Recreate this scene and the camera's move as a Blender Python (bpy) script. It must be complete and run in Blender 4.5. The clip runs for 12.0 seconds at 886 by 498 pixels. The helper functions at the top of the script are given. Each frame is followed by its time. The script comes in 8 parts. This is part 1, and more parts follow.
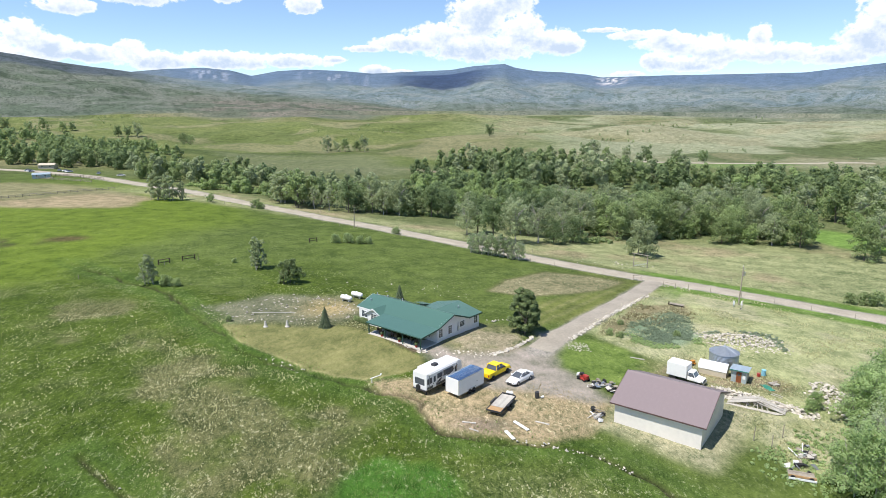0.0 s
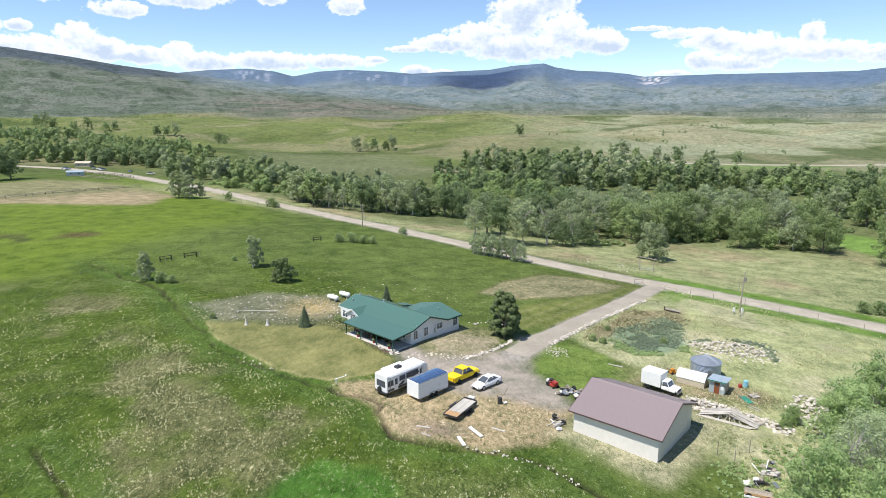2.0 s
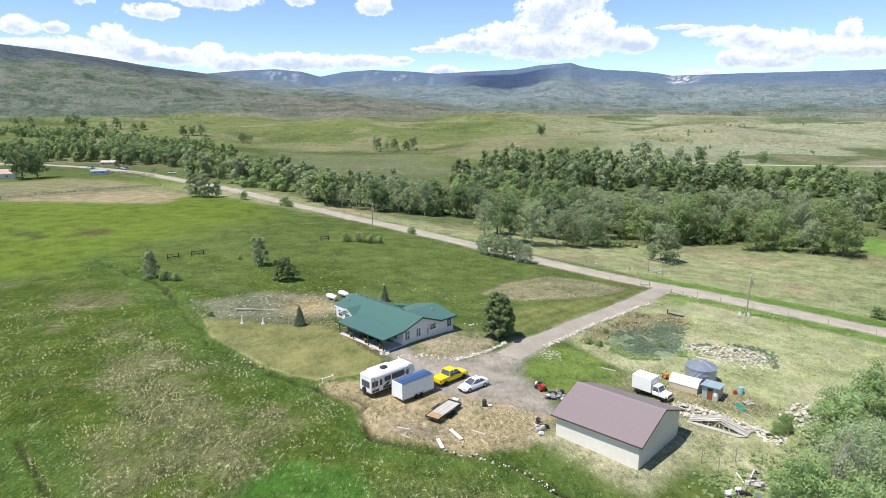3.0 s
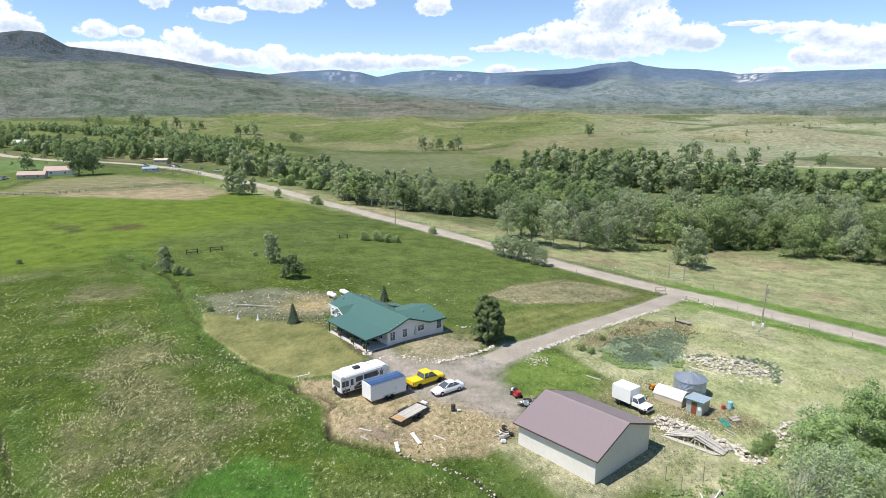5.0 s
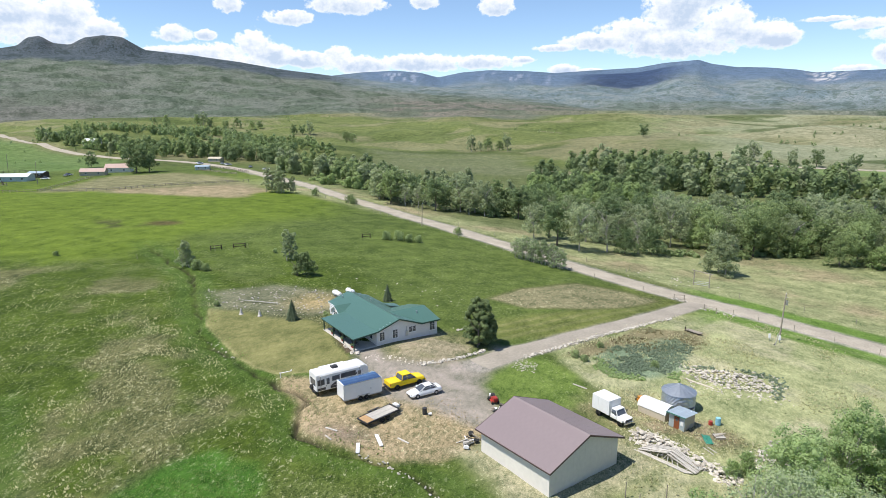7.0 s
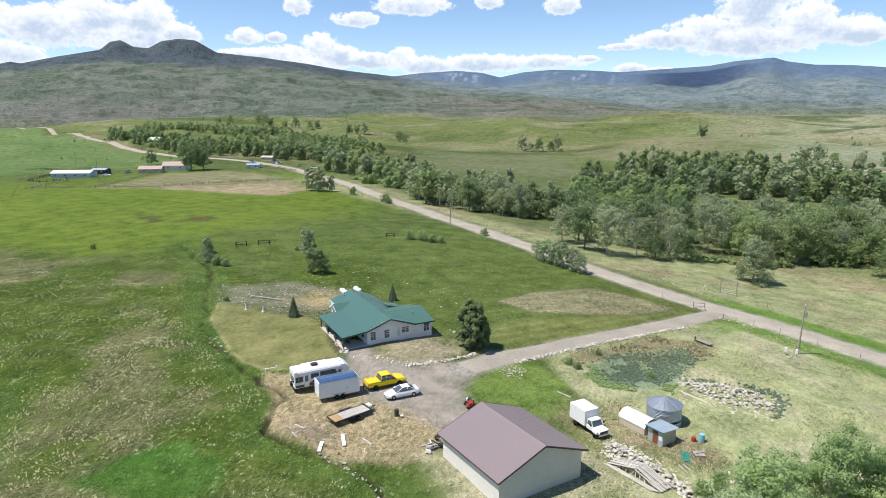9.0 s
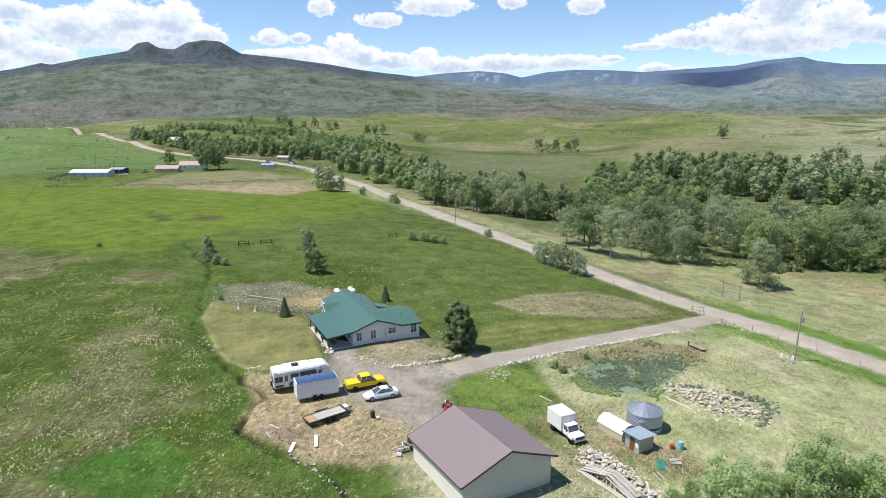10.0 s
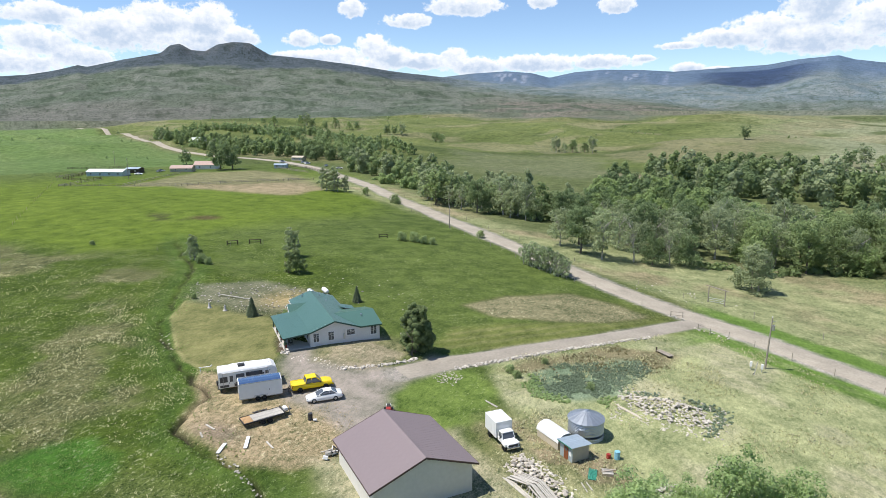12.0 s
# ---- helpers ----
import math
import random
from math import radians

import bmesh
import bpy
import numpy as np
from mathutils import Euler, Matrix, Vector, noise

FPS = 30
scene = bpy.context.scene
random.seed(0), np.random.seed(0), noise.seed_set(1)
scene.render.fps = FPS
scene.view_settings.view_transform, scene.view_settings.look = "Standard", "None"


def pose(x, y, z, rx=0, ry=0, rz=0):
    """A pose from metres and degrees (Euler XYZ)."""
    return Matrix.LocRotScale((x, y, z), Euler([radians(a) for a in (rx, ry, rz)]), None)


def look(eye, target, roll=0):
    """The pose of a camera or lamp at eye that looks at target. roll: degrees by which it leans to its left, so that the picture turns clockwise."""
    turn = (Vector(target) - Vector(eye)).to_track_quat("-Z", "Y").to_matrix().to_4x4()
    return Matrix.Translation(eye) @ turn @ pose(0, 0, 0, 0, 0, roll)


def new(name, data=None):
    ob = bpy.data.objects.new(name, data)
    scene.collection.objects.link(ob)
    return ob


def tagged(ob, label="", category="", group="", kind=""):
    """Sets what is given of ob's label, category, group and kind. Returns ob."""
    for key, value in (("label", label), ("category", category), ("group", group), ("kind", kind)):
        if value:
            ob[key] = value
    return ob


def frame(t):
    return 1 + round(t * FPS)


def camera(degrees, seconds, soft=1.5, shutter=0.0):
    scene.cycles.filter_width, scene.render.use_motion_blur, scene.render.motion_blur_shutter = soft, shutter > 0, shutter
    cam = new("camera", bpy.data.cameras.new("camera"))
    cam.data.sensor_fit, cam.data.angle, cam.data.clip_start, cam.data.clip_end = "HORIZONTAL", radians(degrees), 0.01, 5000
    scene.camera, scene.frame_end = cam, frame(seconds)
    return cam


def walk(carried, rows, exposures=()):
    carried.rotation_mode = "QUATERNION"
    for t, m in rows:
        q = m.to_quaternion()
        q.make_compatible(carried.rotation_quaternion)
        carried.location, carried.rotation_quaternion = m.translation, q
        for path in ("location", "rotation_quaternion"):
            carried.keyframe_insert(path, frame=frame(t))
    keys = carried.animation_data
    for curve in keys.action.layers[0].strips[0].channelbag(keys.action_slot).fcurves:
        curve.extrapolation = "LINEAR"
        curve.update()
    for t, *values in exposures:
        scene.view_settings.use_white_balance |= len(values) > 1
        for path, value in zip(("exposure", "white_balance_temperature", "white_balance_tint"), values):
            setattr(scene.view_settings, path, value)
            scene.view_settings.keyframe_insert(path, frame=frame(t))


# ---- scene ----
cam = camera(71.0, 12.0, soft=0.75)
METRES, EYE, TILT, LEAN, TURN = 64.3, 38.0, -12.4, 0.0, 0.0
ROWS = [
    (0.0, 0.0, 0.0, 0.0, 0.0, 0.0, 0.0),
    (0.5, 0.0388, 0.0048, 0.0009, 1.0, 0.01, -0.23),
    (1.0, 0.0781, 0.0103, 0.0017, 1.78, 0.0, -0.41),
    (1.5, 0.1176, 0.0166, 0.003, 2.52, -0.01, -0.56),
    (2.0, 0.1555, 0.0231, 0.0041, 3.5, -0.03, -0.77),
    (2.5, 0.1956, 0.0308, 0.0055, 4.55, -0.06, -0.97),
    (3.0, 0.2361, 0.0392, 0.0069, 5.82, -0.08, -1.21),
    (5.0, 0.3998, 0.0818, 0.015, 10.86, -0.26, -2.28),
    (5.5, 0.4398, 0.0944, 0.0175, 12.15, -0.31, -2.56),
    (6.0, 0.4798, 0.1073, 0.0199, 13.47, -0.36, -2.82),
    (6.5, 0.5191, 0.1206, 0.0227, 14.85, -0.42, -3.14),
    (7.0, 0.5577, 0.135, 0.0256, 16.24, -0.5, -3.42),
    (9.0, 0.7086, 0.203, 0.0389, 21.74, -0.87, -4.55),
    (9.5, 0.7462, 0.2234, 0.0436, 22.99, -0.95, -4.8),
    (10.0, 0.7837, 0.2442, 0.0482, 23.71, -1.01, -4.95),
    (10.5, 0.8208, 0.2656, 0.0524, 24.19, -1.04, -5.04),
    (11.0, 0.8577, 0.287, 0.0567, 24.66, -1.06, -5.12),
    (11.5, 0.8945, 0.3089, 0.0613, 25.35, -1.12, -5.23),
    (12.0, 0.9308, 0.3312, 0.0662, 26.25, -1.2, -5.39),
]
walk(cam, [(t, pose(0, 0, EYE, TILT, LEAN, TURN) @ pose(METRES * x, METRES * y, METRES * z, 90 + pitch, roll, yaw)) for t, x, y, z, yaw, pitch, roll in ROWS],
     exposures=[(0.0, 0.34, 6430, 10), (6.0, 0.27, 6430, 10), (12.0, 0.20, 6430, 10)])

# ---------------------------------------------------------------- light
SUN_FROM = Vector((-0.82, -0.57, 0)).normalized()
SUN_EL = radians(63.0)
sun = new("sun", bpy.data.lights.new("sun", "SUN"))
sun.data.energy, sun.data.angle, sun.data.color = 4.9, radians(0.5), (1.0, 0.95, 0.87)
sun.matrix_world = look(Vector((SUN_FROM.x * math.cos(SUN_EL), SUN_FROM.y * math.cos(SUN_EL), math.sin(SUN_EL))) * 100, (0, 0, 0))
tagged(sun, kind="structure")

# clouds: azimuth (clockwise from +y), elevation, half width, half height; degrees
WEST_CLOUDS = [
    (-53.6, 6.2, 3.6, 1.7), (-49.8, 7.2, 3.1, 1.6), (-46.4, 7.1, 2.3, 1.7), (-44.2, 6.2, 1.7, 1.0), (-47.8, 5.6, 3.4, 1.1), (-58.9, 5.3, 2.7, 1.3), (-60.5, 3.8, 3.2, 1.1), (-55.7, 4.3, 2.3, 0.9), (-58.0, 7.3, 3.2, 0.9),
    (-39.2, 6.2, 1.4, 0.8), (-36.5, 6.2, 0.8, 0.5), (-34.5, 8.7, 1.2, 0.9), (-29.9, 7.8, 2.1, 0.7), (-24.6, 9.0, 3.4, 1.0), (-18.0, 9.3, 1.3, 0.7), (-11.9, 8.9, 1.5, 1.0),
]
BAND_CLOUDS = [
    (-39.2, 4.7, 2.6, 0.7), (-35.9, 4.8, 2.6, 0.9), (-32.8, 5.6, 1.6, 1.2), (-31.2, 4.7, 2.4, 1.0), (-34.5, 3.9, 3.2, 0.9), (-28.5, 4.4, 2.4, 0.8), (-25.7, 4.9, 1.3, 0.8), (-24.0, 4.1, 3.4, 0.9), (-18.5, 4.2, 4.6, 0.85),
    (-13.0, 4.3, 3.6, 0.7), (-9.6, 4.5, 1.3, 0.3), (-6.0, 3.6, 1.3, 0.5), (-3.6, 3.5, 1.1, 0.25),
]
MAIN_CLOUDS = [
    (-6.8, 5.4, 1.9, 0.35), (-3.6, 5.8, 2.8, 0.8), (0.0, 6.2, 3.4, 1.4), (3.2, 8.0, 2.9, 2.4), (4.8, 9.6, 3.2, 2.0), (6.5, 6.6, 2.7, 1.7), (3.2, 5.3, 5.0, 1.2), (9.5, 5.8, 2.4, 1.3), (11.0, 5.7, 1.5, 1.0), (12.0, 20.0, 9.0, 7.0),
]
EAST_CLOUDS = [
    (13.8, 6.8, 2.0, 0.25), (16.5, 6.3, 2.3, 0.5), (18.8, 5.6, 2.4, 0.9), (21.3, 5.2, 2.7, 1.1), (18.1, 4.2, 1.3, 1.0), (23.5, 4.7, 3.2, 1.0), (25.9, 5.6, 0.9, 1.2), (27.2, 4.5, 2.8, 0.9), (21.0, 3.9, 2.7, 0.7),
    (31.0, 4.2, 2.6, 0.8), (34.0, 5.5, 2.8, 2.0), (35.5, 7.5, 3.0, 2.2), (15.9, 3.2, 1.6, 0.3),
]
CLOUDS = WEST_CLOUDS + BAND_CLOUDS + MAIN_CLOUDS + EAST_CLOUDS


def make_world():
    w = bpy.data.worlds.new("daylight")
    scene.world = w
    w.use_nodes = True
    nt = w.node_tree
    nt.nodes.clear()

    def m(op, a, b=None, c=None, clamp=False):
        n = nt.nodes.new("ShaderNodeMath")
        n.operation, n.use_clamp = op, clamp
        for i, v in enumerate((a, b, c)):
            if v is None:
                continue
            if isinstance(v, (int, float)):
                n.inputs[i].default_value = v
            else:
                nt.links.new(v, n.inputs[i])
        return n.outputs[0]

    sky = nt.nodes.new("ShaderNodeTexSky")
    sky.sky_type, sky.sun_disc = "NISHITA", False
    sky.sun_elevation, sky.sun_rotation = SUN_EL, math.atan2(SUN_FROM.x, SUN_FROM.y)
    sky.altitude, sky.dust_density, sky.ozone_density = 2300, 0.06, 2.6
    tc = nt.nodes.new("ShaderNodeTexCoord")
    sep = nt.nodes.new("ShaderNodeSeparateXYZ")
    nt.links.new(tc.outputs["Generated"], sep.inputs[0])
    az = m("MULTIPLY", m("ARCTAN2", sep.outputs[0], sep.outputs[1]), 180 / math.pi)
    el = m("MULTIPLY", m("ARCSINE", sep.outputs[2]), 180 / math.pi)
    field = None
    low = None
    for a, e, ww, hh in CLOUDS:
        dx = m("DIVIDE", m("SUBTRACT", az, a), ww)
        dy = m("DIVIDE", m("SUBTRACT", el, e), hh)
        up = m("MULTIPLY", m("MINIMUM", dy, 0.0), 0.75)
        d = m("ADD", m("MULTIPLY", dx, dx), m("ADD", m("MULTIPLY", dy, dy), m("MULTIPLY", up, up)))
        b = m("SUBTRACT", 1.0, d)
        s = m("MULTIPLY", dy, m("ADD", b, 0.3, clamp=True))
        low = s if low is None else m("ADD", low, s)
        field = b if field is None else m("SMOOTH_MAX", field, b, 0.3)
    # broken cloud over the rest of the sky
    vec = nt.nodes.new("ShaderNodeCombineXYZ")
    nt.links.new(m("MULTIPLY", az, 0.17), vec.inputs[0])
    nt.links.new(m("MULTIPLY", el, 0.20), vec.inputs[1])

    def nz(scale, detail, rough=0.62, off=0.0):
        n = nt.nodes.new("ShaderNodeTexNoise")
        n.inputs["Scale"].default_value, n.inputs["Detail"].default_value, n.inputs["Roughness"].default_value = scale, detail, rough
        mp = nt.nodes.new("ShaderNodeMapping")
        mp.inputs["Location"].default_value = (off, off * 0.7, off)
        nt.links.new(vec.outputs[0], mp.inputs[0])
        nt.links.new(mp.outputs[0], n.inputs[0])
        return n.outputs[0]

    n1 = nz(2.6, 9.0)
    n2 = nz(0.9, 3.0, 0.5, 7.3)
    rest = m("MULTIPLY", m("SUBTRACT", n2, 0.74), 6.0)
    high = nt.nodes.new("ShaderNodeMapRange")
    high.interpolation_type = "SMOOTHSTEP"
    high.inputs[1].default_value, high.inputs[2].default_value = 10.0, 14.5
    nt.links.new(el, high.inputs[0])
    rest = m("ADD", m("MULTIPLY", m("ADD", rest, 2.0), high.outputs[0]), -2.0)
    field = m("MAXIMUM", field, rest)
    n3 = nz(9.0, 6.0, 0.6, 3.1)
    f = m("ADD", field, m("ADD", m("MULTIPLY", m("SUBTRACT", n1, 0.5), 2.6), m("MULTIPLY", m("SUBTRACT", n3, 0.5), 1.9)))
    mask = nt.nodes.new("ShaderNodeMapRange")
    mask.interpolation_type = "SMOOTHSTEP"
    mask.inputs[1].default_value, mask.inputs[2].default_value = -0.2, 0.38
    nt.links.new(f, mask.inputs[0])
    thick = nt.nodes.new("ShaderNodeMapRange")
    thick.inputs[1].default_value, thick.inputs[2].default_value = 0.2, 1.6
    nt.links.new(m("SUBTRACT", m("ADD", f, 0.3), m("MULTIPLY", low, 0.9)), thick.inputs[0])
    ramp = nt.nodes.new("ShaderNodeValToRGB")
    ramp.color_ramp.elements[0].color = (0.97, 0.98, 1.0, 1)
    ramp.color_ramp.elements[1].color = (0.52, 0.62, 0.77, 1)
    ramp.color_ramp.elements[1].position = 1.0
    nt.links.new(thick.outputs[0], ramp.inputs[0])
    bgs = nt.nodes.new("ShaderNodeBackground")
    bgs.inputs[1].default_value = 0.138
    nt.links.new(sky.outputs[0], bgs.inputs[0])
    bgc = nt.nodes.new("ShaderNodeBackground")
    bgc.inputs[1].default_value = 0.98
    nt.links.new(ramp.outputs[0], bgc.inputs[0])
    mix = nt.nodes.new("ShaderNodeMixShader")
    nt.links.new(mask.outputs[0], mix.inputs[0])
    nt.links.new(bgs.outputs[0], mix.inputs[1])
    nt.links.new(bgc.outputs[0], mix.inputs[2])
    out = nt.nodes.new("ShaderNodeOutputWorld")
    nt.links.new(mix.outputs[0], out.inputs[0])


make_world()

# ---------------------------------------------------------------- materials


def mat(name, color, rough=0.8, metal=0.0, var=0.25, fine=6.0, coarse=0.6, bump=0.3, bump_scale=None, rand=0.0, tint=None, spec=0.5, wave=None, translucent=0.0):
    """A node material: colour varied at two scales, with a fine relief."""
    ma = bpy.data.materials.new(name)
    ma.use_nodes = True
    nt = ma.node_tree
    p = nt.nodes["Principled BSDF"]
    p.inputs["Roughness"].default_value, p.inputs["Metallic"].default_value = rough, metal
    p.inputs["Specular IOR Level"].default_value = spec
    tc = nt.nodes.new("ShaderNodeTexCoord")

    def nz(scale, detail):
        n = nt.nodes.new("ShaderNodeTexNoise")
        n.inputs["Scale"].default_value, n.inputs["Detail"].default_value = scale, detail
        nt.links.new(tc.outputs["Object"], n.inputs["Vector"])
        return n.outputs["Fac"]

    a, b = nz(fine, 4.0), nz(coarse, 3.0)
    mixv = nt.nodes.new("ShaderNodeMath")
    mixv.operation = "ADD"
    nt.links.new(a, mixv.inputs[0])
    nt.links.new(b, mixv.inputs[1])
    value = mixv.outputs[0]
    if rand:
        oi = nt.nodes.new("ShaderNodeObjectInfo")
        mr = nt.nodes.new("ShaderNodeMath")
        mr.operation, mr.inputs[1].default_value = "MULTIPLY_ADD", rand
        nt.links.new(oi.outputs["Random"], mr.inputs[0])
        nt.links.new(value, mr.inputs[2])
        sub = nt.nodes.new("ShaderNodeMath")
        sub.operation, sub.inputs[1].default_value = "SUBTRACT", rand / 2
        nt.links.new(mr.outputs[0], sub.inputs[0])
        value = sub.outputs[0]
    ramp = nt.nodes.new("ShaderNodeValToRGB")
    mr2 = nt.nodes.new("ShaderNodeMapRange")
    mr2.inputs[1].default_value, mr2.inputs[2].default_value = 0.55, 1.45
    nt.links.new(value, mr2.inputs[0])
    nt.links.new(mr2.outputs[0], ramp.inputs[0])
    c = Vector(color)
    lo = c * (1 - var)
    hi = c * (1 + var) if tint is None else Vector(tint)
    ramp.color_ramp.elements[0].color = (*lo, 1)
    ramp.color_ramp.elements[1].color = (*hi, 1)
    nt.links.new(ramp.outputs[0], p.inputs["Base Color"])
    if bump:
        bn = nt.nodes.new("ShaderNodeBump")
        bn.inputs["Strength"].default_value, bn.inputs["Distance"].default_value = bump, 0.02
        src = nz(bump_scale or fine * 3, 3.0)
        nt.links.new(src, bn.inputs["Height"])
        nt.links.new(bn.outputs[0], p.inputs["Normal"])
    if translucent:
        tr = nt.nodes.new("ShaderNodeBsdfTranslucent")
        nt.links.new(ramp.outputs[0], tr.inputs[0])
        mx = nt.nodes.new("ShaderNodeMixShader")
        mx.inputs[0].default_value = translucent
        nt.links.new(p.outputs[0], mx.inputs[1])
        nt.links.new(tr.outputs[0], mx.inputs[2])
        nt.links.new(mx.outputs[0], nt.nodes["Material Output"].inputs[0])
    return ma


def glass_mat(name, color, rough=0.08):
    ma = bpy.data.materials.new(name)
    ma.use_nodes = True
    p = ma.node_tree.nodes["Principled BSDF"]
    p.inputs["Base Color"].default_value = (*color, 1)
    p.inputs["Roughness"].default_value = rough
    p.inputs["Specular IOR Level"].default_value = 0.8
    return ma


def leaf_mat(name, color, tint, through_=0.3):
    """Leaves: colour varied clump by clump and tree by tree, a little light passing through."""
    ma = bpy.data.materials.new(name)
    ma.use_nodes = True
    nt = ma.node_tree
    p = nt.nodes["Principled BSDF"]
    p.inputs["Roughness"].default_value = 0.75
    p.inputs["Specular IOR Level"].default_value = 0.18
    ge = nt.nodes.new("ShaderNodeNewGeometry")
    oi = nt.nodes.new("ShaderNodeObjectInfo")
    no = nt.nodes.new("ShaderNodeTexNoise")
    no.inputs["Scale"].default_value, no.inputs["Detail"].default_value = 0.075, 2.0
    nt.links.new(ge.outputs["Position"], no.inputs["Vector"])

    def madd(a_, k, c_):
        n = nt.nodes.new("ShaderNodeMath")
        n.operation = "MULTIPLY_ADD"
        n.inputs[1].default_value = k
        nt.links.new(a_, n.inputs[0])
        if isinstance(c_, float):
            n.inputs[2].default_value = c_
        else:
            nt.links.new(c_, n.inputs[2])
        return n.outputs[0]

    add = madd(ge.outputs["Random Per Island"], 0.24, madd(oi.outputs["Random"], 0.34, madd(no.outputs["Fac"], 1.3, -0.45)))
    ramp = nt.nodes.new("ShaderNodeValToRGB")
    ramp.color_ramp.elements[0].color = (*[v * 0.8 for v in color], 1)
    ramp.color_ramp.elements[1].color = (*tint, 1)
    nt.links.new(add, ramp.inputs[0])
    nt.links.new(ramp.outputs[0], p.inputs["Base Color"])
    tr = nt.nodes.new("ShaderNodeBsdfTranslucent")
    nt.links.new(ramp.outputs[0], tr.inputs[0])
    mx = nt.nodes.new("ShaderNodeMixShader")
    mx.inputs[0].default_value = through_
    nt.links.new(p.outputs[0], mx.inputs[1])
    nt.links.new(tr.outputs[0], mx.inputs[2])
    nt.links.new(mx.outputs[0], nt.nodes["Material Output"].inputs[0])
    return ma


def ground_mat():
    """Ground cover: the vertices carry each plot's own colour, with haze painted in on far slopes; noise breaks it up
    into tufts and patches.
    """
    ma = bpy.data.materials.new("ground_cover")
    ma.use_nodes = True
    nt = ma.node_tree
    p = nt.nodes["Principled BSDF"]
    p.inputs["Roughness"].default_value = 0.95
    p.inputs["Specular IOR Level"].default_value = 0.1
    at = nt.nodes.new("ShaderNodeVertexColor")
    at.layer_name = "cover"
    tu = nt.nodes.new("ShaderNodeAttribute")
    tu.attribute_name = "tuft"
    ge = nt.nodes.new("ShaderNodeNewGeometry")

    def nz(scale, detail, rough=0.6, stretch=None):
        n = nt.nodes.new("ShaderNodeTexNoise")
        n.inputs["Scale"].default_value, n.inputs["Detail"].default_value, n.inputs["Roughness"].default_value = scale, detail, rough
        src = ge.outputs["Position"]
        if stretch:
            mp = nt.nodes.new("ShaderNodeMapping")
            mp.inputs["Scale"].default_value = stretch
            mp.inputs["Rotation"].default_value = (0, 0, radians(40))
            nt.links.new(src, mp.inputs[0])
            src = mp.outputs[0]
        nt.links.new(src, n.inputs["Vector"])
        return n.outputs["Fac"]

    def m(op, a, b=None, c=None):
        n = nt.nodes.new("ShaderNodeMath")
        n.operation = op
        for i, v in enumerate((a, b, c)):
            if v is None:
                continue
            if isinstance(v, (int, float)):
                n.inputs[i].default_value = v
            else:
                nt.links.new(v, n.inputs[i])
        return n.outputs[0]

    f1 = nz(1.7, 5.0, 0.7, (1.0, 0.55, 1.0))
    f2 = nz(0.22, 4.0)
    f3 = nz(0.022, 5.0, 0.65)
    f0 = nz(5.5, 3.0, 0.75)
    amp = m("MULTIPLY_ADD", tu.outputs["Fac"], 2.2, 0.9)
    v = m("MULTIPLY_ADD", m("SUBTRACT", f1, 0.5), amp, m("MULTIPLY_ADD", m("SUBTRACT", f2, 0.5), 1.7, m("MULTIPLY_ADD", m("SUBTRACT", f3, 0.5), 0.8, 1.0)))
    v = m("MULTIPLY_ADD", m("SUBTRACT", f0, 0.5), m("MULTIPLY_ADD", tu.outputs["Fac"], 2.4, 1.1), v)
    ln = nt.nodes.new("ShaderNodeVectorMath")
    ln.operation = "LENGTH"
    nt.links.new(ge.outputs["Position"], ln.inputs[0])

    def ramp(src, a, b, lo, hi):
        n = nt.nodes.new("ShaderNodeMapRange")
        n.interpolation_type = "SMOOTHSTEP"
        for i, val in enumerate((a, b, lo, hi)):
            n.inputs[i + 1].default_value = val
        nt.links.new(src, n.inputs[0])
        return n.outputs[0]

    speck = m("MULTIPLY", m("MULTIPLY", ramp(nz(2.3, 5.0, 0.8, (1.0, 0.6, 1.0)), 0.555, 0.63, 0.0, 1.0), ramp(nz(0.16, 4.0, 0.65), 0.40, 0.60, 0.15, 1.0)), m("MULTIPLY", tu.outputs["Fac"], 0.95))
    afar = ramp(ln.outputs["Value"], 340, 1000, 0.0, 1.0)
    scrub = m("MULTIPLY", ramp(nz(0.075, 4.0, 0.72), 0.50, 0.62, 0.0, 0.32), afar)
    sx = nt.nodes.new("ShaderNodeSeparateXYZ")
    nt.links.new(ge.outputs["Position"], sx.inputs[0])
    radial = nt.nodes.new("ShaderNodeCombineXYZ")
    nt.links.new(m("MULTIPLY", m("ARCTAN2", sx.outputs[0], sx.outputs[1]), 1800.0), radial.inputs[0])
    nt.links.new(m("MULTIPLY", ln.outputs["Value"], 0.22), radial.inputs[1])
    nt.links.new(m("MULTIPLY", sx.outputs[2], 0.8), radial.inputs[2])

    def clumps(scale, detail, rough):
        n = nt.nodes.new("ShaderNodeTexNoise")
        n.inputs["Scale"].default_value, n.inputs["Detail"].default_value, n.inputs["Roughness"].default_value = scale, detail, rough
        nt.links.new(radial.outputs[0], n.inputs["Vector"])
        return n.outputs["Fac"]

    away = ramp(ln.outputs["Value"], 1000, 1700, 0.0, 1.0)
    away = m("MULTIPLY", away, ramp(ln.outputs["Value"], 3500, 4200, 1.0, 0.35))
    scrub2 = m("MULTIPLY", m("MAXIMUM", ramp(clumps(0.20, 3.0, 0.6), 0.54, 0.62, 0.0, 0.5), ramp(clumps(0.03, 6.0, 0.72), 0.50, 0.60, 0.0, 0.45)), away)
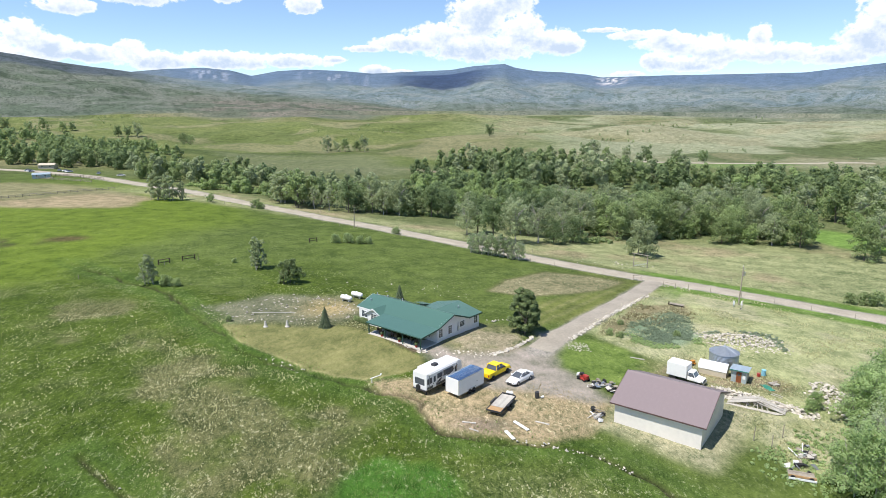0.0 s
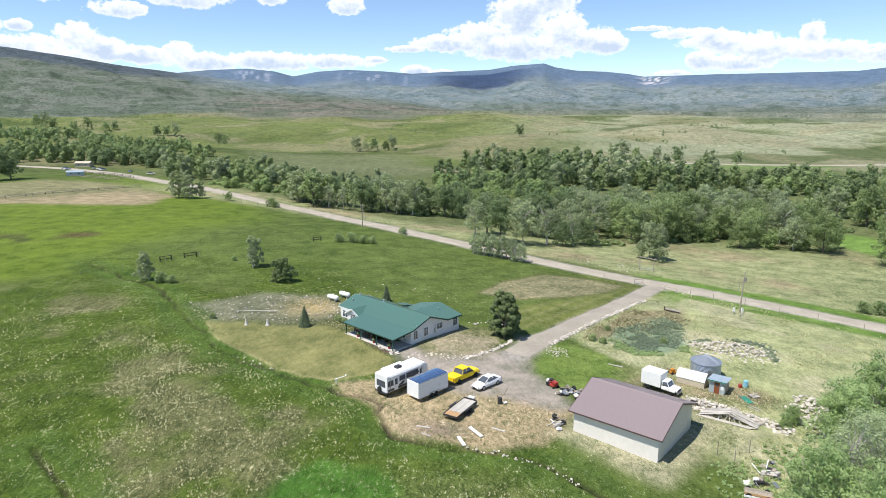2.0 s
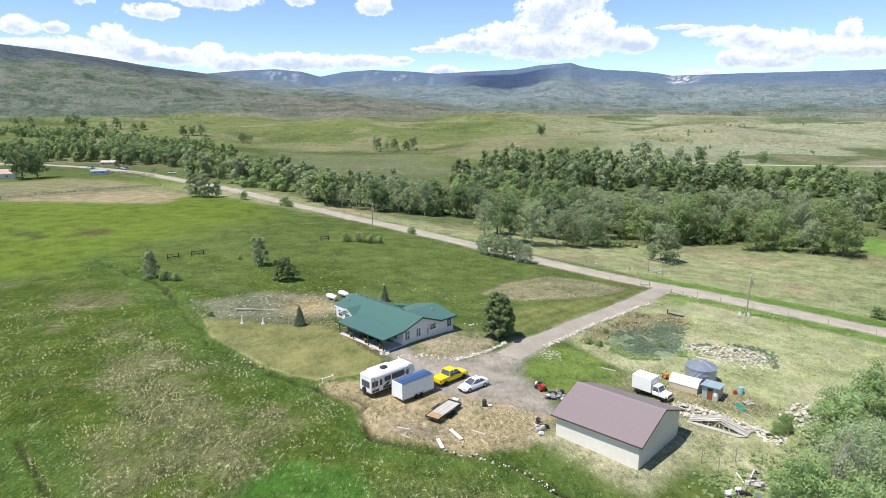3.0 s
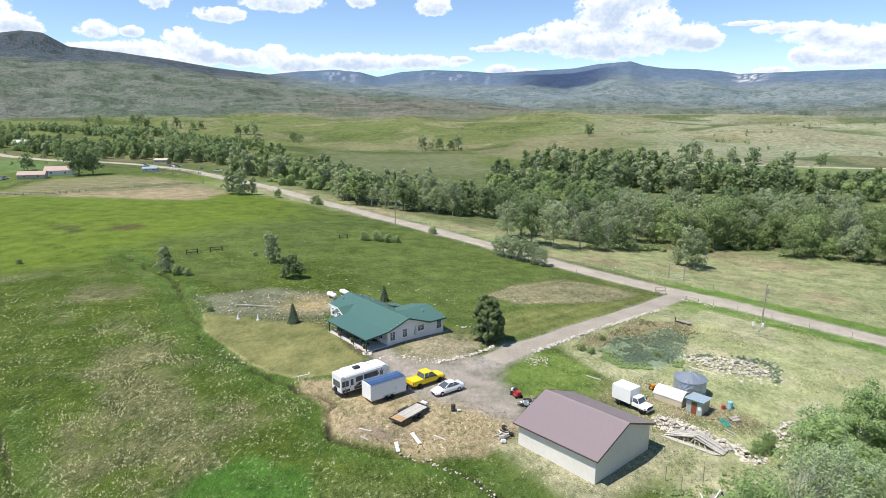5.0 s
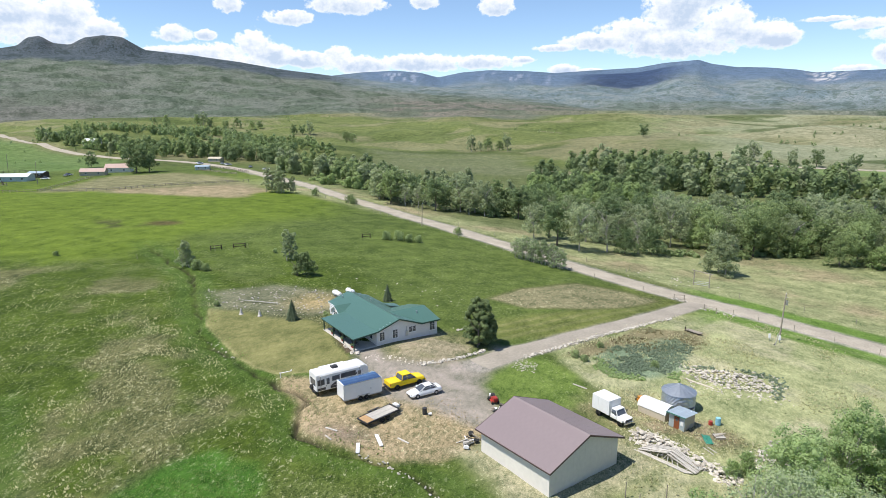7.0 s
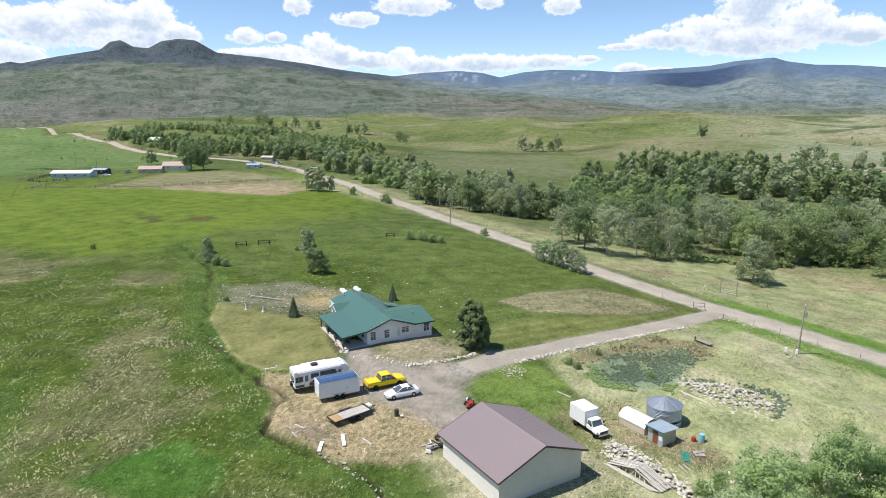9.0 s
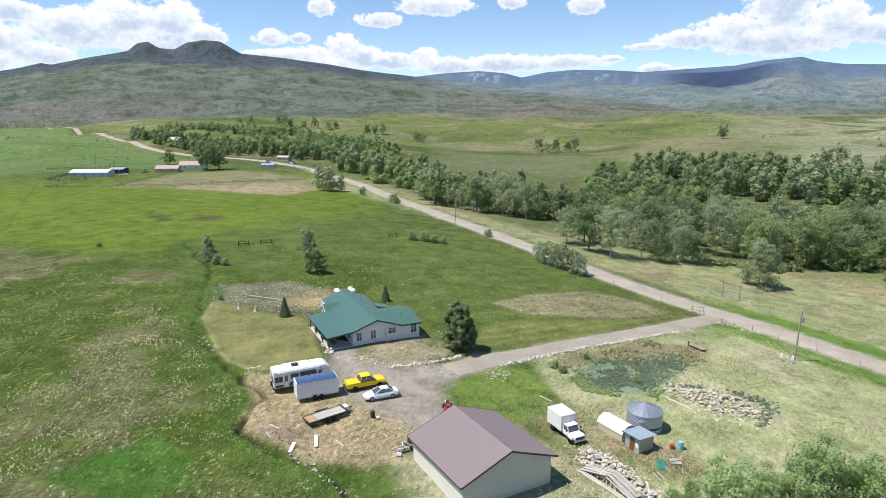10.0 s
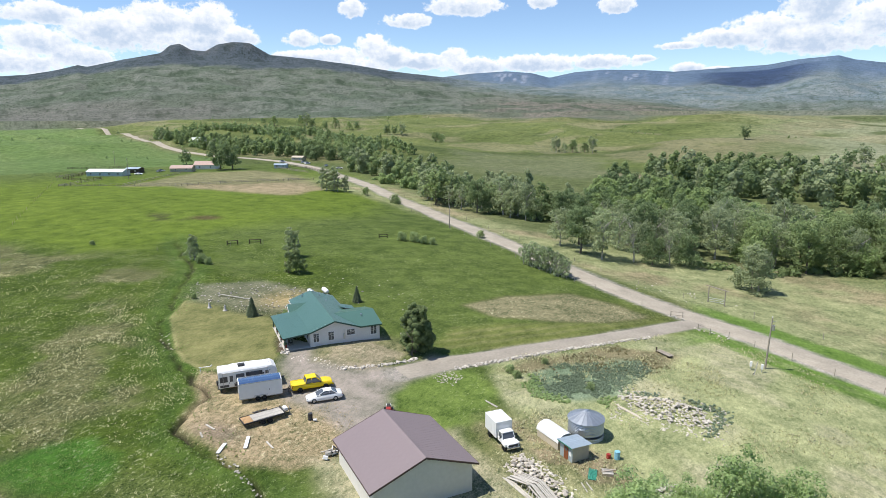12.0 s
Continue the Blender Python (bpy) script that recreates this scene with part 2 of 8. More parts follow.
    v = m("MULTIPLY", v, m("MULTIPLY", m("SUBTRACT", m("MULTIPLY_ADD", afar, 0.12, 1.0), scrub), m("SUBTRACT", m("MULTIPLY_ADD", afar, 0.1, 1.0), scrub2)))
    v = m("MINIMUM", m("MAXIMUM", v, 0.3), 2.2)
    mul = nt.nodes.new("ShaderNodeMix")
    mul.data_type, mul.blend_type = "RGBA", "MULTIPLY"
    mul.inputs[0].default_value = 1.0
    seed = nt.nodes.new("ShaderNodeMix")
    seed.data_type = "RGBA"
    nt.links.new(speck, seed.inputs[0])
    nt.links.new(at.outputs["Color"], seed.inputs[6])
    lift = nt.nodes.new("ShaderNodeMix")
    lift.data_type, lift.blend_type = "RGBA", "ADD"
    lift.inputs[0].default_value = 1.0
    lift.inputs[7].default_value = (0.34, 0.325, 0.225, 1)
    nt.links.new(at.outputs["Color"], lift.inputs[6])
    nt.links.new(lift.outputs[2], seed.inputs[7])
    nt.links.new(seed.outputs[2], mul.inputs[6])
    cc = nt.nodes.new("ShaderNodeCombineColor")
    nt.links.new(v, cc.inputs[0])
    nt.links.new(m("MULTIPLY_ADD", v, 0.85, 0.15), cc.inputs[1])
    nt.links.new(v, cc.inputs[2])
    nt.links.new(cc.outputs[0], mul.inputs[7])
    nt.links.new(mul.outputs[2], p.inputs["Base Color"])
    bn = nt.nodes.new("ShaderNodeBump")
    bn.inputs["Strength"].default_value, bn.inputs["Distance"].default_value = 0.6, 0.25
    nt.links.new(m("MULTIPLY", f1, m("MULTIPLY_ADD", tu.outputs["Fac"], 1.0, 0.25)), bn.inputs["Height"])
    nt.links.new(bn.outputs[0], p.inputs["Normal"])
    return ma


M = dict(
    drive_gravel=mat("drive_gravel", (0.325, 0.290, 0.238), 0.95, var=0.25, fine=2.5, coarse=0.2, bump=0.5, bump_scale=14, spec=0.2),
    rose_tan=mat("rose_tan_roof", (0.46, 0.33, 0.28), 0.7, var=0.12, fine=1.5, bump=0.1),
    gravel=mat("gravel", (0.372, 0.330, 0.265), 0.95, var=0.3, fine=3.0, coarse=0.25, bump=0.5, bump_scale=14, spec=0.2),
    siding=mat("white_siding", (0.74, 0.72, 0.70), 0.6, var=0.07, fine=3.0, coarse=0.4, bump=0.1),
    trim=mat("white_trim", (0.80, 0.80, 0.79), 0.5, var=0.06, fine=8.0, bump=0.05),
    green_roof=mat("green_roof_metal", (0.072, 0.152, 0.118), 0.3, var=0.10, fine=1.4, coarse=0.25, bump=0.03, rand=0.06, spec=0.9),
    green_trim=mat("dark_green_trim", (0.03, 0.08, 0.06), 0.5, var=0.1),
    brown_roof=mat("brown_roof_metal", (0.225, 0.178, 0.180), 0.5, var=0.08, fine=1.2, coarse=0.2, bump=0.05, rand=0.06, spec=0.5),
    brown_trim=mat("brown_trim", (0.10, 0.06, 0.055), 0.5, var=0.1),
    barn_wall=mat("cream_barn_steel", (0.72, 0.68, 0.62), 0.55, var=0.08, fine=2.0, coarse=0.3, bump=0.06),
    glass=glass_mat("window_glass", (0.085, 0.095, 0.11)),
    concrete=mat("pale_concrete", (0.50, 0.47, 0.43), 0.9, var=0.15, fine=4.0, bump=0.2),
    dark=mat("dark_metal", (0.035, 0.035, 0.037), 0.6, var=0.3),
    dark_wood=mat("dark_wood", (0.07, 0.05, 0.035), 0.8, var=0.3, fine=10),
    wood=mat("weathered_wood", (0.30, 0.26, 0.21), 0.9, var=0.3, fine=7.0, coarse=1.2, rand=0.5),
    pale_wood=mat("bleached_wood", (0.47, 0.44, 0.39), 0.9, var=0.25, fine=7.0, rand=0.5),
    fresh_wood=mat("orange_wood", (0.46, 0.29, 0.14), 0.7, var=0.25, fine=7.0),
    stone=mat("pale_field_stone", (0.51, 0.465, 0.40), 0.95, var=0.3, fine=4.0, rand=0.7, bump=0.5),
    white=mat("white_paint", (0.80, 0.80, 0.79), 0.35, var=0.05, fine=2.0, bump=0.03),
    rv_white=mat("white_fibreglass", (0.78, 0.77, 0.75), 0.4, var=0.06, fine=1.5, bump=0.03),
    rv_dark=mat("grey_graphic", (0.06, 0.06, 0.065), 0.4, var=0.2),
    blue_top=mat("bright_trailer_roof", (0.62, 0.68, 0.76), 0.16, 1.0, var=0.08, fine=1.5, bump=0.03),
    yellow=mat("yellow_car_paint", (0.83, 0.60, 0.012), 0.25, var=0.06, fine=2.0, bump=0.0),
    car_white=mat("white_car_paint", (0.82, 0.82, 0.81), 0.22, var=0.03, fine=2.0, bump=0.0),
    tyre=mat("black_rubber", (0.018, 0.018, 0.018), 0.85, var=0.2),
    rim=mat("grey_alloy", (0.42, 0.42, 0.43), 0.35, 0.7, var=0.1),
    chrome=mat("chrome", (0.7, 0.7, 0.7), 0.2, 0.9, var=0.05),
    red_lamp=mat("red_lens", (0.35, 0.02, 0.015), 0.3, var=0.05),
    red=mat("red_paint", (0.33, 0.035, 0.025), 0.4, var=0.2),
    orange=mat("orange_paint", (0.55, 0.22, 0.02), 0.5, var=0.2),
    galv=mat("galvanised_steel", (0.46, 0.49, 0.52), 0.38, 0.75, var=0.12, fine=2.5, bump=0.05, rand=0.2),
    galv_flat=mat("grey_blue_steel_roof", (0.44, 0.52, 0.57), 0.45, 0.4, var=0.15, fine=2.0, rand=0.2),
    tan=mat("tan_plywood", (0.50, 0.44, 0.34), 0.8, var=0.12, fine=4.0),
    brown_door=mat("red_brown_door", (0.22, 0.07, 0.025), 0.6, var=0.25, fine=6.0),
    blue_plastic=mat("light_blue_plastic", (0.22, 0.48, 0.60), 0.45, var=0.15),
    teal=mat("green_tarp", (0.03, 0.20, 0.14), 0.7, var=0.3),
    pole_wood=mat("pole_wood", (0.30, 0.26, 0.21), 0.9, var=0.3, fine=6.0),
    bark=mat("bark", (0.15, 0.125, 0.10), 0.95, var=0.3, fine=5.0, bump=0.6),
    bark_pale=mat("bleached_limb", (0.42, 0.39, 0.35), 0.95, var=0.2, fine=5.0),
    leaf=leaf_mat("cottonwood_leaves", (0.209, 0.282, 0.113), (0.435, 0.531, 0.243), 0.5),
    leaf_grey=leaf_mat("silvery_leaves", (0.282, 0.339, 0.175), (0.508, 0.576, 0.339), 0.5),
    leaf_pale=leaf_mat("pale_willow_leaves", (0.31, 0.40, 0.19), (0.53, 0.61, 0.36), 0.5),
    leaf_fresh=leaf_mat("fresh_bush_leaves", (0.29, 0.42, 0.15), (0.52, 0.64, 0.31), 0.55),
    leaf_dark=leaf_mat("dark_willow_leaves", (0.158, 0.226, 0.102), (0.356, 0.452, 0.220), 0.5),
    leaf_bright=leaf_mat("fresh_green_leaves", (0.220, 0.316, 0.119), (0.435, 0.542, 0.232), 0.5),
    leaf_poplar=leaf_mat("poplar_leaves", (0.160, 0.220, 0.092), (0.310, 0.385, 0.175), 0.5),
    needle=leaf_mat("blue_green_needles", (0.070, 0.100, 0.056), (0.150, 0.190, 0.105)),
    weed=leaf_mat("blue_green_weeds", (0.215, 0.295, 0.185), (0.41, 0.49, 0.355), 0.5),
    rust_weed=leaf_mat("rusty_weeds", (0.22, 0.17, 0.095), (0.33, 0.30, 0.16), 0.5),
    dry=leaf_mat("dry_straw_blades", (0.36, 0.30, 0.17), (0.52, 0.44, 0.27), 0.5),
    pale_grass=leaf_mat("pale_field_blades", (0.38, 0.42, 0.19), (0.66, 0.63, 0.41), 0.5),
    blade=leaf_mat("green_grass_blades", (0.125, 0.195, 0.050), (0.245, 0.340, 0.105), 0.5),
    tuft=leaf_mat("meadow_grass_tufts", (0.20, 0.25, 0.08), (0.46, 0.46, 0.27), 0.5),
)
M["ground"] = ground_mat()

# ---------------------------------------------------------------- the lie of the land


def hash2(ix, iy, seed):
    h = (ix.astype(np.int64) * 374761393 + iy.astype(np.int64) * 668265263 + seed * 982451653) & 0xFFFFFFFF
    h = ((h ^ (h >> 13)) * 1274126177) & 0xFFFFFFFF
    return ((h ^ (h >> 16)) & 0xFFFF) / 65535.0


def vnoise(x, y, size, seed=0):
    """Smooth value noise, 0 to 1, with cells of that size in metres."""
    x, y = np.asarray(x, float) / size, np.asarray(y, float) / size
    ix, iy = np.floor(x), np.floor(y)
    fx, fy = x - ix, y - iy
    fx, fy = fx * fx * (3 - 2 * fx), fy * fy * (3 - 2 * fy)
    a, b = hash2(ix, iy, seed), hash2(ix + 1, iy, seed)
    c, d = hash2(ix, iy + 1, seed), hash2(ix + 1, iy + 1, seed)
    return (a * (1 - fx) + b * fx) * (1 - fy) + (c * (1 - fx) + d * fx) * fy


def fbm(x, y, size, seed=0, octaves=4):
    s, w, t = 0.0, 1.0, 0.0
    for k in range(octaves):
        s = s + w * vnoise(x, y, size / 2 ** k, seed + k * 17)
        t += w
        w *= 0.5
    return s / t


def smooth(a, b, v):
    t = np.clip((np.asarray(v, float) - a) / (b - a), 0, 1)
    return t * t * (3 - 2 * t)


HUB = (35.0, 8.0)
# azimuth and elevation of the far range's crest, and of the ridge in front of it, from the hub; degrees
FAR_CREST = [(-180, 3.0), (-90, 2.6), (-40, 2.4), (-27, 3.1), (-23.8, 3.46), (-20.8, 3.63), (-18.6, 3.45), (-17, 3.05), (-14.9, 3.47), (-12.5, 3.65), (-9.2, 3.55),
             (-6.7, 3.36), (-3.2, 3.54), (0.3, 3.7), (2.3, 4.02), (5.0, 4.2), (6.0, 3.86), (7.8, 3.56), (10.2, 3.44), (12.2, 3.22), (13.4, 2.98),
             (19.2, 3.07), (29, 3.05), (32, 3.37), (36, 3.75), (60, 3.5), (180, 3.0)]
FRONT_CREST = [(-180, 1.0), (-90, 2.0), (-66, 2.6), (-61.3, 2.77), (-59.2, 2.96), (-57.3, 3.34), (-55.8, 3.77), (-55.2, 3.66), (-52.6, 4.3), (-49.8, 4.9), (-49.1, 5.5), (-48.3, 5.66),
               (-47.5, 5.2), (-46.4, 5.13), (-45.4, 5.7), (-44.1, 5.93), (-42.8, 5.87), (-41.2, 4.96), (-37.8, 4.69), (-33.9, 4.2), (-31, 3.72), (-28, 3.38), (-25.7, 3.1),
               (-20, 2.45), (-14, 1.95), (-8, 1.3), (-3, 0.4), (0, -0.4), (20, -0.6), (60, 0.5), (180, 1.0)]
HILL = [(-180, 10), (-65, 8), (-50, 12), (-38, 20), (-28, 27), (-12, 33), (12, 33), (22, 29), (36, 27), (180, 12)]


def curve(table, az):
    a = np.array(table, float)
    return np.interp(az, a[:, 0], a[:, 1])


def ground_z(x, y):
    x, y = np.asarray(x, float), np.asarray(y, float)
    u = np.clip(x, -130, 105) / 100.0
    s = np.clip(y, -40, 285) / 100.0
    z = -2.014 + 0.48 * u + 5.038 * s - 3.646 * u * s - 2.327 * s * s - 2.269 * u * u
    z = -6.3 + np.logaddexp(0, (z + 6.3) * 1.5) / 1.5
    z = z + 0.75 * np.exp(-((x - 0) ** 2 + (y - 101) ** 2) / 180.0)
    z = z + 0.6 * np.exp(-((x - 62) / 18) ** 2 - ((y - 105) / 36) ** 2)
    dx, dy = x - HUB[0], y - HUB[1]
    r = np.hypot(dx, dy)
    az = np.degrees(np.arctan2(dx, dy))
    k = smooth(230, 460, r)
    z = z * (1 - k) + k * (0.5 + 2.6 * smooth(-20, -36, az))
    roll = fbm(x, y, 260, 5, 3) - 0.5
    z = z + smooth(430, 1250, r) * (curve(HILL, az) - 0.5) + smooth(450, 700, r) * (1 - smooth(1100, 1300, r)) * roll * 38 + smooth(480, 700, r) * (1 - smooth(1150, 1350, r)) * (np.abs(fbm(x, y, 120, 63, 3) - 0.5) - 0.12) * -20 + 9.0 * np.exp(-((az - 4) / 8) ** 2) * smooth(440, 620, r) * (1 - smooth(700, 1150, r)) + smooth(110, 300, r) * (1 - smooth(440, 600, r)) * (fbm(x, y, 60, 9, 2) - 0.5) * 0.8
    # ridge in front, with the twin summits
    r1 = 3300.0
    z1 = 38 + r1 * np.tan(np.radians(curve(FRONT_CREST, az)))
    t = np.clip((r - 1350) / (r1 - 1350), 0, 1)
    gully = np.abs(fbm(x, y, 190, 21, 5) - 0.5) * 2
    zs = 38 + r1 * np.tan(np.radians(np.minimum(curve(FRONT_CREST, az), 4.55 + 0.25 * np.exp(-((az + 45) / 3) ** 2))))
    front = curve(HILL, az) + (zs - curve(HILL, az)) * t ** 1.15 - gully * 34 * np.clip(z1 / 200, 0.1, 1) * np.sin(np.pi * t) ** 0.8 + (z1 - zs) * smooth(0.90, 0.955, t)
    front = front - np.clip(r - r1, 0, None) * 0.35
    r2 = 4650.0
    z2 = 38 + r2 * np.tan(np.radians(curve(FAR_CREST, az)))
    t2 = np.clip((r - 2000) / (r2 - 2000), 0, 1)
    far = 26 + (z2 - 26) * t2 ** 1.45 - np.abs(fbm(x, y, 520, 33, 4) - 0.5) * 150 * np.sin(np.pi * t2)
    far = far - np.clip(r - r2, 0, None) * 0.3
    return np.where(r > 1350, np.maximum(np.maximum(front, far), curve(HILL, az) * (1 - smooth(1350, 2400, r)) + 8), z)


def gz(x, y):
    return float(ground_z(x, y))


def polygon_distance(px, py, poly):
    """Signed distance to a closed outline, negative inside."""
    d = np.full(np.shape(px), 1e9)
    inside = np.zeros(np.shape(px), bool)
    n = len(poly)
    for i in range(n):
        (ax, ay), (bx, by) = poly[i], poly[(i + 1) % n]
        ex, ey = bx - ax, by - ay
        t = np.clip(((px - ax) * ex + (py - ay) * ey) / (ex * ex + ey * ey), 0, 1)
        d = np.minimum(d, np.hypot(px - ax - ex * t, py - ay - ey * t))
        if ay != by:
            cross = ((ay > py) != (by > py)) & (px < ex * (py - ay) / (by - ay) + ax)
            inside ^= cross
    return np.where(inside, -d, d)


def line_distance(px, py, line):
    d = np.full(np.shape(px), 1e9)
    for (ax, ay), (bx, by) in zip(line, line[1:]):
        ex, ey = bx - ax, by - ay
        t = np.clip(((px - ax) * ex + (py - ay) * ey) / (ex * ex + ey * ey), 0, 1)
        d = np.minimum(d, np.hypot(px - ax - ex * t, py - ay - ey * t))
    return d


def resample(line, step):
    pts = [Vector((*p[:2], 0)) for p in line]
    out = []
    # a smooth curve through the points
    for i in range(len(pts) - 1):
        p0, p1, p2, p3 = pts[max(i - 1, 0)], pts[i], pts[i + 1], pts[min(i + 2, len(pts) - 1)]
        n = max(1, int((p2 - p1).length / step))
        for k in range(n):
            t = k / n
            out.append(0.5 * ((2 * p1) + (p2 - p0) * t + (2 * p0 - 5 * p1 + 4 * p2 - p3) * t * t + (3 * p1 - p0 - 3 * p2 + p3) * t ** 3))
    out.append(pts[-1])
    return out


ROAD = [(-1080, 768), (-760, 600), (-582, 502), (-500, 458), (-437, 433), (-376, 412), (-312, 391), (-250, 377), (-197, 347), (-154, 314), (-114, 284), (-84, 257), (-52, 231), (-37, 218), (-9, 196.3), (9.5, 181.5), (23, 170.2), (34, 161.8), (45.5, 154), (57.5, 147.5), (68, 141), (77, 135.8), (86, 130.3), (98, 122.5), (140, 96), (210, 48)]
DRIVE = [(15.5, 94.5), (19.5, 101.2), (24, 107), (30.2, 115.6), (37.6, 125.6), (44.6, 135.5), (49.5, 143.5), (54, 150)]
DITCH = [(-90, 144.5), (-72, 132), (-57.3, 122), (-51, 115.5), (-46.3, 108.8), (-39.5, 101.2), (-33.2, 94.6), (-27, 88.8), (-22, 85.6), (-18, 83), (-14, 81.2), (-10, 79.6), (-6, 77.7), (-3.6, 76.1), (-2.3, 72.5), (-1.6, 70.6), (0.2, 68.7), (2.5, 67.8), (4.8, 67.5), (8.2, 66.7), (11.5, 66.4), (14.5, 65.4), (17.8, 63.4), (20.6, 60.8), (26, 54)]
GULLY = [(-41, 63), (-37.2, 59.9), (-34, 57.4), (-31.3, 55), (-28, 52), (-22, 47)]
LAWN = [(-38.7, 103.8), (-33.2, 95.8), (-25.8, 90), (-20.3, 85.6), (-15.5, 82.8), (-11.5, 82.1), (-6, 84.5), (-3, 87.4), (-3, 90), (-6.8, 93.4), (-13, 101), (-18, 104.2), (-24, 103.2), (-32, 104.2)]
DRYPLOT = [(-47, 112), (-39.6, 118), (-30.6, 122.5), (-21, 121.5), (-15.5, 113), (-17, 106.5), (-26.5, 105), (-37, 105.5)]
STRAW = [(-11, 82), (-7, 77.6), (-3.2, 75.3), (-1.8, 71.6), (0.6, 69), (4, 68), (8.3, 66.9), (12, 66.4), (17.8, 68), (20.5, 71), (23, 77), (15, 83), (3, 85), (-4, 82.5)]
YARD = [(-3.5, 92.8), (-0.6, 95.2), (2.6, 91), (8.8, 92.3), (14, 97), (17, 103), (22.2, 101), (17.6, 93), (17.4, 88.5), (20.6, 83.2), (23, 78), (20.6, 76), (13.5, 80), (8, 79.5), (4.5, 81), (3, 85), (-1.2, 88.5)]
MOWN = [(10.3, 130.1), (15.3, 140.7), (25.7, 151.5), (35.9, 149.5), (43.5, 145.2), (37.4, 137.1), (26.2, 130.1), (18.1, 127.2)]
SWARD = [(16, 107), (15, 116), (22, 124), (37, 135), (47, 145), (48.5, 143), (42, 134.5), (24, 110.5)]
LUSH = [(-11.5, 60.4), (-7.5, 62.5), (-1, 62.4), (2.6, 58.8), (1.6, 55), (-4, 52), (-12.5, 52)]
WEEDS = [(32.5, 105), (35, 111), (46.2, 119.2), (48.3, 116.4), (45.3, 105), (40.4, 100), (35.5, 100.3)]
REDWEEDS = [(28, 104), (31.2, 111.4), (41, 124.8), (50.3, 124.6), (51.4, 119.6), (46.5, 113)]
PADDOCK = [(-214, 222), (-191, 233), (-160, 231), (-124, 230), (-122, 252), (-147, 284), (-170, 300), (-222, 322), (-244, 292)]
HAYFAR = [(-288, 330), (-318, 380), (-437, 423), (-500, 447), (-582, 490), (-760, 588), (-1080, 752), (-1300, 600), (-700, 130), (-350, 190), (-330, 240)]
EASTFIELD = [(25, 106), (44, 133), (54, 142), (60, 139), (72, 131), (86, 120), (110, 98), (95, 70), (62, 64), (40, 60), (37, 74), (36, 92), (30, 99)]
EASTGREEN = [(19, 99.5), (24.5, 102.5), (30, 97), (32, 88), (27.5, 82), (22, 83.5), (18.5, 88)]


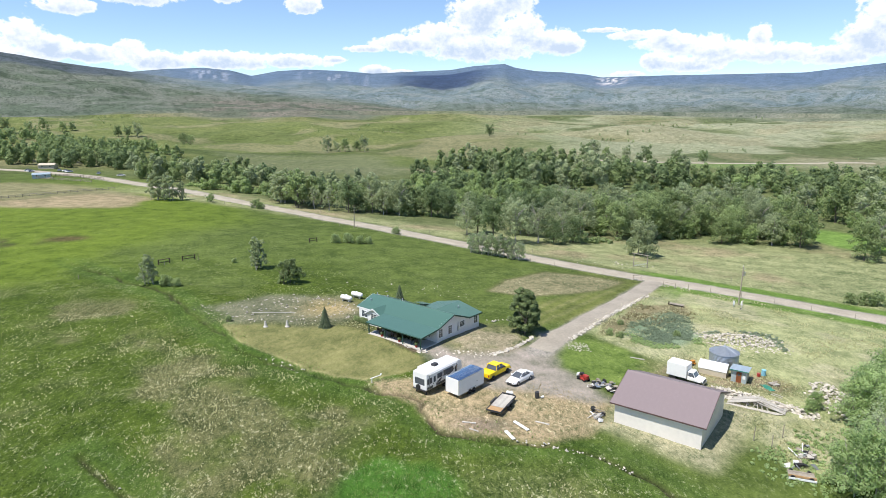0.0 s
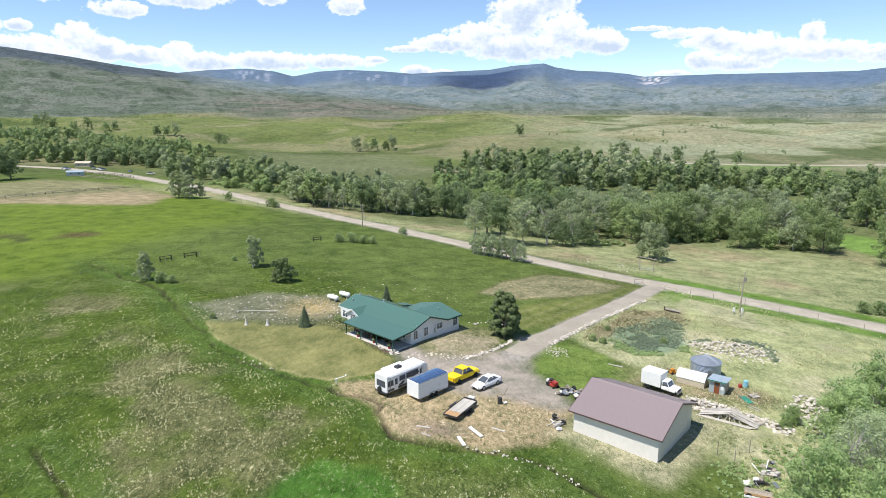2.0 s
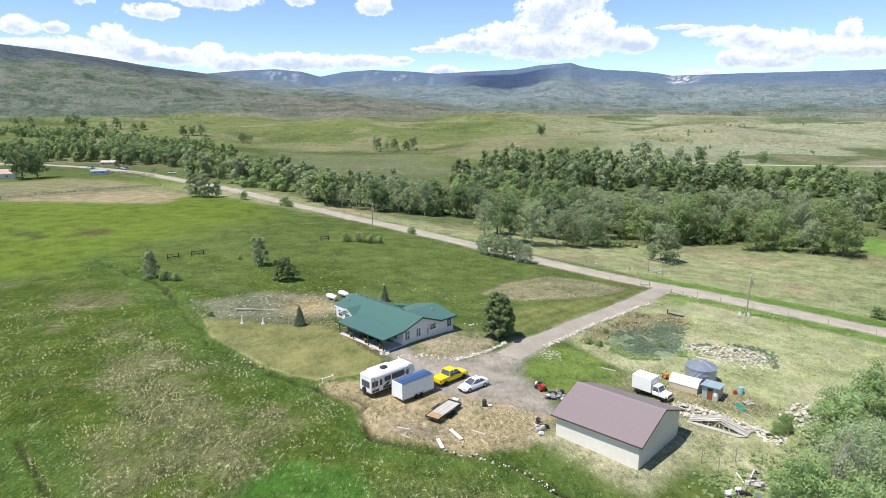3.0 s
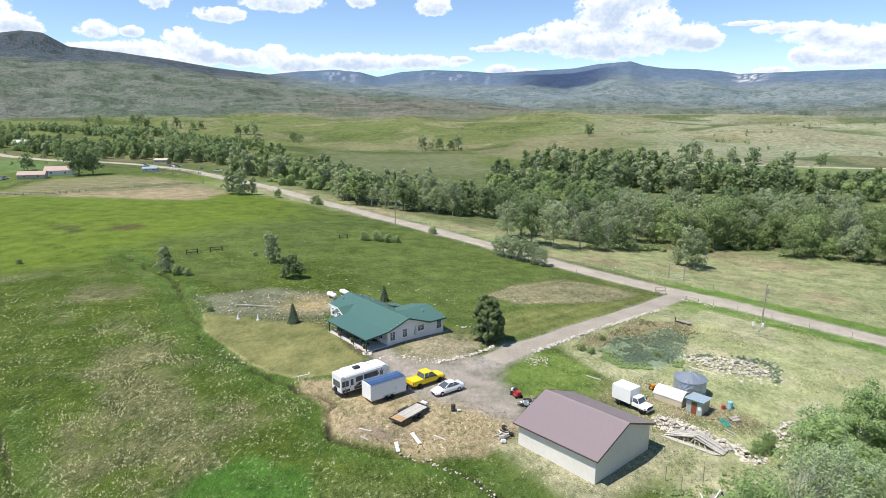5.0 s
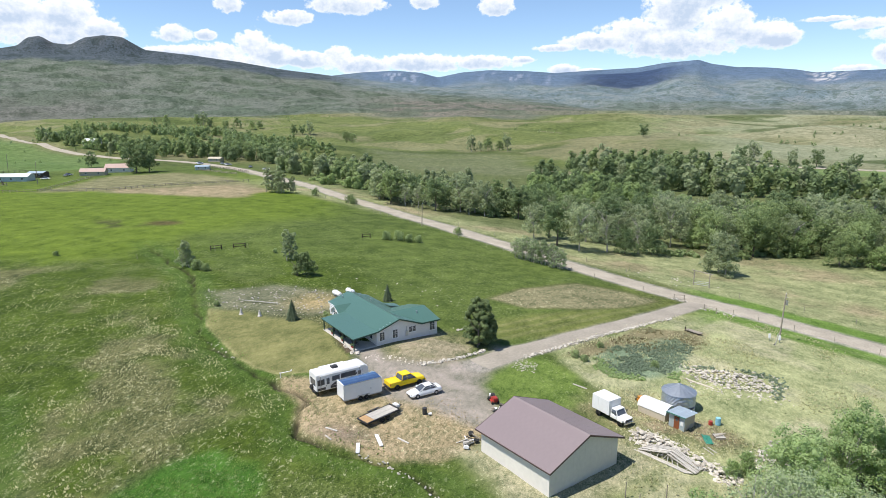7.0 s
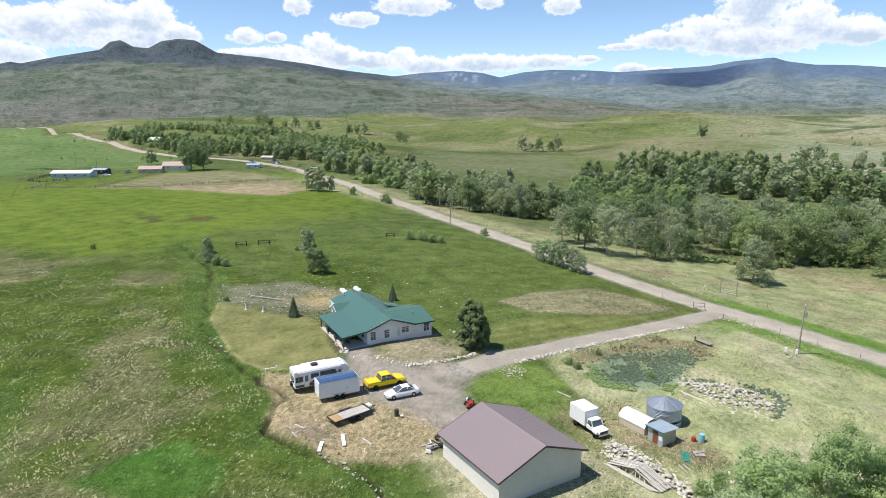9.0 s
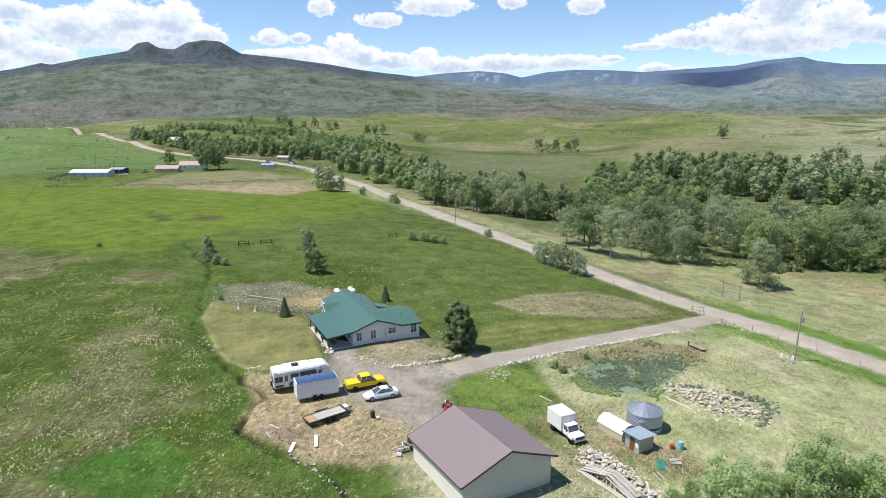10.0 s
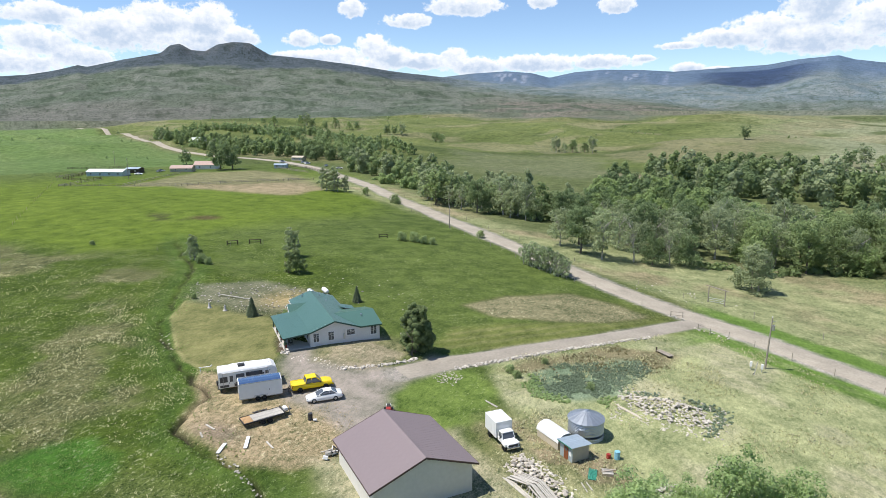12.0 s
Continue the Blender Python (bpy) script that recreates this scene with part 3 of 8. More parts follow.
def make_ground():
    az_in = np.radians(np.arange(-74, 50.001, 0.225))
    az_out = np.radians(np.linspace(50, 286, 70)[1:-1])
    az = np.concatenate([az_in, az_out])
    rr = [6.0, 12, 18, 24]
    while rr[-1] < 4950:
        r = rr[-1]
        rr.append(r * (1.0055 if 60 < r < 120 else 1.0085 if r < 240 else 1.013))
    rr = np.array(rr)
    A, R = np.meshgrid(az, rr)
    X, Y = HUB[0] + R * np.sin(A), HUB[1] + R * np.cos(A)
    Z = ground_z(X, Y)
    dit = line_distance(X, Y, DITCH)
    wob = (fbm(X, Y, 7, 3, 4) - 0.5)
    wob2 = (fbm(X, Y, 26, 8, 4) - 0.5)
    near = 1 - smooth(150, 260, R)
    # the ditch winds a little about its line, and is open in places only
    dit = line_distance(X + (fbm(X, Y, 4.5, 203, 2) - 0.5) * 2.6, Y + (fbm(X, Y, 4.5, 207, 2) - 0.5) * 2.6, DITCH)
    dit = np.minimum(dit, line_distance(X + wob * 1.5, Y + wob2 * 1.5, GULLY) + 0.12)
    gap = 0.35 + 0.65 * smooth(0.38, 0.56, fbm(X, Y, 3.2, 35, 2))
    Z = Z - (0.75 * np.exp(-(dit / 0.34) ** 2) - 0.10 * np.exp(-((dit - 1.1) / 0.5) ** 2)) * near * gap
    rough = fbm(X, Y, 5, 77, 3) - 0.5
    road = np.minimum(line_distance(X, Y, ROAD), line_distance(X, Y, DRIVE) + 2)
    Z = Z + rough * 0.28 * smooth(5, 9, road) * near
    nv, nc = len(rr), len(az)
    hubv = np.array([[HUB[0], HUB[1], gz(*HUB)]])
    V = np.concatenate([np.stack([X, Y, Z], -1).reshape(-1, 3), hubv])
    idx = np.arange(nv * nc).reshape(nv, nc)
    nxt = np.roll(idx, -1, axis=1)
    quads = np.stack([idx[:-1], idx[1:], nxt[1:], nxt[:-1]], -1).reshape(-1, 4)
    hub = np.full(nc, nv * nc)
    tris = np.stack([hub, idx[0], nxt[0]], -1)
    me = bpy.data.meshes.new("ground")
    me.vertices.add(len(V))
    me.vertices.foreach_set("co", V.ravel())
    loops = np.concatenate([quads.ravel(), tris.ravel()])
    me.loops.add(len(loops))
    me.loops.foreach_set("vertex_index", loops)
    starts = np.concatenate([np.arange(len(quads)) * 4, len(quads) * 4 + np.arange(len(tris)) * 3])
    me.polygons.add(len(starts))
    me.polygons.foreach_set("loop_start", starts)
    me.update(calc_edges=True)
    me.polygons.foreach_set("use_smooth", np.ones(len(starts), bool))

    C = np.zeros(X.shape + (3,))
    T = np.full(X.shape, 0.35)

    def lay(mask, color, tuft=None):
        nonlocal C, T
        C = C * (1 - mask[..., None]) + np.array(color) * mask[..., None]
        if tuft is not None:
            T = T * (1 - mask) + tuft * mask

    one = np.ones(X.shape)
    lay(one, (0.080, 0.112, 0.026))
    # meadow west of the ditch: patches of seeding grass among green
    patch = smooth(0.42, 0.64, fbm(X, Y, 16, 41, 4) + (fbm(X, Y, 3.5, 43, 3) - 0.5) * 0.3 - 0.22 * np.exp(-(dit / 7.0) ** 2))
    west = smooth(-4, 4, -(X + 0.55 * (Y - 62)) + 20 + wob * 6)
    lay(west * patch * (1 - smooth(108, 124, Y + wob2 * 20)) * 0.85, (0.108, 0.109, 0.048), 1.15)
    lay(west * (1 - patch) * (1 - smooth(120, 170, Y)), (0.056, 0.086, 0.012), 0.75)
    lay(np.exp(-((X - 9) / 10) ** 2 - ((Y - 57.5) / 4.5) ** 2), (0.080, 0.105, 0.030), 1.25)
    # bright irrigated hay field
    hay = smooth(0, 1, (-(X) - 70 + (Y - 120) * 0.15 + wob2 * 30) / 30) * smooth(112, 128, Y + wob2 * 16)
    lay(hay * (1 - smooth(330, 420, R)), (0.102, 0.146, 0.019), 0.2)
    mid = smooth(118, 132, Y + wob * 8) * (1 - smooth(-75, -45, -X - 20)) * (1 - smooth(250, 330, R))
    lay(mid * (1 - hay), (0.098, 0.113, 0.030), 0.5)
    lay(mid * smooth(0.52, 0.7, fbm(X, Y, 20, 51, 4)) * 0.8, (0.135, 0.142, 0.060), 0.6)
    lay(np.exp(-(((X + 121) / 12) ** 2 + ((Y - 166) / 6.5) ** 2) ** 2) * smooth(0.34, 0.52, fbm(X, Y, 9, 66, 3)) * 0.9, (0.062, 0.066, 0.026), 0.3)
    lay(np.exp(-(((X + 106) / 6.0) ** 2 + ((Y - 171.5) / 4) ** 2) ** 2) * 0.9, (0.088, 0.066, 0.032), 0.3)
    # over the road
    east = smooth(3, 8, road) * smooth(0, 10, (Y - 172) + 0.62 * (X - 22)) * (1 - smooth(300, 380, R))
    lay(east, (0.222, 0.240, 0.116), 0.5)
    lay(east * smooth(0.5, 0.72, fbm(X, Y, 18, 71, 4)), (0.245, 0.215, 0.125), 0.5)
    field = smooth(2.0, -2.0, polygon_distance(X, Y, EASTFIELD) + wob * 5)
    lay(field, (0.265, 0.285, 0.140), 0.4)
    lay(field * smooth(0.52, 0.68, fbm(X, Y, 12, 81, 4)), (0.305, 0.298, 0.178), 0.45)
    lay(field * smooth(0.60, 0.74, fbm(X, Y, 9, 83, 4)) * 0.6, (0.175, 0.20, 0.075), 0.5)
    lay(smooth(1.2, -1.2, polygon_distance(X, Y, EASTGREEN) + wob * 4), (0.118, 0.170, 0.038), 0.4)
    verge = smooth(11.5, 9.5, road + wob * 3) * smooth(200, 165, R) * smooth(46, 56, X)
    lay(verge, (0.105, 0.175, 0.035), 0.3)
    stripe = smooth(-0.1, 0.5, np.sin((X * 0.45 + Y * 0.9) * 1.7 + wob * 5))
    lay(field * smooth(44, 56, X) * stripe * 0.4, (0.225, 0.245, 0.115), 0.3)
    lay(smooth(2.6, 0.6, polygon_distance(X, Y, LAWN)) * (1 - smooth(4, 5, dit)) * 0.7, (0.070, 0.125, 0.022), 0.4)
    cut = polygon_distance(X, Y, LAWN) + wob * 0.7
    lay(smooth(0.25, -0.25, cut), (0.182, 0.180, 0.072), 0.12)
    lay(smooth(0.25, -0.25, cut) * smooth(-1.0, 0.9, np.sin((X * 0.75 - Y * 0.66) * 2.6)) * 0.35, (0.150, 0.160, 0.055), 0.12)
    lay(np.exp(-((cut + 0.15) / 0.3) ** 2) * (1 - smooth(3.5, 5, dit)) * 0.7, (0.30, 0.275, 0.13), 0.2)
    lay(smooth(2, -2, polygon_distance(X, Y, DRYPLOT) + wob * 6), (0.135, 0.140, 0.085), 0.5)
    lay(np.exp(-((X + 22) / 4.5) ** 2 - ((Y - 114) / 5) ** 2) * 0.9, (0.36, 0.28, 0.14), 0.5)
    front = smooth(3, -3, np.hypot(X - 7, (Y - 98) * 1.0) - 8 + wob * 6)
    lay(front, (0.175, 0.172, 0.085), 0.5)
    lay(front * smooth(0.5, 0.68, fbm(X, Y, 5, 91, 3)), (0.27, 0.235, 0.155), 0.5)
    lay(smooth(1.0, -1.0, polygon_distance(X, Y, STRAW) + wob * 2), (0.268, 0.220, 0.128), 0.8)
    lay(smooth(1.0, -1.0, polygon_distance(X, Y, STRAW) + 1.5 + wob * 2) * smooth(0.50, 0.66, fbm(X, Y, 4.5, 95, 4)), (0.285, 0.236, 0.136), 0.8)
    lay(np.exp(-((X - 5) / 3.5) ** 2 - ((Y - 70.5) / 1.8) ** 2) * 0.7, (0.155, 0.125, 0.100), 0.5)
    lay(smooth(0.5, -0.5, polygon_distance(X, Y, [(-8.8, 96.5), (-6.9, 96.6), (-3.6, 92.6), (-4.6, 91.6)]) + wob * 0.8), (0.090, 0.066, 0.048), 0.5)
    homeyard = smooth(1.0, 0.4, np.hypot((X - 40) / 13, (Y - 84) / 12) + wob * 0.8)
    lay(homeyard * 0.8, (0.185, 0.185, 0.088), 0.7)
    lay(homeyard * smooth(0.5, 0.62, fbm(X, Y, 5, 97, 3)) * 0.8, (0.215, 0.175, 0.110), 0.6)
    barnyard = smooth(2.2, -1.5, polygon_distance(X, Y, [(18.5, 71), (30, 62.3), (40.5, 75.5), (30, 85)]) + wob * 3)
    lay(barnyard * 0.85, (0.315, 0.295, 0.19), 0.6)
    lay(smooth(1.4, -1.4, polygon_distance(X, Y, YARD) + wob * 3), (0.275, 0.246, 0.205), 0.04)
    sward = smooth(1.5, -1.5, polygon_distance(X, Y, SWARD) + wob * 4)
    lay(sward, (0.118, 0.138, 0.038), 0.2)
    lay(sward * smooth(-0.3, 0.7, np.sin((X * 0.8 - Y * 0.6) * 2.2 + wob * 3)) * 0.6, (0.170, 0.175, 0.070), 0.2)
    cropped = polygon_distance(X, Y, MOWN) + wob * 2
    lay(np.exp(-(cropped / 0.8) ** 2) * 0.5, (0.120, 0.105, 0.060), 0.3)
    lay(smooth(0.4, -0.6, cropped), (0.188, 0.176, 0.096), 0.7)
    lay(smooth(1.0, -1.5, polygon_distance(X, Y, LUSH) + wob * 4), (0.046, 0.112, 0.016), 0.6)
    lay(smooth(2.0, -1.0, polygon_distance(X, Y, REDWEEDS) + wob * 5), (0.180, 0.160, 0.088), 0.6)
    lay(smooth(1.5, -1.0, polygon_distance(X, Y, WEEDS) + wob * 4), (0.155, 0.205, 0.125), 0.6)
    lay(np.exp(-((dit - 2.2) / 2.0) ** 2) * near * 0.6 * smooth(0, 3, polygon_distance(X, Y, STRAW) + 1) * smooth(-0.3, 0.3, polygon_distance(X, Y, LAWN)), (0.056, 0.100, 0.020), 0.5)
    lay(np.exp(-(dit / 0.34) ** 2) * near * gap, (0.030, 0.028, 0.018), 0.3)
    lay(smooth(4, -4, polygon_distance(X, Y, PADDOCK) + wob2 * 14), (0.178, 0.172, 0.088), 0.5)
    lay(smooth(4, -4, polygon_distance(X, Y, [(-190, 242), (-160, 231), (-124, 230), (-122, 252), (-150, 270)]) + wob2 * 22) * 0.8, (0.275, 0.222, 0.135), 0.4)
    rd = line_distance(X, Y, ROAD)
    lay(smooth(5.0, 3.8, rd + wob * 1.6), (0.29, 0.27, 0.225), 0.3)
    dd = line_distance(X, Y, DRIVE)
    lay(smooth(3.0, 1.8, dd + wob * 1.4), (0.265, 0.245, 0.21), 0.3)
    # woods' floor, hills, mountains
    AZ = np.degrees(A)
    AZ = np.where(AZ > 180, AZ - 360, AZ)
    wood = smooth(-10, 10, (Y - 215) + 0.75 * (X + 5)) * smooth(190, 230, R) * (1 - smooth(420, 480, R))
    lay(wood * 0.9, (0.095, 0.115, 0.045), 0.4)
    pocket = np.exp(-((X - 142) / 12) ** 2 - ((Y - 215) / 22) ** 2)
    lay(smooth(0.3, 0.6, pocket), (0.12, 0.20, 0.045), 0.2)
    hills = smooth(420, 520, R)
    lay(hills, (0.108, 0.132, 0.042), 0.3)
    lay(hills * smooth(-6, 14, AZ) * 0.9, (0.212, 0.226, 0.142), 0.5)
    lay(hills * smooth(0.46, 0.62, fbm(X, Y, 210, 101, 4)) * 0.45, (0.138, 0.132, 0.062), 0.3)
    # hollows: greener growth, darkened further in colour to stand in for shading
    lay(hills * smooth(0.14, 0.26, np.abs(fbm(X, Y, 120, 63, 3) - 0.5)) * 0.75, (0.068, 0.092, 0.027), 0.2)
    lay(hills * smooth(0.60, 0.67, fbm(X, Y * 1.3, 120, 107, 4)) * 0.8, (0.054, 0.078, 0.022), 0.2)
    lay(hills * smooth(0.585, 0.64, fbm(X, Y, 70, 109, 4)) * 0.5, (0.195, 0.180, 0.105), 0.3)
    # sage slope above the river bottom
    bank = smooth(14, -14, polygon_distance(X, Y, [(-196, 560), (-134, 430), (-90, 398), (-40, 380), (-14, 396), (-30, 455), (-62, 540), (-120, 548)]) + wob2 * 50)
    lay(bank * 0.6, (0.132, 0.142, 0.078), 0.6)
    lay(bank * smooth(0.52, 0.6, fbm(X, Y, 40, 115, 4)) * 0.8, (0.105, 0.125, 0.050), 0.4)
    lay(smooth(6, -6, polygon_distance(X, Y, [(95, 446), (150, 432), (205, 436), (260, 452), (260, 472), (205, 466), (115, 481)])), (0.125, 0.175, 0.060), 0.2)
    lay(np.exp(-((X + 6) / 16) ** 2 - ((Y - 416 + 0.5 * (X + 6)) / 7) ** 2) * 0.9, (0.24, 0.20, 0.14), 0.4)
    lay(smooth(6, -6, polygon_distance(X, Y, HAYFAR) + wob2 * 8), (0.098, 0.152, 0.046), 0.1)
    lay(smooth(6, -6, polygon_distance(X, Y, HAYFAR)) * smooth(-0.2, 0.6, np.sin((X * 0.42 + Y * 0.9) * 0.11 + wob2 * 3)) * 0.4, (0.120, 0.162, 0.058), 0.1)
    sage = smooth(1150, 1500, R + (fbm(X, Y, 300, 111, 4) - 0.5) * 700)
    lay(sage, (0.118, 0.132, 0.105), 0.1)
    lay(sage * smooth(-26, -20, AZ) * (1 - smooth(-6, 2, AZ)) * (1 - smooth(1900, 2400, R)) * 0.8, (0.140, 0.126, 0.102), 0.1)
    brush = smooth(0.49, 0.56, fbm(X, Y, 70, 121, 5)) * sage
    lay(brush * 0.75, (0.066, 0.090, 0.058), 0.1)
    lay(sage * smooth(-40, -47, AZ + (fbm(X, Y, 260, 119, 3) - 0.5) * 14) * (1 - smooth(1700, 2150, R + (fbm(X, Y, 200, 117, 3) - 0.5) * 500)) * 0.55, (0.118, 0.112, 0.098), 0.1)
    # far slopes: distance haze is painted in as bluer, greyer base colours
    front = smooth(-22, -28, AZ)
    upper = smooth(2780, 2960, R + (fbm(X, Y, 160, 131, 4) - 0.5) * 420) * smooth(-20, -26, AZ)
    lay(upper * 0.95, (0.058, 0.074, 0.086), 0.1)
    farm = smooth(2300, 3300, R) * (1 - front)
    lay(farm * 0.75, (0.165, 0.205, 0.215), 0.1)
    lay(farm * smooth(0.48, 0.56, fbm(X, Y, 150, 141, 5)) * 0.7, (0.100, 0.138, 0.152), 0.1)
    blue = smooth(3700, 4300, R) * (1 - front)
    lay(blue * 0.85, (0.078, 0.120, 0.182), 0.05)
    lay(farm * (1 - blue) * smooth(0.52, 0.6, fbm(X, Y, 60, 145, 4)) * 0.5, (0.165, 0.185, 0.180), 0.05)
    # dark blue patch: a cloud's shadow painted onto the far slope
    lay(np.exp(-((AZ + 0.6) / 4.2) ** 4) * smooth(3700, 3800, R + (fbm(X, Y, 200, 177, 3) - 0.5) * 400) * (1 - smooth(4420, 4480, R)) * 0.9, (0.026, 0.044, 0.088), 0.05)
    where = np.exp(-((AZ + 20.3) / 1.5) ** 4) + np.exp(-((AZ + 11) / 1.9) ** 4) + 0.3 * np.exp(-((AZ + 7.2) / 0.7) ** 4) + 0.8 * np.exp(-((AZ - 3.2) / 1.2) ** 4) * smooth(4450, 4500, R)
    cliffs = smooth(4080, 4160, R) * (1 - smooth(4480, 4560, R)) * smooth(0.58, 0.68, vnoise(AZ * 100, R * 0.12, 24, 151)) * where
    lay(np.clip(cliffs, 0, 1) * 0.6, (0.30, 0.33, 0.38), 0.05)
    scar = np.exp(-((AZ - 14.3) / 1.0) ** 2) * smooth(4150, 4300, R) * (1 - smooth(4560, 4640, R)) * smooth(0.4, 0.55, vnoise(AZ * 100, R, 24, 163))
    lay(scar, (0.50, 0.48, 0.46), 0.05)
    crag = smooth(3140, 3230, R) * front * smooth(-41, -42.5, AZ) * smooth(-50.2, -49, AZ) * smooth(0.45, 0.6, vnoise(AZ * 100, R, 30, 167))
    lay(crag * 0.6, (0.10, 0.105, 0.11), 0.05)
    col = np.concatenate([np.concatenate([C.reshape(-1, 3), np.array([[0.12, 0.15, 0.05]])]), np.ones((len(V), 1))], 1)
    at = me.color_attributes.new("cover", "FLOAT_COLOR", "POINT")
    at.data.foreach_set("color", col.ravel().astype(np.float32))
    tu = me.attributes.new("tuft", "FLOAT", "POINT")
    tu.data.foreach_set("value", np.concatenate([T.ravel(), [0.3]]).astype(np.float32))
    me.materials.append(M["ground"])
    ob = new("ground", me)
    return tagged(ob, "rolling green valley floor rising to sagebrush hills and haze-blue mountains", "ground", kind="structure")


make_ground()

# ---------------------------------------------------------------- building helpers


def part(name, bm, material, parent=None, label="", smooth_shade=False, matrix=None):
    """Links a bmesh as one mesh object under a thing or under a part."""
    if isinstance(bm, bmesh.types.BMesh):
        me = bpy.data.meshes.new(name)
        bmesh.ops.recalc_face_normals(bm, faces=bm.faces)
        bm.to_mesh(me)
        bm.free()
        me.materials.append(M[material])
        if smooth_shade:
            me.polygons.foreach_set("use_smooth", np.ones(len(me.polygons), bool))
    else:
        me = bm
    ob = new(name, me)
    if parent is not None:
        ob.parent = parent
    if matrix is not None:
        ob.matrix_basis = matrix
    if label:
        ob["label"] = label
    return ob


def thing(name, m, label, category, group=""):
    return tagged(place(new(name), m), label, category, group)


def place(ob, m):
    ob.matrix_basis = m
    return ob


def box(bm, x0, x1, y0, y1, z0, z1, bevel=0.0):
    vs = [bm.verts.new(p) for p in ((x0, y0, z0), (x1, y0, z0), (x1, y1, z0), (x0, y1, z0), (x0, y0, z1), (x1, y0, z1), (x1, y1, z1), (x0, y1, z1))]
    fs = [bm.faces.new([vs[i] for i in f]) for f in ((3, 2, 1, 0), (4, 5, 6, 7), (0, 1, 5, 4), (1, 2, 6, 5), (2, 3, 7, 6), (3, 0, 4, 7))]
    if bevel:
        es = {e for f in fs for e in f.edges}
        bmesh.ops.bevel(bm, geom=list(es), offset=bevel, segments=2, affect="EDGES", profile=0.6)
    return bm


def boxed(*a, **k):
    return box(bmesh.new(), *a, **k)


def tube(bm, p0, p1, r0, r1=None, seg=10):
    p0, p1 = Vector(p0), Vector(p1)
    r1 = r0 if r1 is None else r1
    q = (p1 - p0).to_track_quat("Z", "Y")
    a, b = [], []
    for i in range(seg):
        c = Vector((math.cos(2 * math.pi * i / seg), math.sin(2 * math.pi * i / seg), 0))
        a.append(bm.verts.new(p0 + q @ (c * r0)))
        b.append(bm.verts.new(p1 + q @ (c * r1)))
    for i in range(seg):
        j = (i + 1) % seg
        bm.faces.new((a[i], a[j], b[j], b[i]))
    bm.faces.new(a[::-1])
    bm.faces.new(b)
    return bm


def tubed(*a, **k):
    return tube(bmesh.new(), *a, **k)


def loft(bm, rings, closed=True):
    """Skins rings of points with equal counts, and closes both ends."""
    vs = [[bm.verts.new(p) for p in ring] for ring in rings]
    n = len(rings[0])
    for a, b in zip(vs, vs[1:]):
        for i in range(n):
            j = (i + 1) % n
            bm.faces.new((a[i], a[j], b[j], b[i]))
    if closed:
        bm.faces.new(vs[0][::-1])
        bm.faces.new(vs[-1])
    return bm


def ring(x, w, z0, z1, top=None, round_=0.1):
    """A rounded cross-section at x: half width w below, half width top above."""
    t = w if top is None else top
    k = round_
    return [(x, -w + k, z0), (x, w - k, z0), (x, w, z0 + k), (x, w, (z0 + z1) * 0.5), (x, t, z1 - k), (x, t - k, z1), (x, -t + k, z1), (x, -t, z1 - k), (x, -w, (z0 + z1) * 0.5), (x, -w, z0 + k)]


def axes(origin, deg, z=0.0):
    return pose(origin[0], origin[1], z, 0, 0, deg)


# ---------------------------------------------------------------- roads


def strip(name, line, width, lift, label, category, wob=0.35, material="gravel"):
    pts = resample(line, 1.6)
    verts, faces = [], []
    n = len(pts)
    cols = [-0.5, -0.42, -0.2, 0.0, 0.2, 0.42, 0.5]
    for i, p in enumerate(pts):
        d = (pts[min(i + 1, n - 1)] - pts[max(i - 1, 0)]).normalized()
        side = Vector((d.y, -d.x, 0))
        for j, c in enumerate(cols):
            edge = (vnoise(p.x + j * 31, p.y, 3.0, 5) - 0.5) * wob * (2 if j in (0, 6) else 0)
            q = p + side * (c * width + edge)
            z = gz(q.x, q.y) + (lift * (1 - (abs(c) * 2) ** 4) + 0.05 if j not in (0, 6) and 0 < i < n - 1 else -0.12)
            verts.append((q.x, q.y, z))
    m = len(cols)
    for i in range(n - 1):
        for j in range(m - 1):
            faces.append((i * m + j, i * m + j + 1, (i + 1) * m + j + 1, (i + 1) * m + j))
    me = bpy.data.meshes.new(name)
    me.from_pydata(verts, [], faces)
    me.polygons.foreach_set("use_smooth", np.ones(len(faces), bool))
    me.materials.append(M[material])
    return tagged(new(name, me), label, category, kind="structure")


strip("road", ROAD, 7.0, 0.12, "pale graded gravel county road across the valley", "road")
strip("far_road", [(60, 488), (114, 484), (155, 477), (206, 468), (255, 474), (330, 478)], 4.5, 0.5, "pale gravel road along the far valley side", "road", 0.3)
strip("driveway", DRIVE, 4.6, 0.08, "pale gravel driveway leading from the road", "driveway", 0.5, "drive_gravel")

# ---------------------------------------------------------------- roofs


def sheet_mesh(name, length, width, material):
    """A roofing sheet: width along x, length up the slope along y, with two standing ribs."""
    bm = bmesh.new()
    box(bm, 0.0, width - 0.002, 0, length, 0, 0.025)
    for x in (0.0, width * 0.5):
        box(bm, x, x + 0.03, 0, length, 0.025, 0.031)
    me = bpy.data.meshes.new(name)
    bm.to_mesh(me)
    bm.free()
    me.materials.append(M[material])
    return me


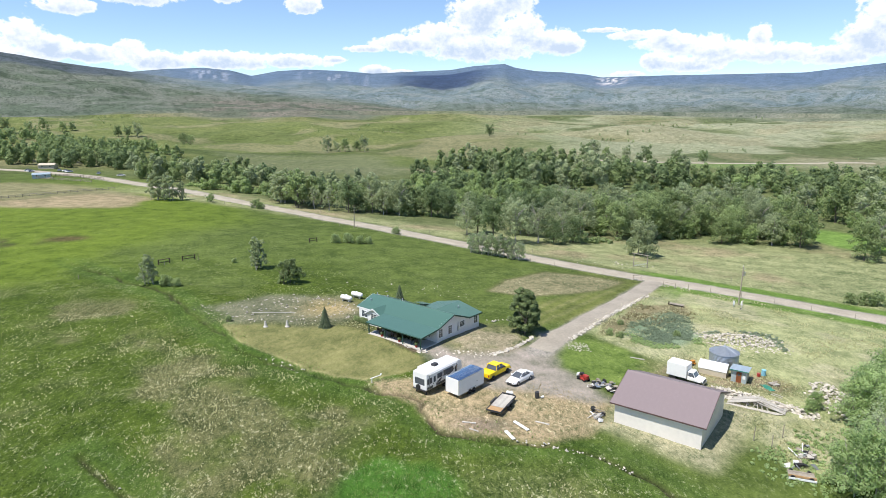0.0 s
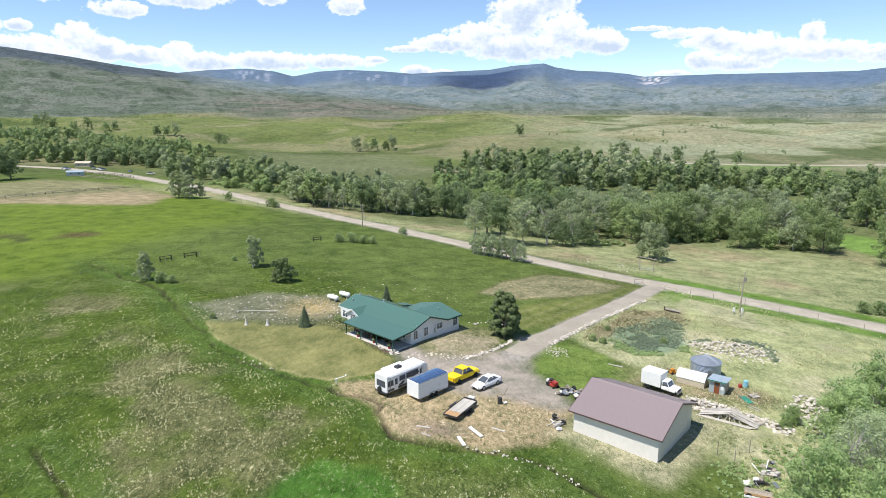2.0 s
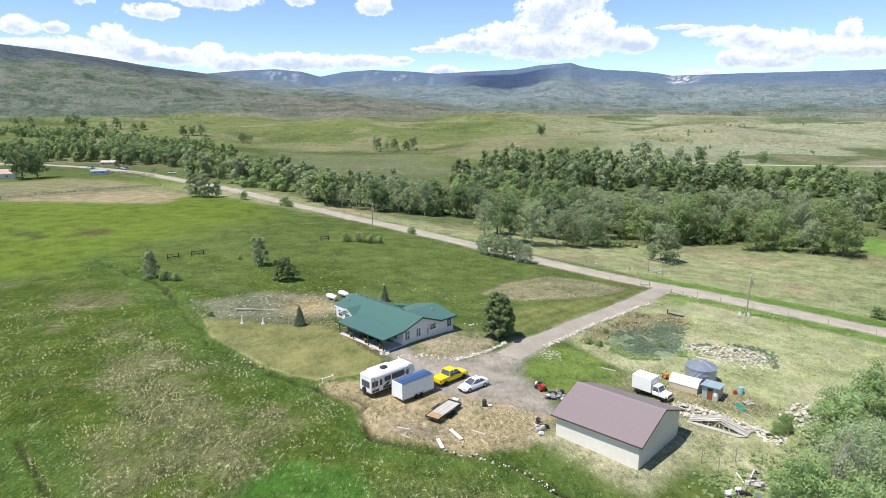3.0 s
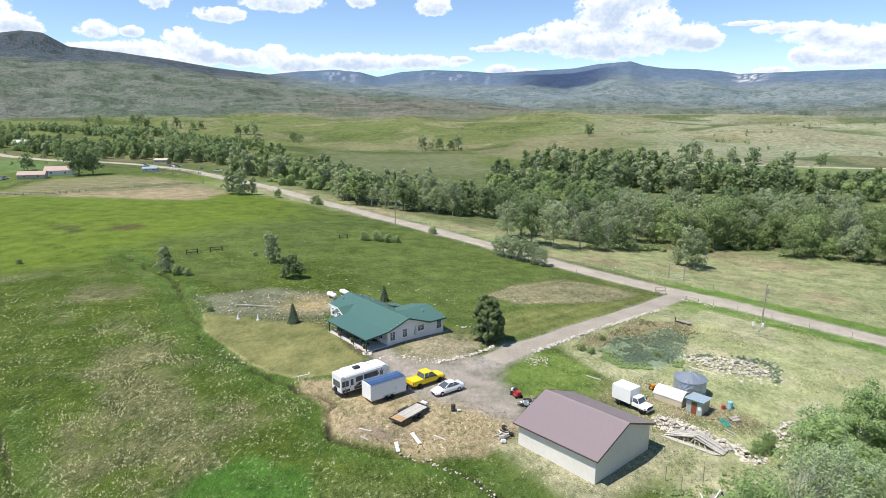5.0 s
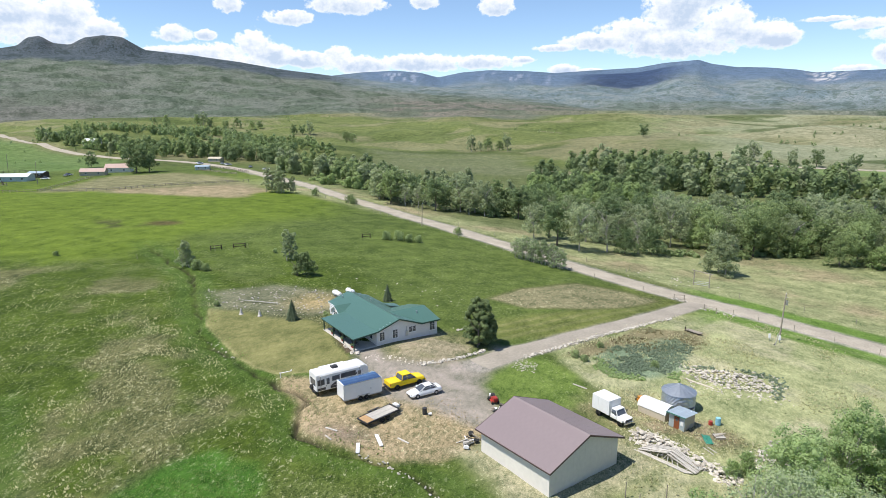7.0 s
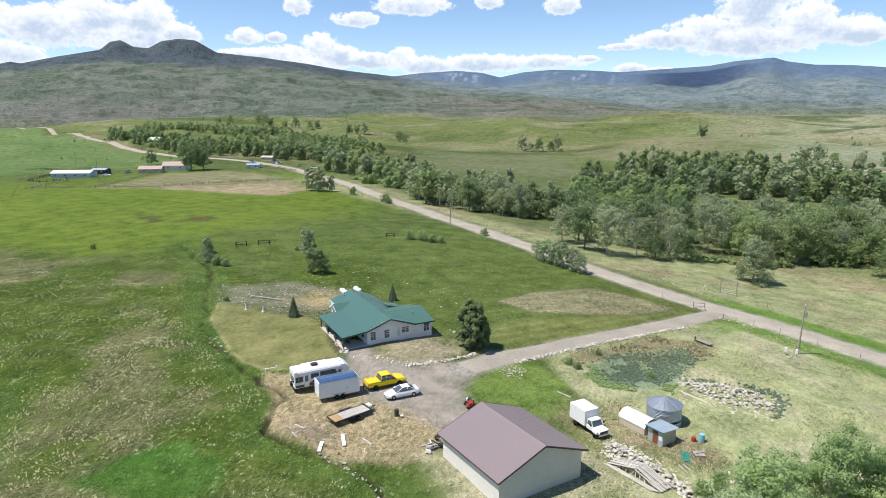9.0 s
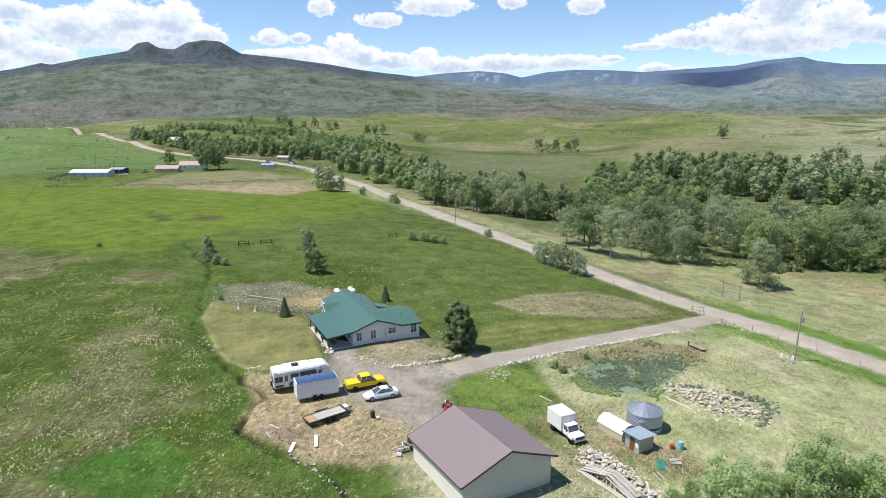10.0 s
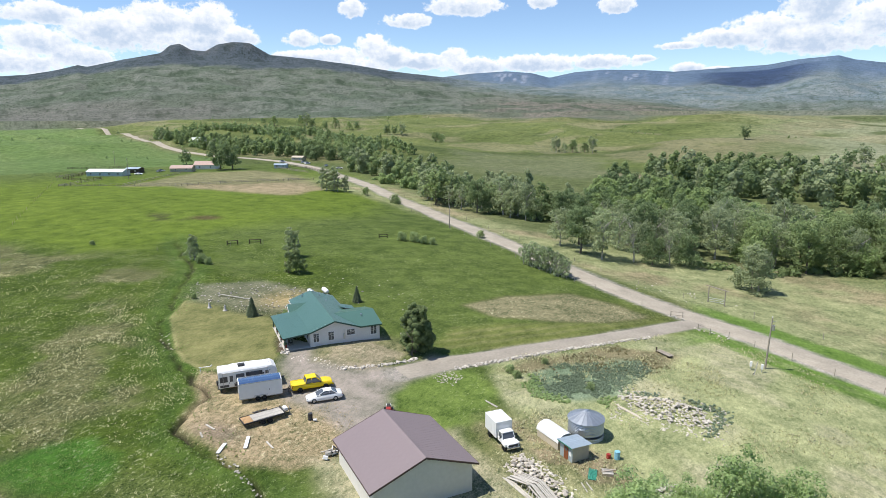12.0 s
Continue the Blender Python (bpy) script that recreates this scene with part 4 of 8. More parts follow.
def slope(parent, a, b, up, material, count=None, cut=None):
    """Covers a slope with sheets: a to b along the eave, up from the eave to the ridge."""
    a, b, up = Vector(a), Vector(b), Vector(up)
    along = b - a
    n = count or max(1, round(along.length / 0.9))
    w = along.length / n
    ex, ey = along.normalized(), up.normalized()
    ez = ex.cross(ey)
    shared = None if cut else sheet_mesh("sheet", up.length, w, material)
    for i in range(n):
        o = a + ex * (w * i)
        me = shared
        if cut:
            lo = cut(i, n)
            if lo >= 0.98:
                continue
            me = sheet_mesh("sheet", up.length * (1 - lo), w, material)
            o = o + up * lo
        m = Matrix((ex, ey, ez)).transposed().to_4x4()
        m.translation = o
        part("sheet", me, material, parent, matrix=m)


# ---------------------------------------------------------------- the shop building


def shop():
    t = thing("workshop", axes((21.58, 71.94), -36.2, 0.0), "low cream steel workshop with a brown metal gable roof", "barn")
    L, W, e, r = 10.5, 10.9, 2.735, 4.78
    bm = bmesh.new()
    rings = []
    for x in (0.0, L):
        rings.append([(x, 0, -0.9), (x, W, -0.9), (x, W, e), (x, W / 2, r - 0.08), (x, 0, e)])
    loft(bm, rings)
    part("wall", bm, "barn_wall", t)
    # shallow ribs of the wall sheets
    for i in range(1, 12):
        part("wall_rib", boxed(i * 0.9 - 0.02, i * 0.9 + 0.02, -0.008, 0.0, -0.9, e - 0.1), "barn_wall", t)
    for i in range(1, 13):
        y = i * 0.9
        part("wall_rib", boxed(L, L + 0.008, y - 0.02, y + 0.02, -0.9, e + (r - e) * (1 - abs(y - W / 2) / (W / 2)) - 0.2), "barn_wall", t)
    o = 0.5
    s = (r - e) / (W / 2)
    low = e - o * s + 0.03
    slope(t, (-o, -o, low), (L + o, -o, low), (0, W / 2 + o, (W / 2 + o) * s), "brown_roof")
    slope(t, (L + o, W + o, low), (-o, W + o, low), (0, -W / 2 - o, (W / 2 + o) * s), "brown_roof")
    bm = bmesh.new()
    loft(bm, [[(x, W / 2 - 0.22, r - 0.02), (x, W / 2, r + 0.1), (x, W / 2 + 0.22, r - 0.02), (x, W / 2, r + 0.02)] for x in (-o, L + o)])
    part("ridge_cap", bm, "brown_roof", t)
    for x in (-o - 0.03, L + o):
        bm = bmesh.new()
        for y0, y1, z0, z1 in ((-o, W / 2, low, r + 0.05), (W / 2, W + o, r + 0.05, low)):
            loft(bm, [[(x, y0, z0 - 0.16), (x + 0.03, y0, z0 - 0.16), (x + 0.03, y0, z0 + 0.05), (x, y0, z0 + 0.05)], [(x, y1, z1 - 0.16), (x + 0.03, y1, z1 - 0.16), (x + 0.03, y1, z1 + 0.05), (x, y1, z1 + 0.05)]])
        part("rake_trim", bm, "brown_trim", t)
    for y in (-o - 0.03, W + o):
        part("fascia", boxed(-o, L + o, y, y + 0.03, low - 0.14, low + 0.03), "brown_trim", t)
    part("soffit", boxed(-o, L + o, -o, 0, low - 0.02, low), "barn_wall", t)
    # thin dark brown band along the wall top, just below the eave
    part("eave_trim", boxed(-0.01, L + 0.01, -0.02, 0.0, e - 0.3, e - 0.1), "brown_trim", t, "dark brown band under the eave")
    # big door on the yard side
    part("sliding_door", boxed(-0.06, 0.0, 3.2, 7.6, -0.2, 2.3), "trim", t, "white sliding door")


shop()

# ---------------------------------------------------------------- the house

HO, HD = (-0.75, 95.2), -39.7   # corner of the gable wall; x runs out of the gable, y along it


def window(parent, x, y, z, w, h, axis="x", sign=1):
    """A sash window in a wall: axis is the wall's normal."""
    win = part("window", boxed(-0.03, 0.03, -w / 2 - 0.09, w / 2 + 0.09, -h / 2 - 0.09, h / 2 + 0.09, bevel=0.01), "trim", parent)
    win.matrix_basis = pose(x, y, z, 0, 0, 0 if axis == "x" else -90) @ pose(0, 0, 0, 0, 0, 0 if sign > 0 else 180)
    part("pane", boxed(0.03, 0.04, -w / 2, w / 2, 0.02, h / 2), "glass", win)
    part("pane", boxed(0.03, 0.04, -w / 2, w / 2, -h / 2, -0.02), "glass", win)
    part("mullion", boxed(0.038, 0.05, -0.025, 0.025, 0.03, h / 2), "trim", win)
    part("mullion", boxed(0.038, 0.05, -w / 2, w / 2, h / 4 - 0.02, h / 4 + 0.02), "trim", win)
    part("mullion", boxed(0.038, 0.05, -0.025, 0.025, -h / 2, -0.03), "trim", win)
    part("sill", boxed(0.03, 0.1, -w / 2 - 0.12, w / 2 + 0.12, -h / 2 - 0.14, -h / 2 - 0.07), "trim", win)
    return win


def house():
    t = thing("house", axes(HO, HD), "single-storey white house with green metal roof and deep front porch", "house")
    f, e, r = 1.45, 3.82, 5.2          # floor, eave, ridge
    LX, W, RY = 19.0, 7.9, 3.95
    # main body with gable ends
    bm = bmesh.new()
    loft(bm, [[(x, 0, 0.4), (x, W, 0.4), (x, W, e), (x, RY, r - 0.06), (x, 0, e)] for x in (-0.35, -LX + 0.35)])
    part("wall", bm, "siding", t)
    # wing behind the gable wall
    wy, wr, we = 11.5, 4.85, 3.74
    bm = bmesh.new()
    loft(bm, [[(-0.36, y, 0.4), (-9.6, y, 0.4), (-9.6, y, we), (-5.0, y, wr - 0.05), (-0.36, y, we)] for y in (7.0, wy)])
    part("wall", bm, "siding", t)
    part("foundation", boxed(-LX + 0.3, -0.31, -0.05, W + 0.05, 0.3, f - 0.25), "concrete", t)
    part("foundation", boxed(-9.65, -0.32, W + 0.06, wy + 0.05, 0.3, f - 0.25), "concrete", t)
    # lap siding courses on the gable wall
    for i in range(11):
        z = f - 0.1 + i * 0.22
        part("siding_board", boxed(-0.35, -0.335, 0.02, wy - 0.02 if z < we - 0.05 else W, z, z + 0.205), "siding", t)
    for z, y0, y1 in ((e + 0.12, 0.5, 7.2), (e + 0.34, 1.1, 6.6), (e + 0.56, 1.8, 6.0), (e + 0.78, 2.4, 5.4)):
        part("siding_board", boxed(-0.35, -0.335, y0, y1, z, z + 0.205), "siding", t)
    for y, w, h, z in ((0.95, 0.85, 1.35, 2.75), (3.35, 0.85, 1.35, 2.75), (6.6, 1.25, 0.9, 2.95), (10.45, 0.95, 1.3, 2.72)):
        window(t, -0.31, y, z, w, h)
    part("meter_box", boxed(-0.33, -0.12, 5.3, 5.62, 2.0, 2.9, bevel=0.02), "galv", t, "grey electric meter box")
    part("vent", boxed(-0.33, -0.2, 5.45, 5.5, 2.9, 3.6), "galv", t)
    # roofs
    s = (r - e) / RY
    slope(t, (-LX - 0.25, -0.02, e + 0.02), (0.12, -0.02, e + 0.02), (0, RY + 0.02, (RY + 0.02) * s), "green_roof")
    slope(t, (0.12, W + 0.35, e - 0.35 * s), (-LX - 0.25, W + 0.35, e - 0.35 * s), (0, RY - W - 0.35, (W + 0.35 - RY) * s), "green_roof")
    ws = (wr - we) / 5.0
    n = 8

    def main_z(y):
        return r - (y - RY) * s

    def cut(i, n):
        y = 4.9 + (wy + 0.35 - 4.9) * (i + 0.5) / n
        return min(max((main_z(y) - 0.12 - we) / (wr - we), 0), 1) if y < 8.4 else 0.0

    slope(t, (0.1, 4.9, we - 0.02), (0.1, wy + 0.35, we - 0.02), (-5.1, 0, 5.1 * ws), "green_roof", n, cut)
    slope(t, (-10.1, wy + 0.35, we - 0.02), (-10.1, 4.9, we - 0.02), (5.1, 0, 5.1 * ws), "green_roof", n, lambda i, k: cut(k - 1 - i, k))
    # porch roof, shallower, carried on posts
    ps = (3.92 - 3.5) / 4.3
    slope(t, (-12.4, -4.3, 3.42), (0.12, -4.3, 3.42), (0, 4.33, 0.42), "green_roof")
    part("porch_beam", boxed(-12.3, 0.0, -4.1, -3.92, 3.16, 3.42), "green_trim", t)
    part("fascia", boxed(-12.42, 0.13, -4.34, -4.31, 3.32, 3.47), "green_trim", t)
    bm = bmesh.new()
    for y0, y1, z0, z1 in ((-4.3, 0, 3.46, 3.88), (0, RY, 3.88, r + 0.06), (RY, W + 0.35, r + 0.06, e - 0.35 * s + 0.06)):
        loft(bm, [[(0.12, y0, z0 - 0.2), (0.16, y0, z0 - 0.2), (0.16, y0, z0 + 0.03), (0.12, y0, z0 + 0.03)], [(0.12, y1, z1 - 0.2), (0.16, y1, z1 - 0.2), (0.16, y1, z1 + 0.03), (0.12, y1, z1 + 0.03)]])
    part("rake_trim", bm, "green_trim", t)
    part("fascia", boxed(0.1, 0.14, 8.0, wy + 0.35, we - 0.2, we + 0.03), "green_trim", t)
    for x in (-LX - 0.28,):
        bm = bmesh.new()
        for y0, y1, z0, z1 in ((0, RY, e, r + 0.04), (RY, W + 0.35, r + 0.04, e - 0.1)):
            loft(bm, [[(x, y0, z0 - 0.2), (x + 0.03, y0, z0 - 0.2), (x + 0.03, y0, z0 + 0.03), (x, y0, z0 + 0.03)], [(x, y1, z1 - 0.2), (x + 0.03, y1, z1 - 0.2), (x + 0.03, y1, z1 + 0.03), (x, y1, z1 + 0.03)]])
        part("rake_trim", bm, "trim", t)
    part("fascia", boxed(-LX - 0.25, -12.42, -0.05, -0.02, e - 0.14, e + 0.05), "trim", t, "white eave board")
    bm = bmesh.new()
    loft(bm, [[(x, RY - 0.2, r - 0.02), (x, RY, r + 0.1), (x, RY + 0.2, r - 0.02), (x, RY, r)] for x in (-LX - 0.25, 0.14)])
    part("ridge_cap", bm, "green_roof", t)
    # porch slab and posts
    part("porch_slab", boxed(-12.2, -0.2, -4.1, 0.0, 0.5, f, bevel=0.02), "concrete", t, "pale concrete porch slab")
    for x in (-0.35, -4.2, -8.2, -12.0):
        post = part("porch_post", boxed(-0.075, 0.075, -0.075, 0.075, 0, 3.16 - f), "green_trim", t, matrix=pose(x, -3.98, f))
    # wall under the porch: door and windows
    window(t, -2.2, -0.03, 2.75, 0.9, 1.3, "y", 1)
    window(t, -9.2, -0.03, 2.75, 1.5, 1.3, "y", 1)
    d = part("front_door", boxed(-6.4, -5.45, -0.06, 0.0, f, f + 2.05, bevel=0.01), "dark_wood", t, "dark front door")
    part("door_handle", boxed(-5.6, -5.52, -0.12, -0.06, f + 0.95, f + 1.05), "chrome", d)
    # entry gable at the porch's far end
    gy, gr = -1.2, 4.62
    bm = bmesh.new()
    loft(bm, [[(-15.6, y, 0.5), (-12.3, y, 0.5), (-12.3, y, 3.75), (-13.95, y, gr - 0.1), (-15.6, y, 3.75)] for y in (gy + 0.3, 0.6)])
    part("entry_wall", bm, "siding", t)
    slope(t, (-12.0, gy, 3.62), (-12.0, 2.2, 3.62), (-1.95, 0, 1.0), "green_roof", 4)
    slope(t, (-15.9, 2.2, 3.62), (-15.9, gy, 3.62), (1.95, 0, 1.0), "green_roof", 4)
    bm = bmesh.new()
    for x0, x1, z0, z1 in ((-15.9, -13.95, 3.62, 4.64), (-13.95, -12.0, 4.64, 3.62)):
        loft(bm, [[(x0, gy - 0.04, z0 - 0.18), (x0, gy, z0 - 0.18), (x0, gy, z0 + 0.05), (x0, gy - 0.04, z0 + 0.05)], [(x1, gy - 0.04, z1 - 0.18), (x1, gy, z1 - 0.18), (x1, gy, z1 + 0.05), (x1, gy - 0.04, z1 + 0.05)]])
    part("gable_trim", bm, "trim", t)
    window(t, -13.95, gy + 0.27, 3.0, 1.3, 1.2, "y", 1)
    window(t, -17.2, -0.03, 2.8, 1.4, 1.1, "y", 1)
    # little roof over the back door
    part("back_porch_wall", boxed(-11.9, -10.2, W, W + 1.7, 0.5, 3.6), "siding", t)
    slope(t, (-9.9, W + 2.1, 3.62), (-12.2, W + 2.1, 3.62), (0, -2.4, 0.55), "green_roof", 3)
    # pipes on the roof
    for x, y in ((-16.5, 5.2), (-13.2, 5.6), (-17.8, 2.2), (-3.2, 9.2), (-18.4, 4.4)):
        z = r - abs(y - RY) * s if y < W else wr - abs(x + 5) * ws
        v = part("roof_vent", tubed((x, y, z - 0.1), (x, y, z + 0.35), 0.09, seg=8), "galv", t)
        part("cap", tubed((x, y, z + 0.35), (x, y, z + 0.45), 0.16, 0.1, seg=8), "galv", v)


house()

# ---------------------------------------------------------------- trees


def limb_path(bm, p0, direction, length, r0, r1, rng, steps=4, bend=0.25, seg=6):
    p, d = Vector(p0), Vector(direction).normalized()
    rings = []
    for i in range(steps + 1):
        t = i / steps
        r = r0 * (1 - t) + r1 * t
        q = d.to_track_quat("Z", "Y")
        rings.append([p + q @ Vector((math.cos(2 * math.pi * k / seg) * r, math.sin(2 * math.pi * k / seg) * r, 0)) for k in range(seg)])
        d = (d + Vector((rng.uniform(-bend, bend), rng.uniform(-bend, bend), rng.uniform(-0.05, bend)))).normalized()
        p = p + d * (length / steps)
    old = list(bm.verts)
    loft(bm, rings)
    if old:
        # a collar joins the limb to the wood it grows from
        bm.verts.ensure_lookup_table()
        fresh = bm.verts[len(old):][:2]
        foot = min(old, key=lambda v: (v.co - fresh[0].co).length)
        bm.faces.new((fresh[0], fresh[1], foot))
    return p


def clump_arrays(rng, lobes, n, size, plain=False):
    """Leaf clumps as bent little cards, spread over lobes (centre, radii). Gives points, faces and the way each clump faces."""
    verts, faces, norms = [], [], []
    weights = np.array([l[1].x * l[1].z for l in lobes])
    weights = weights / weights.sum()
    counts = np.maximum(1, (weights * n).astype(int))
    for (c, rad), k in zip(lobes, counts):
        for _ in range(k):
            d = Vector((rng.gauss(0, 1), rng.gauss(0, 1), rng.gauss(0.15, 1))).normalized()
            rr = rng.uniform(0.8, 1.05) if rng.random() < 0.88 else rng.uniform(0.4, 0.8)
            p = c + Vector((d.x * rad.x, d.y * rad.y, d.z * rad.z)) * rr
            nrm = (d + Vector((rng.uniform(-0.6, 0.6), rng.uniform(-0.6, 0.6), rng.uniform(0.0, 0.9)))).normalized()
            face_way = (d * 0.8 + nrm * 0.45 + Vector((0, 0, 0.15))).normalized()
            q = nrm.to_track_quat("Z", "Y")
            s = size * rng.uniform(0.6, 1.35)
            a = rng.uniform(0, 6.28)
            i0 = len(verts)
            for rad_k, ang in (((1.1, 0), (0.8, 1.5), (1.1, 3.1), (0.8, 4.7)) if plain else ((1.0, 0), (0.7, 1.3), (1.0, 2.5), (0.75, 3.8), (0.9, 5.0))):
                rk = s * 0.62 * rad_k * rng.uniform(0.75, 1.2)
                v = Vector((math.cos(a + ang) * rk, math.sin(a + ang) * rk, -0.25 * s * rng.random()))
                verts.append(p + q @ v)
                norms.append(face_way)
            if plain:
                faces.append((i0, i0 + 1, i0 + 2, i0 + 3))
            else:
                faces.append((i0, i0 + 1, i0 + 2))
                faces.append((i0, i0 + 2, i0 + 3, i0 + 4))
    return verts, faces, norms


def mesh_from(name, verts, faces, material, norms=None):
    me = bpy.data.meshes.new(name)
    me.from_pydata([tuple(v) for v in verts], [], faces)
    me.materials.append(material if isinstance(material, bpy.types.Material) else M[material])
    if norms is not None:
        me.polygons.foreach_set("use_smooth", np.ones(len(me.polygons), bool))
        me.normals_split_custom_set_from_vertices([tuple(v) for v in norms])
    return me


def tree_meshes(seed, h, w, n, size, leaf="leaf", base=0.18, bare=0, stems=1, lobes_n=9, lean=0.0, plain=False):
    """Trunk and crown of a broad-leaved tree of height h and crown width w."""
    rng = random.Random(seed)
    bm = bmesh.new()
    lobes = []
    for s in range(stems):
        x0 = Vector((rng.uniform(-0.25, 0.25) * w * (stems > 1), rng.uniform(-0.25, 0.25) * w * (stems > 1), -0.3))
        r = 0.022 * h / (stems ** 0.4)
        top = limb_path(bm, x0, (rng.uniform(-0.1, 0.1) + lean, rng.uniform(-0.1, 0.1), 1), h * 0.62, r, r * 0.4, rng, 5, 0.12)
        for k in range(4):
            z = h * (base + 0.1 + 0.12 * k)
            a = rng.uniform(0, 6.28)
            limb_path(bm, x0.lerp(top, min(0.95, z / (h * 0.62))), (math.cos(a), math.sin(a), 0.9), w * rng.uniform(0.3, 0.5), r * 0.5, r * 0.12, rng, 3, 0.25, 5)
        if bare:
            for k in range(bare):
                a = rng.uniform(0, 6.28)
                limb_path(bm, x0.lerp(top, rng.uniform(0.5, 0.95)), (math.cos(a) * 0.7, math.sin(a) * 0.7, 1), h * rng.uniform(0.25, 0.42), r * 0.35, 0.02, rng, 4, 0.3, 4)
    for k in range(lobes_n):
        t = (k + 0.5) / lobes_n
        z = h * (base + 0.10 + (0.80 - base) * t)
        spread = w * 0.5 * math.sqrt(max(0.06, 1 - ((t - 0.42) / 0.66) ** 2)) * rng.uniform(0.35, 0.82)
        a = k * 2.4 + rng.uniform(-0.6, 0.6)
        rad = w * rng.uniform(0.15, 0.26) * (1.2 if lobes_n < 20 else 1.0)
        lobes.append((Vector((math.cos(a) * spread + lean * z, math.sin(a) * spread, z)), Vector((rad, rad, rad * rng.uniform(0.8, 1.25)))))
    lobes.append((Vector((lean * h * 0.5, 0, h * 0.55)), Vector((w * 0.3, w * 0.3, h * 0.33))))
    if plain:
        # each bough ends in several rounded tufts of leaves, with gaps between them
        tufts = []
        for c, rad in lobes:
            for k in range(7):
                d = Vector((rng.gauss(0, 1), rng.gauss(0, 1), rng.gauss(0.35, 0.9))).normalized()
                r2 = rad.x * rng.uniform(0.30, 0.50)
                tufts.append((c + Vector((d.x * rad.x, d.y * rad.y, d.z * rad.z)) * rng.uniform(0.65, 0.9), Vector((r2, r2, r2 * rng.uniform(0.7, 0.95)))))
        lobes = tufts
    verts, faces, norms = clump_arrays(rng, lobes, n, size, plain)
    trunk = bpy.data.meshes.new("trunk")
    bm.to_mesh(trunk)
    bm.free()
    trunk.materials.append(M["bark_pale" if bare else "bark"])
    return trunk, mesh_from("crown", verts, faces, leaf, norms)


def plant_tree(name, meshes, x, y, scale, turn, label, category="tree", group="", squash=1.0):
    t = thing(name, pose(x, y, gz(x, y) - 0.05, 0, 0, turn) @ Matrix.Diagonal((scale, scale, scale * squash, 1)), label, category, group)
    part("trunk", meshes[0], None, t)
    part("crown", meshes[1], None, t)
    return t



# ---------------------------------------------------------------- vehicles


def wheel(parent, x, y, z, r, w, side):
    t = part("wheel", tubed((x, y - w / 2, z), (x, y + w / 2, z), r, seg=18), "tyre", parent)
    yy = y + side * (w / 2)
    part("rim", tubed((x, yy - 0.01, z), (x, yy + 0.015 * side + 0.005, z), r * 0.62, r * 0.5, seg=14), "rim", t)
    return t


def pickup():
    x0, y0 = 7.6, 84.8
    t = thing("pickup_truck", axes((x0, y0), 49.5, gz(x0, y0) + 0.02), "bright yellow crew-cab pickup truck parked on gravel", "truck")
    bm = bmesh.new()
    loft(bm, [ring(-2.75, 0.92, 0.5, 1.0, 0.9), ring(-2.7, 0.98, 0.45, 1.12, 0.95), ring(-1.0, 0.99, 0.42, 1.13, 0.95), ring(1.15, 0.99, 0.42, 1.12, 0.94), ring(2.1, 0.97, 0.45, 1.08, 0.88), ring(2.65, 0.9, 0.5, 0.98, 0.78), ring(2.8, 0.8, 0.55, 0.85, 0.7)])
    part("body", bm, "yellow", t, smooth_shade=False)
    bm = bmesh.new()
    loft(bm, [ring(-1.0, 0.92, 1.08, 1.12, 0.9, 0.02), ring(-0.72, 0.92, 1.08, 1.8, 0.74), ring(0.55, 0.92, 1.08, 1.82, 0.74), ring(1.35, 0.92, 1.06, 1.12, 0.9, 0.02)])
    part("cab_glass", bm, "glass", t, "dark tinted windows")
    part("cab_roof", boxed(-0.8, 0.6, -0.75, 0.75, 1.78, 1.86, bevel=0.03), "yellow", t)
    for s in (-1, 1):
        for xa, za, xb, zb in ((-0.98, 1.1, -0.74, 1.8), (-0.1, 1.1, -0.1, 1.8), (1.32, 1.1, 0.56, 1.8)):
            part("pillar", tubed((xa, s * 0.925, za), (xb, s * 0.76, zb), 0.05, seg=6), "yellow", t)
        part("door", boxed(-0.1, 0.95, s * 0.985 - 0.01, s * 0.985 + 0.01, 0.55, 1.1, bevel=0.005), "yellow", t)
        part("mirror", boxed(0.95, 1.1, s * 1.0 - 0.12, s * 1.0 + 0.12, 1.15, 1.35, bevel=0.03), "dark", t)
        part("tail_lamp", boxed(-2.78, -2.72, s * 0.85 - 0.08, s * 0.85 + 0.08, 0.75, 1.05), "red_lamp", t)
        part("headlight", boxed(2.66, 2.76, s * 0.68 - 0.14, s * 0.68 + 0.14, 0.72, 0.9), "rim", t)
    part("bed_liner", boxed(-2.66, -1.06, -0.8, 0.8, 1.125, 1.14), "yellow", t, "yellow bed cover")
    for s in (-1, 1):
        part("bed_rail", boxed(-2.72, -1.02, s * 0.9 - 0.06, s * 0.9 + 0.06, 1.12, 1.18, bevel=0.02), "yellow", t)
    part("tailgate", boxed(-2.8, -2.72, -0.8, 0.8, 0.62, 1.18, bevel=0.02), "yellow", t)
    part("rear_bumper", boxed(-2.95, -2.76, -0.9, 0.9, 0.42, 0.6, bevel=0.03), "dark", t)
    part("front_bumper", boxed(2.74, 2.88, -0.9, 0.9, 0.4, 0.6, bevel=0.03), "yellow", t)
    for x in (-1.75, 1.75):
        for s in (-1, 1):
            wheel(t, x, s * 0.86, 0.39, 0.39, 0.27, s)


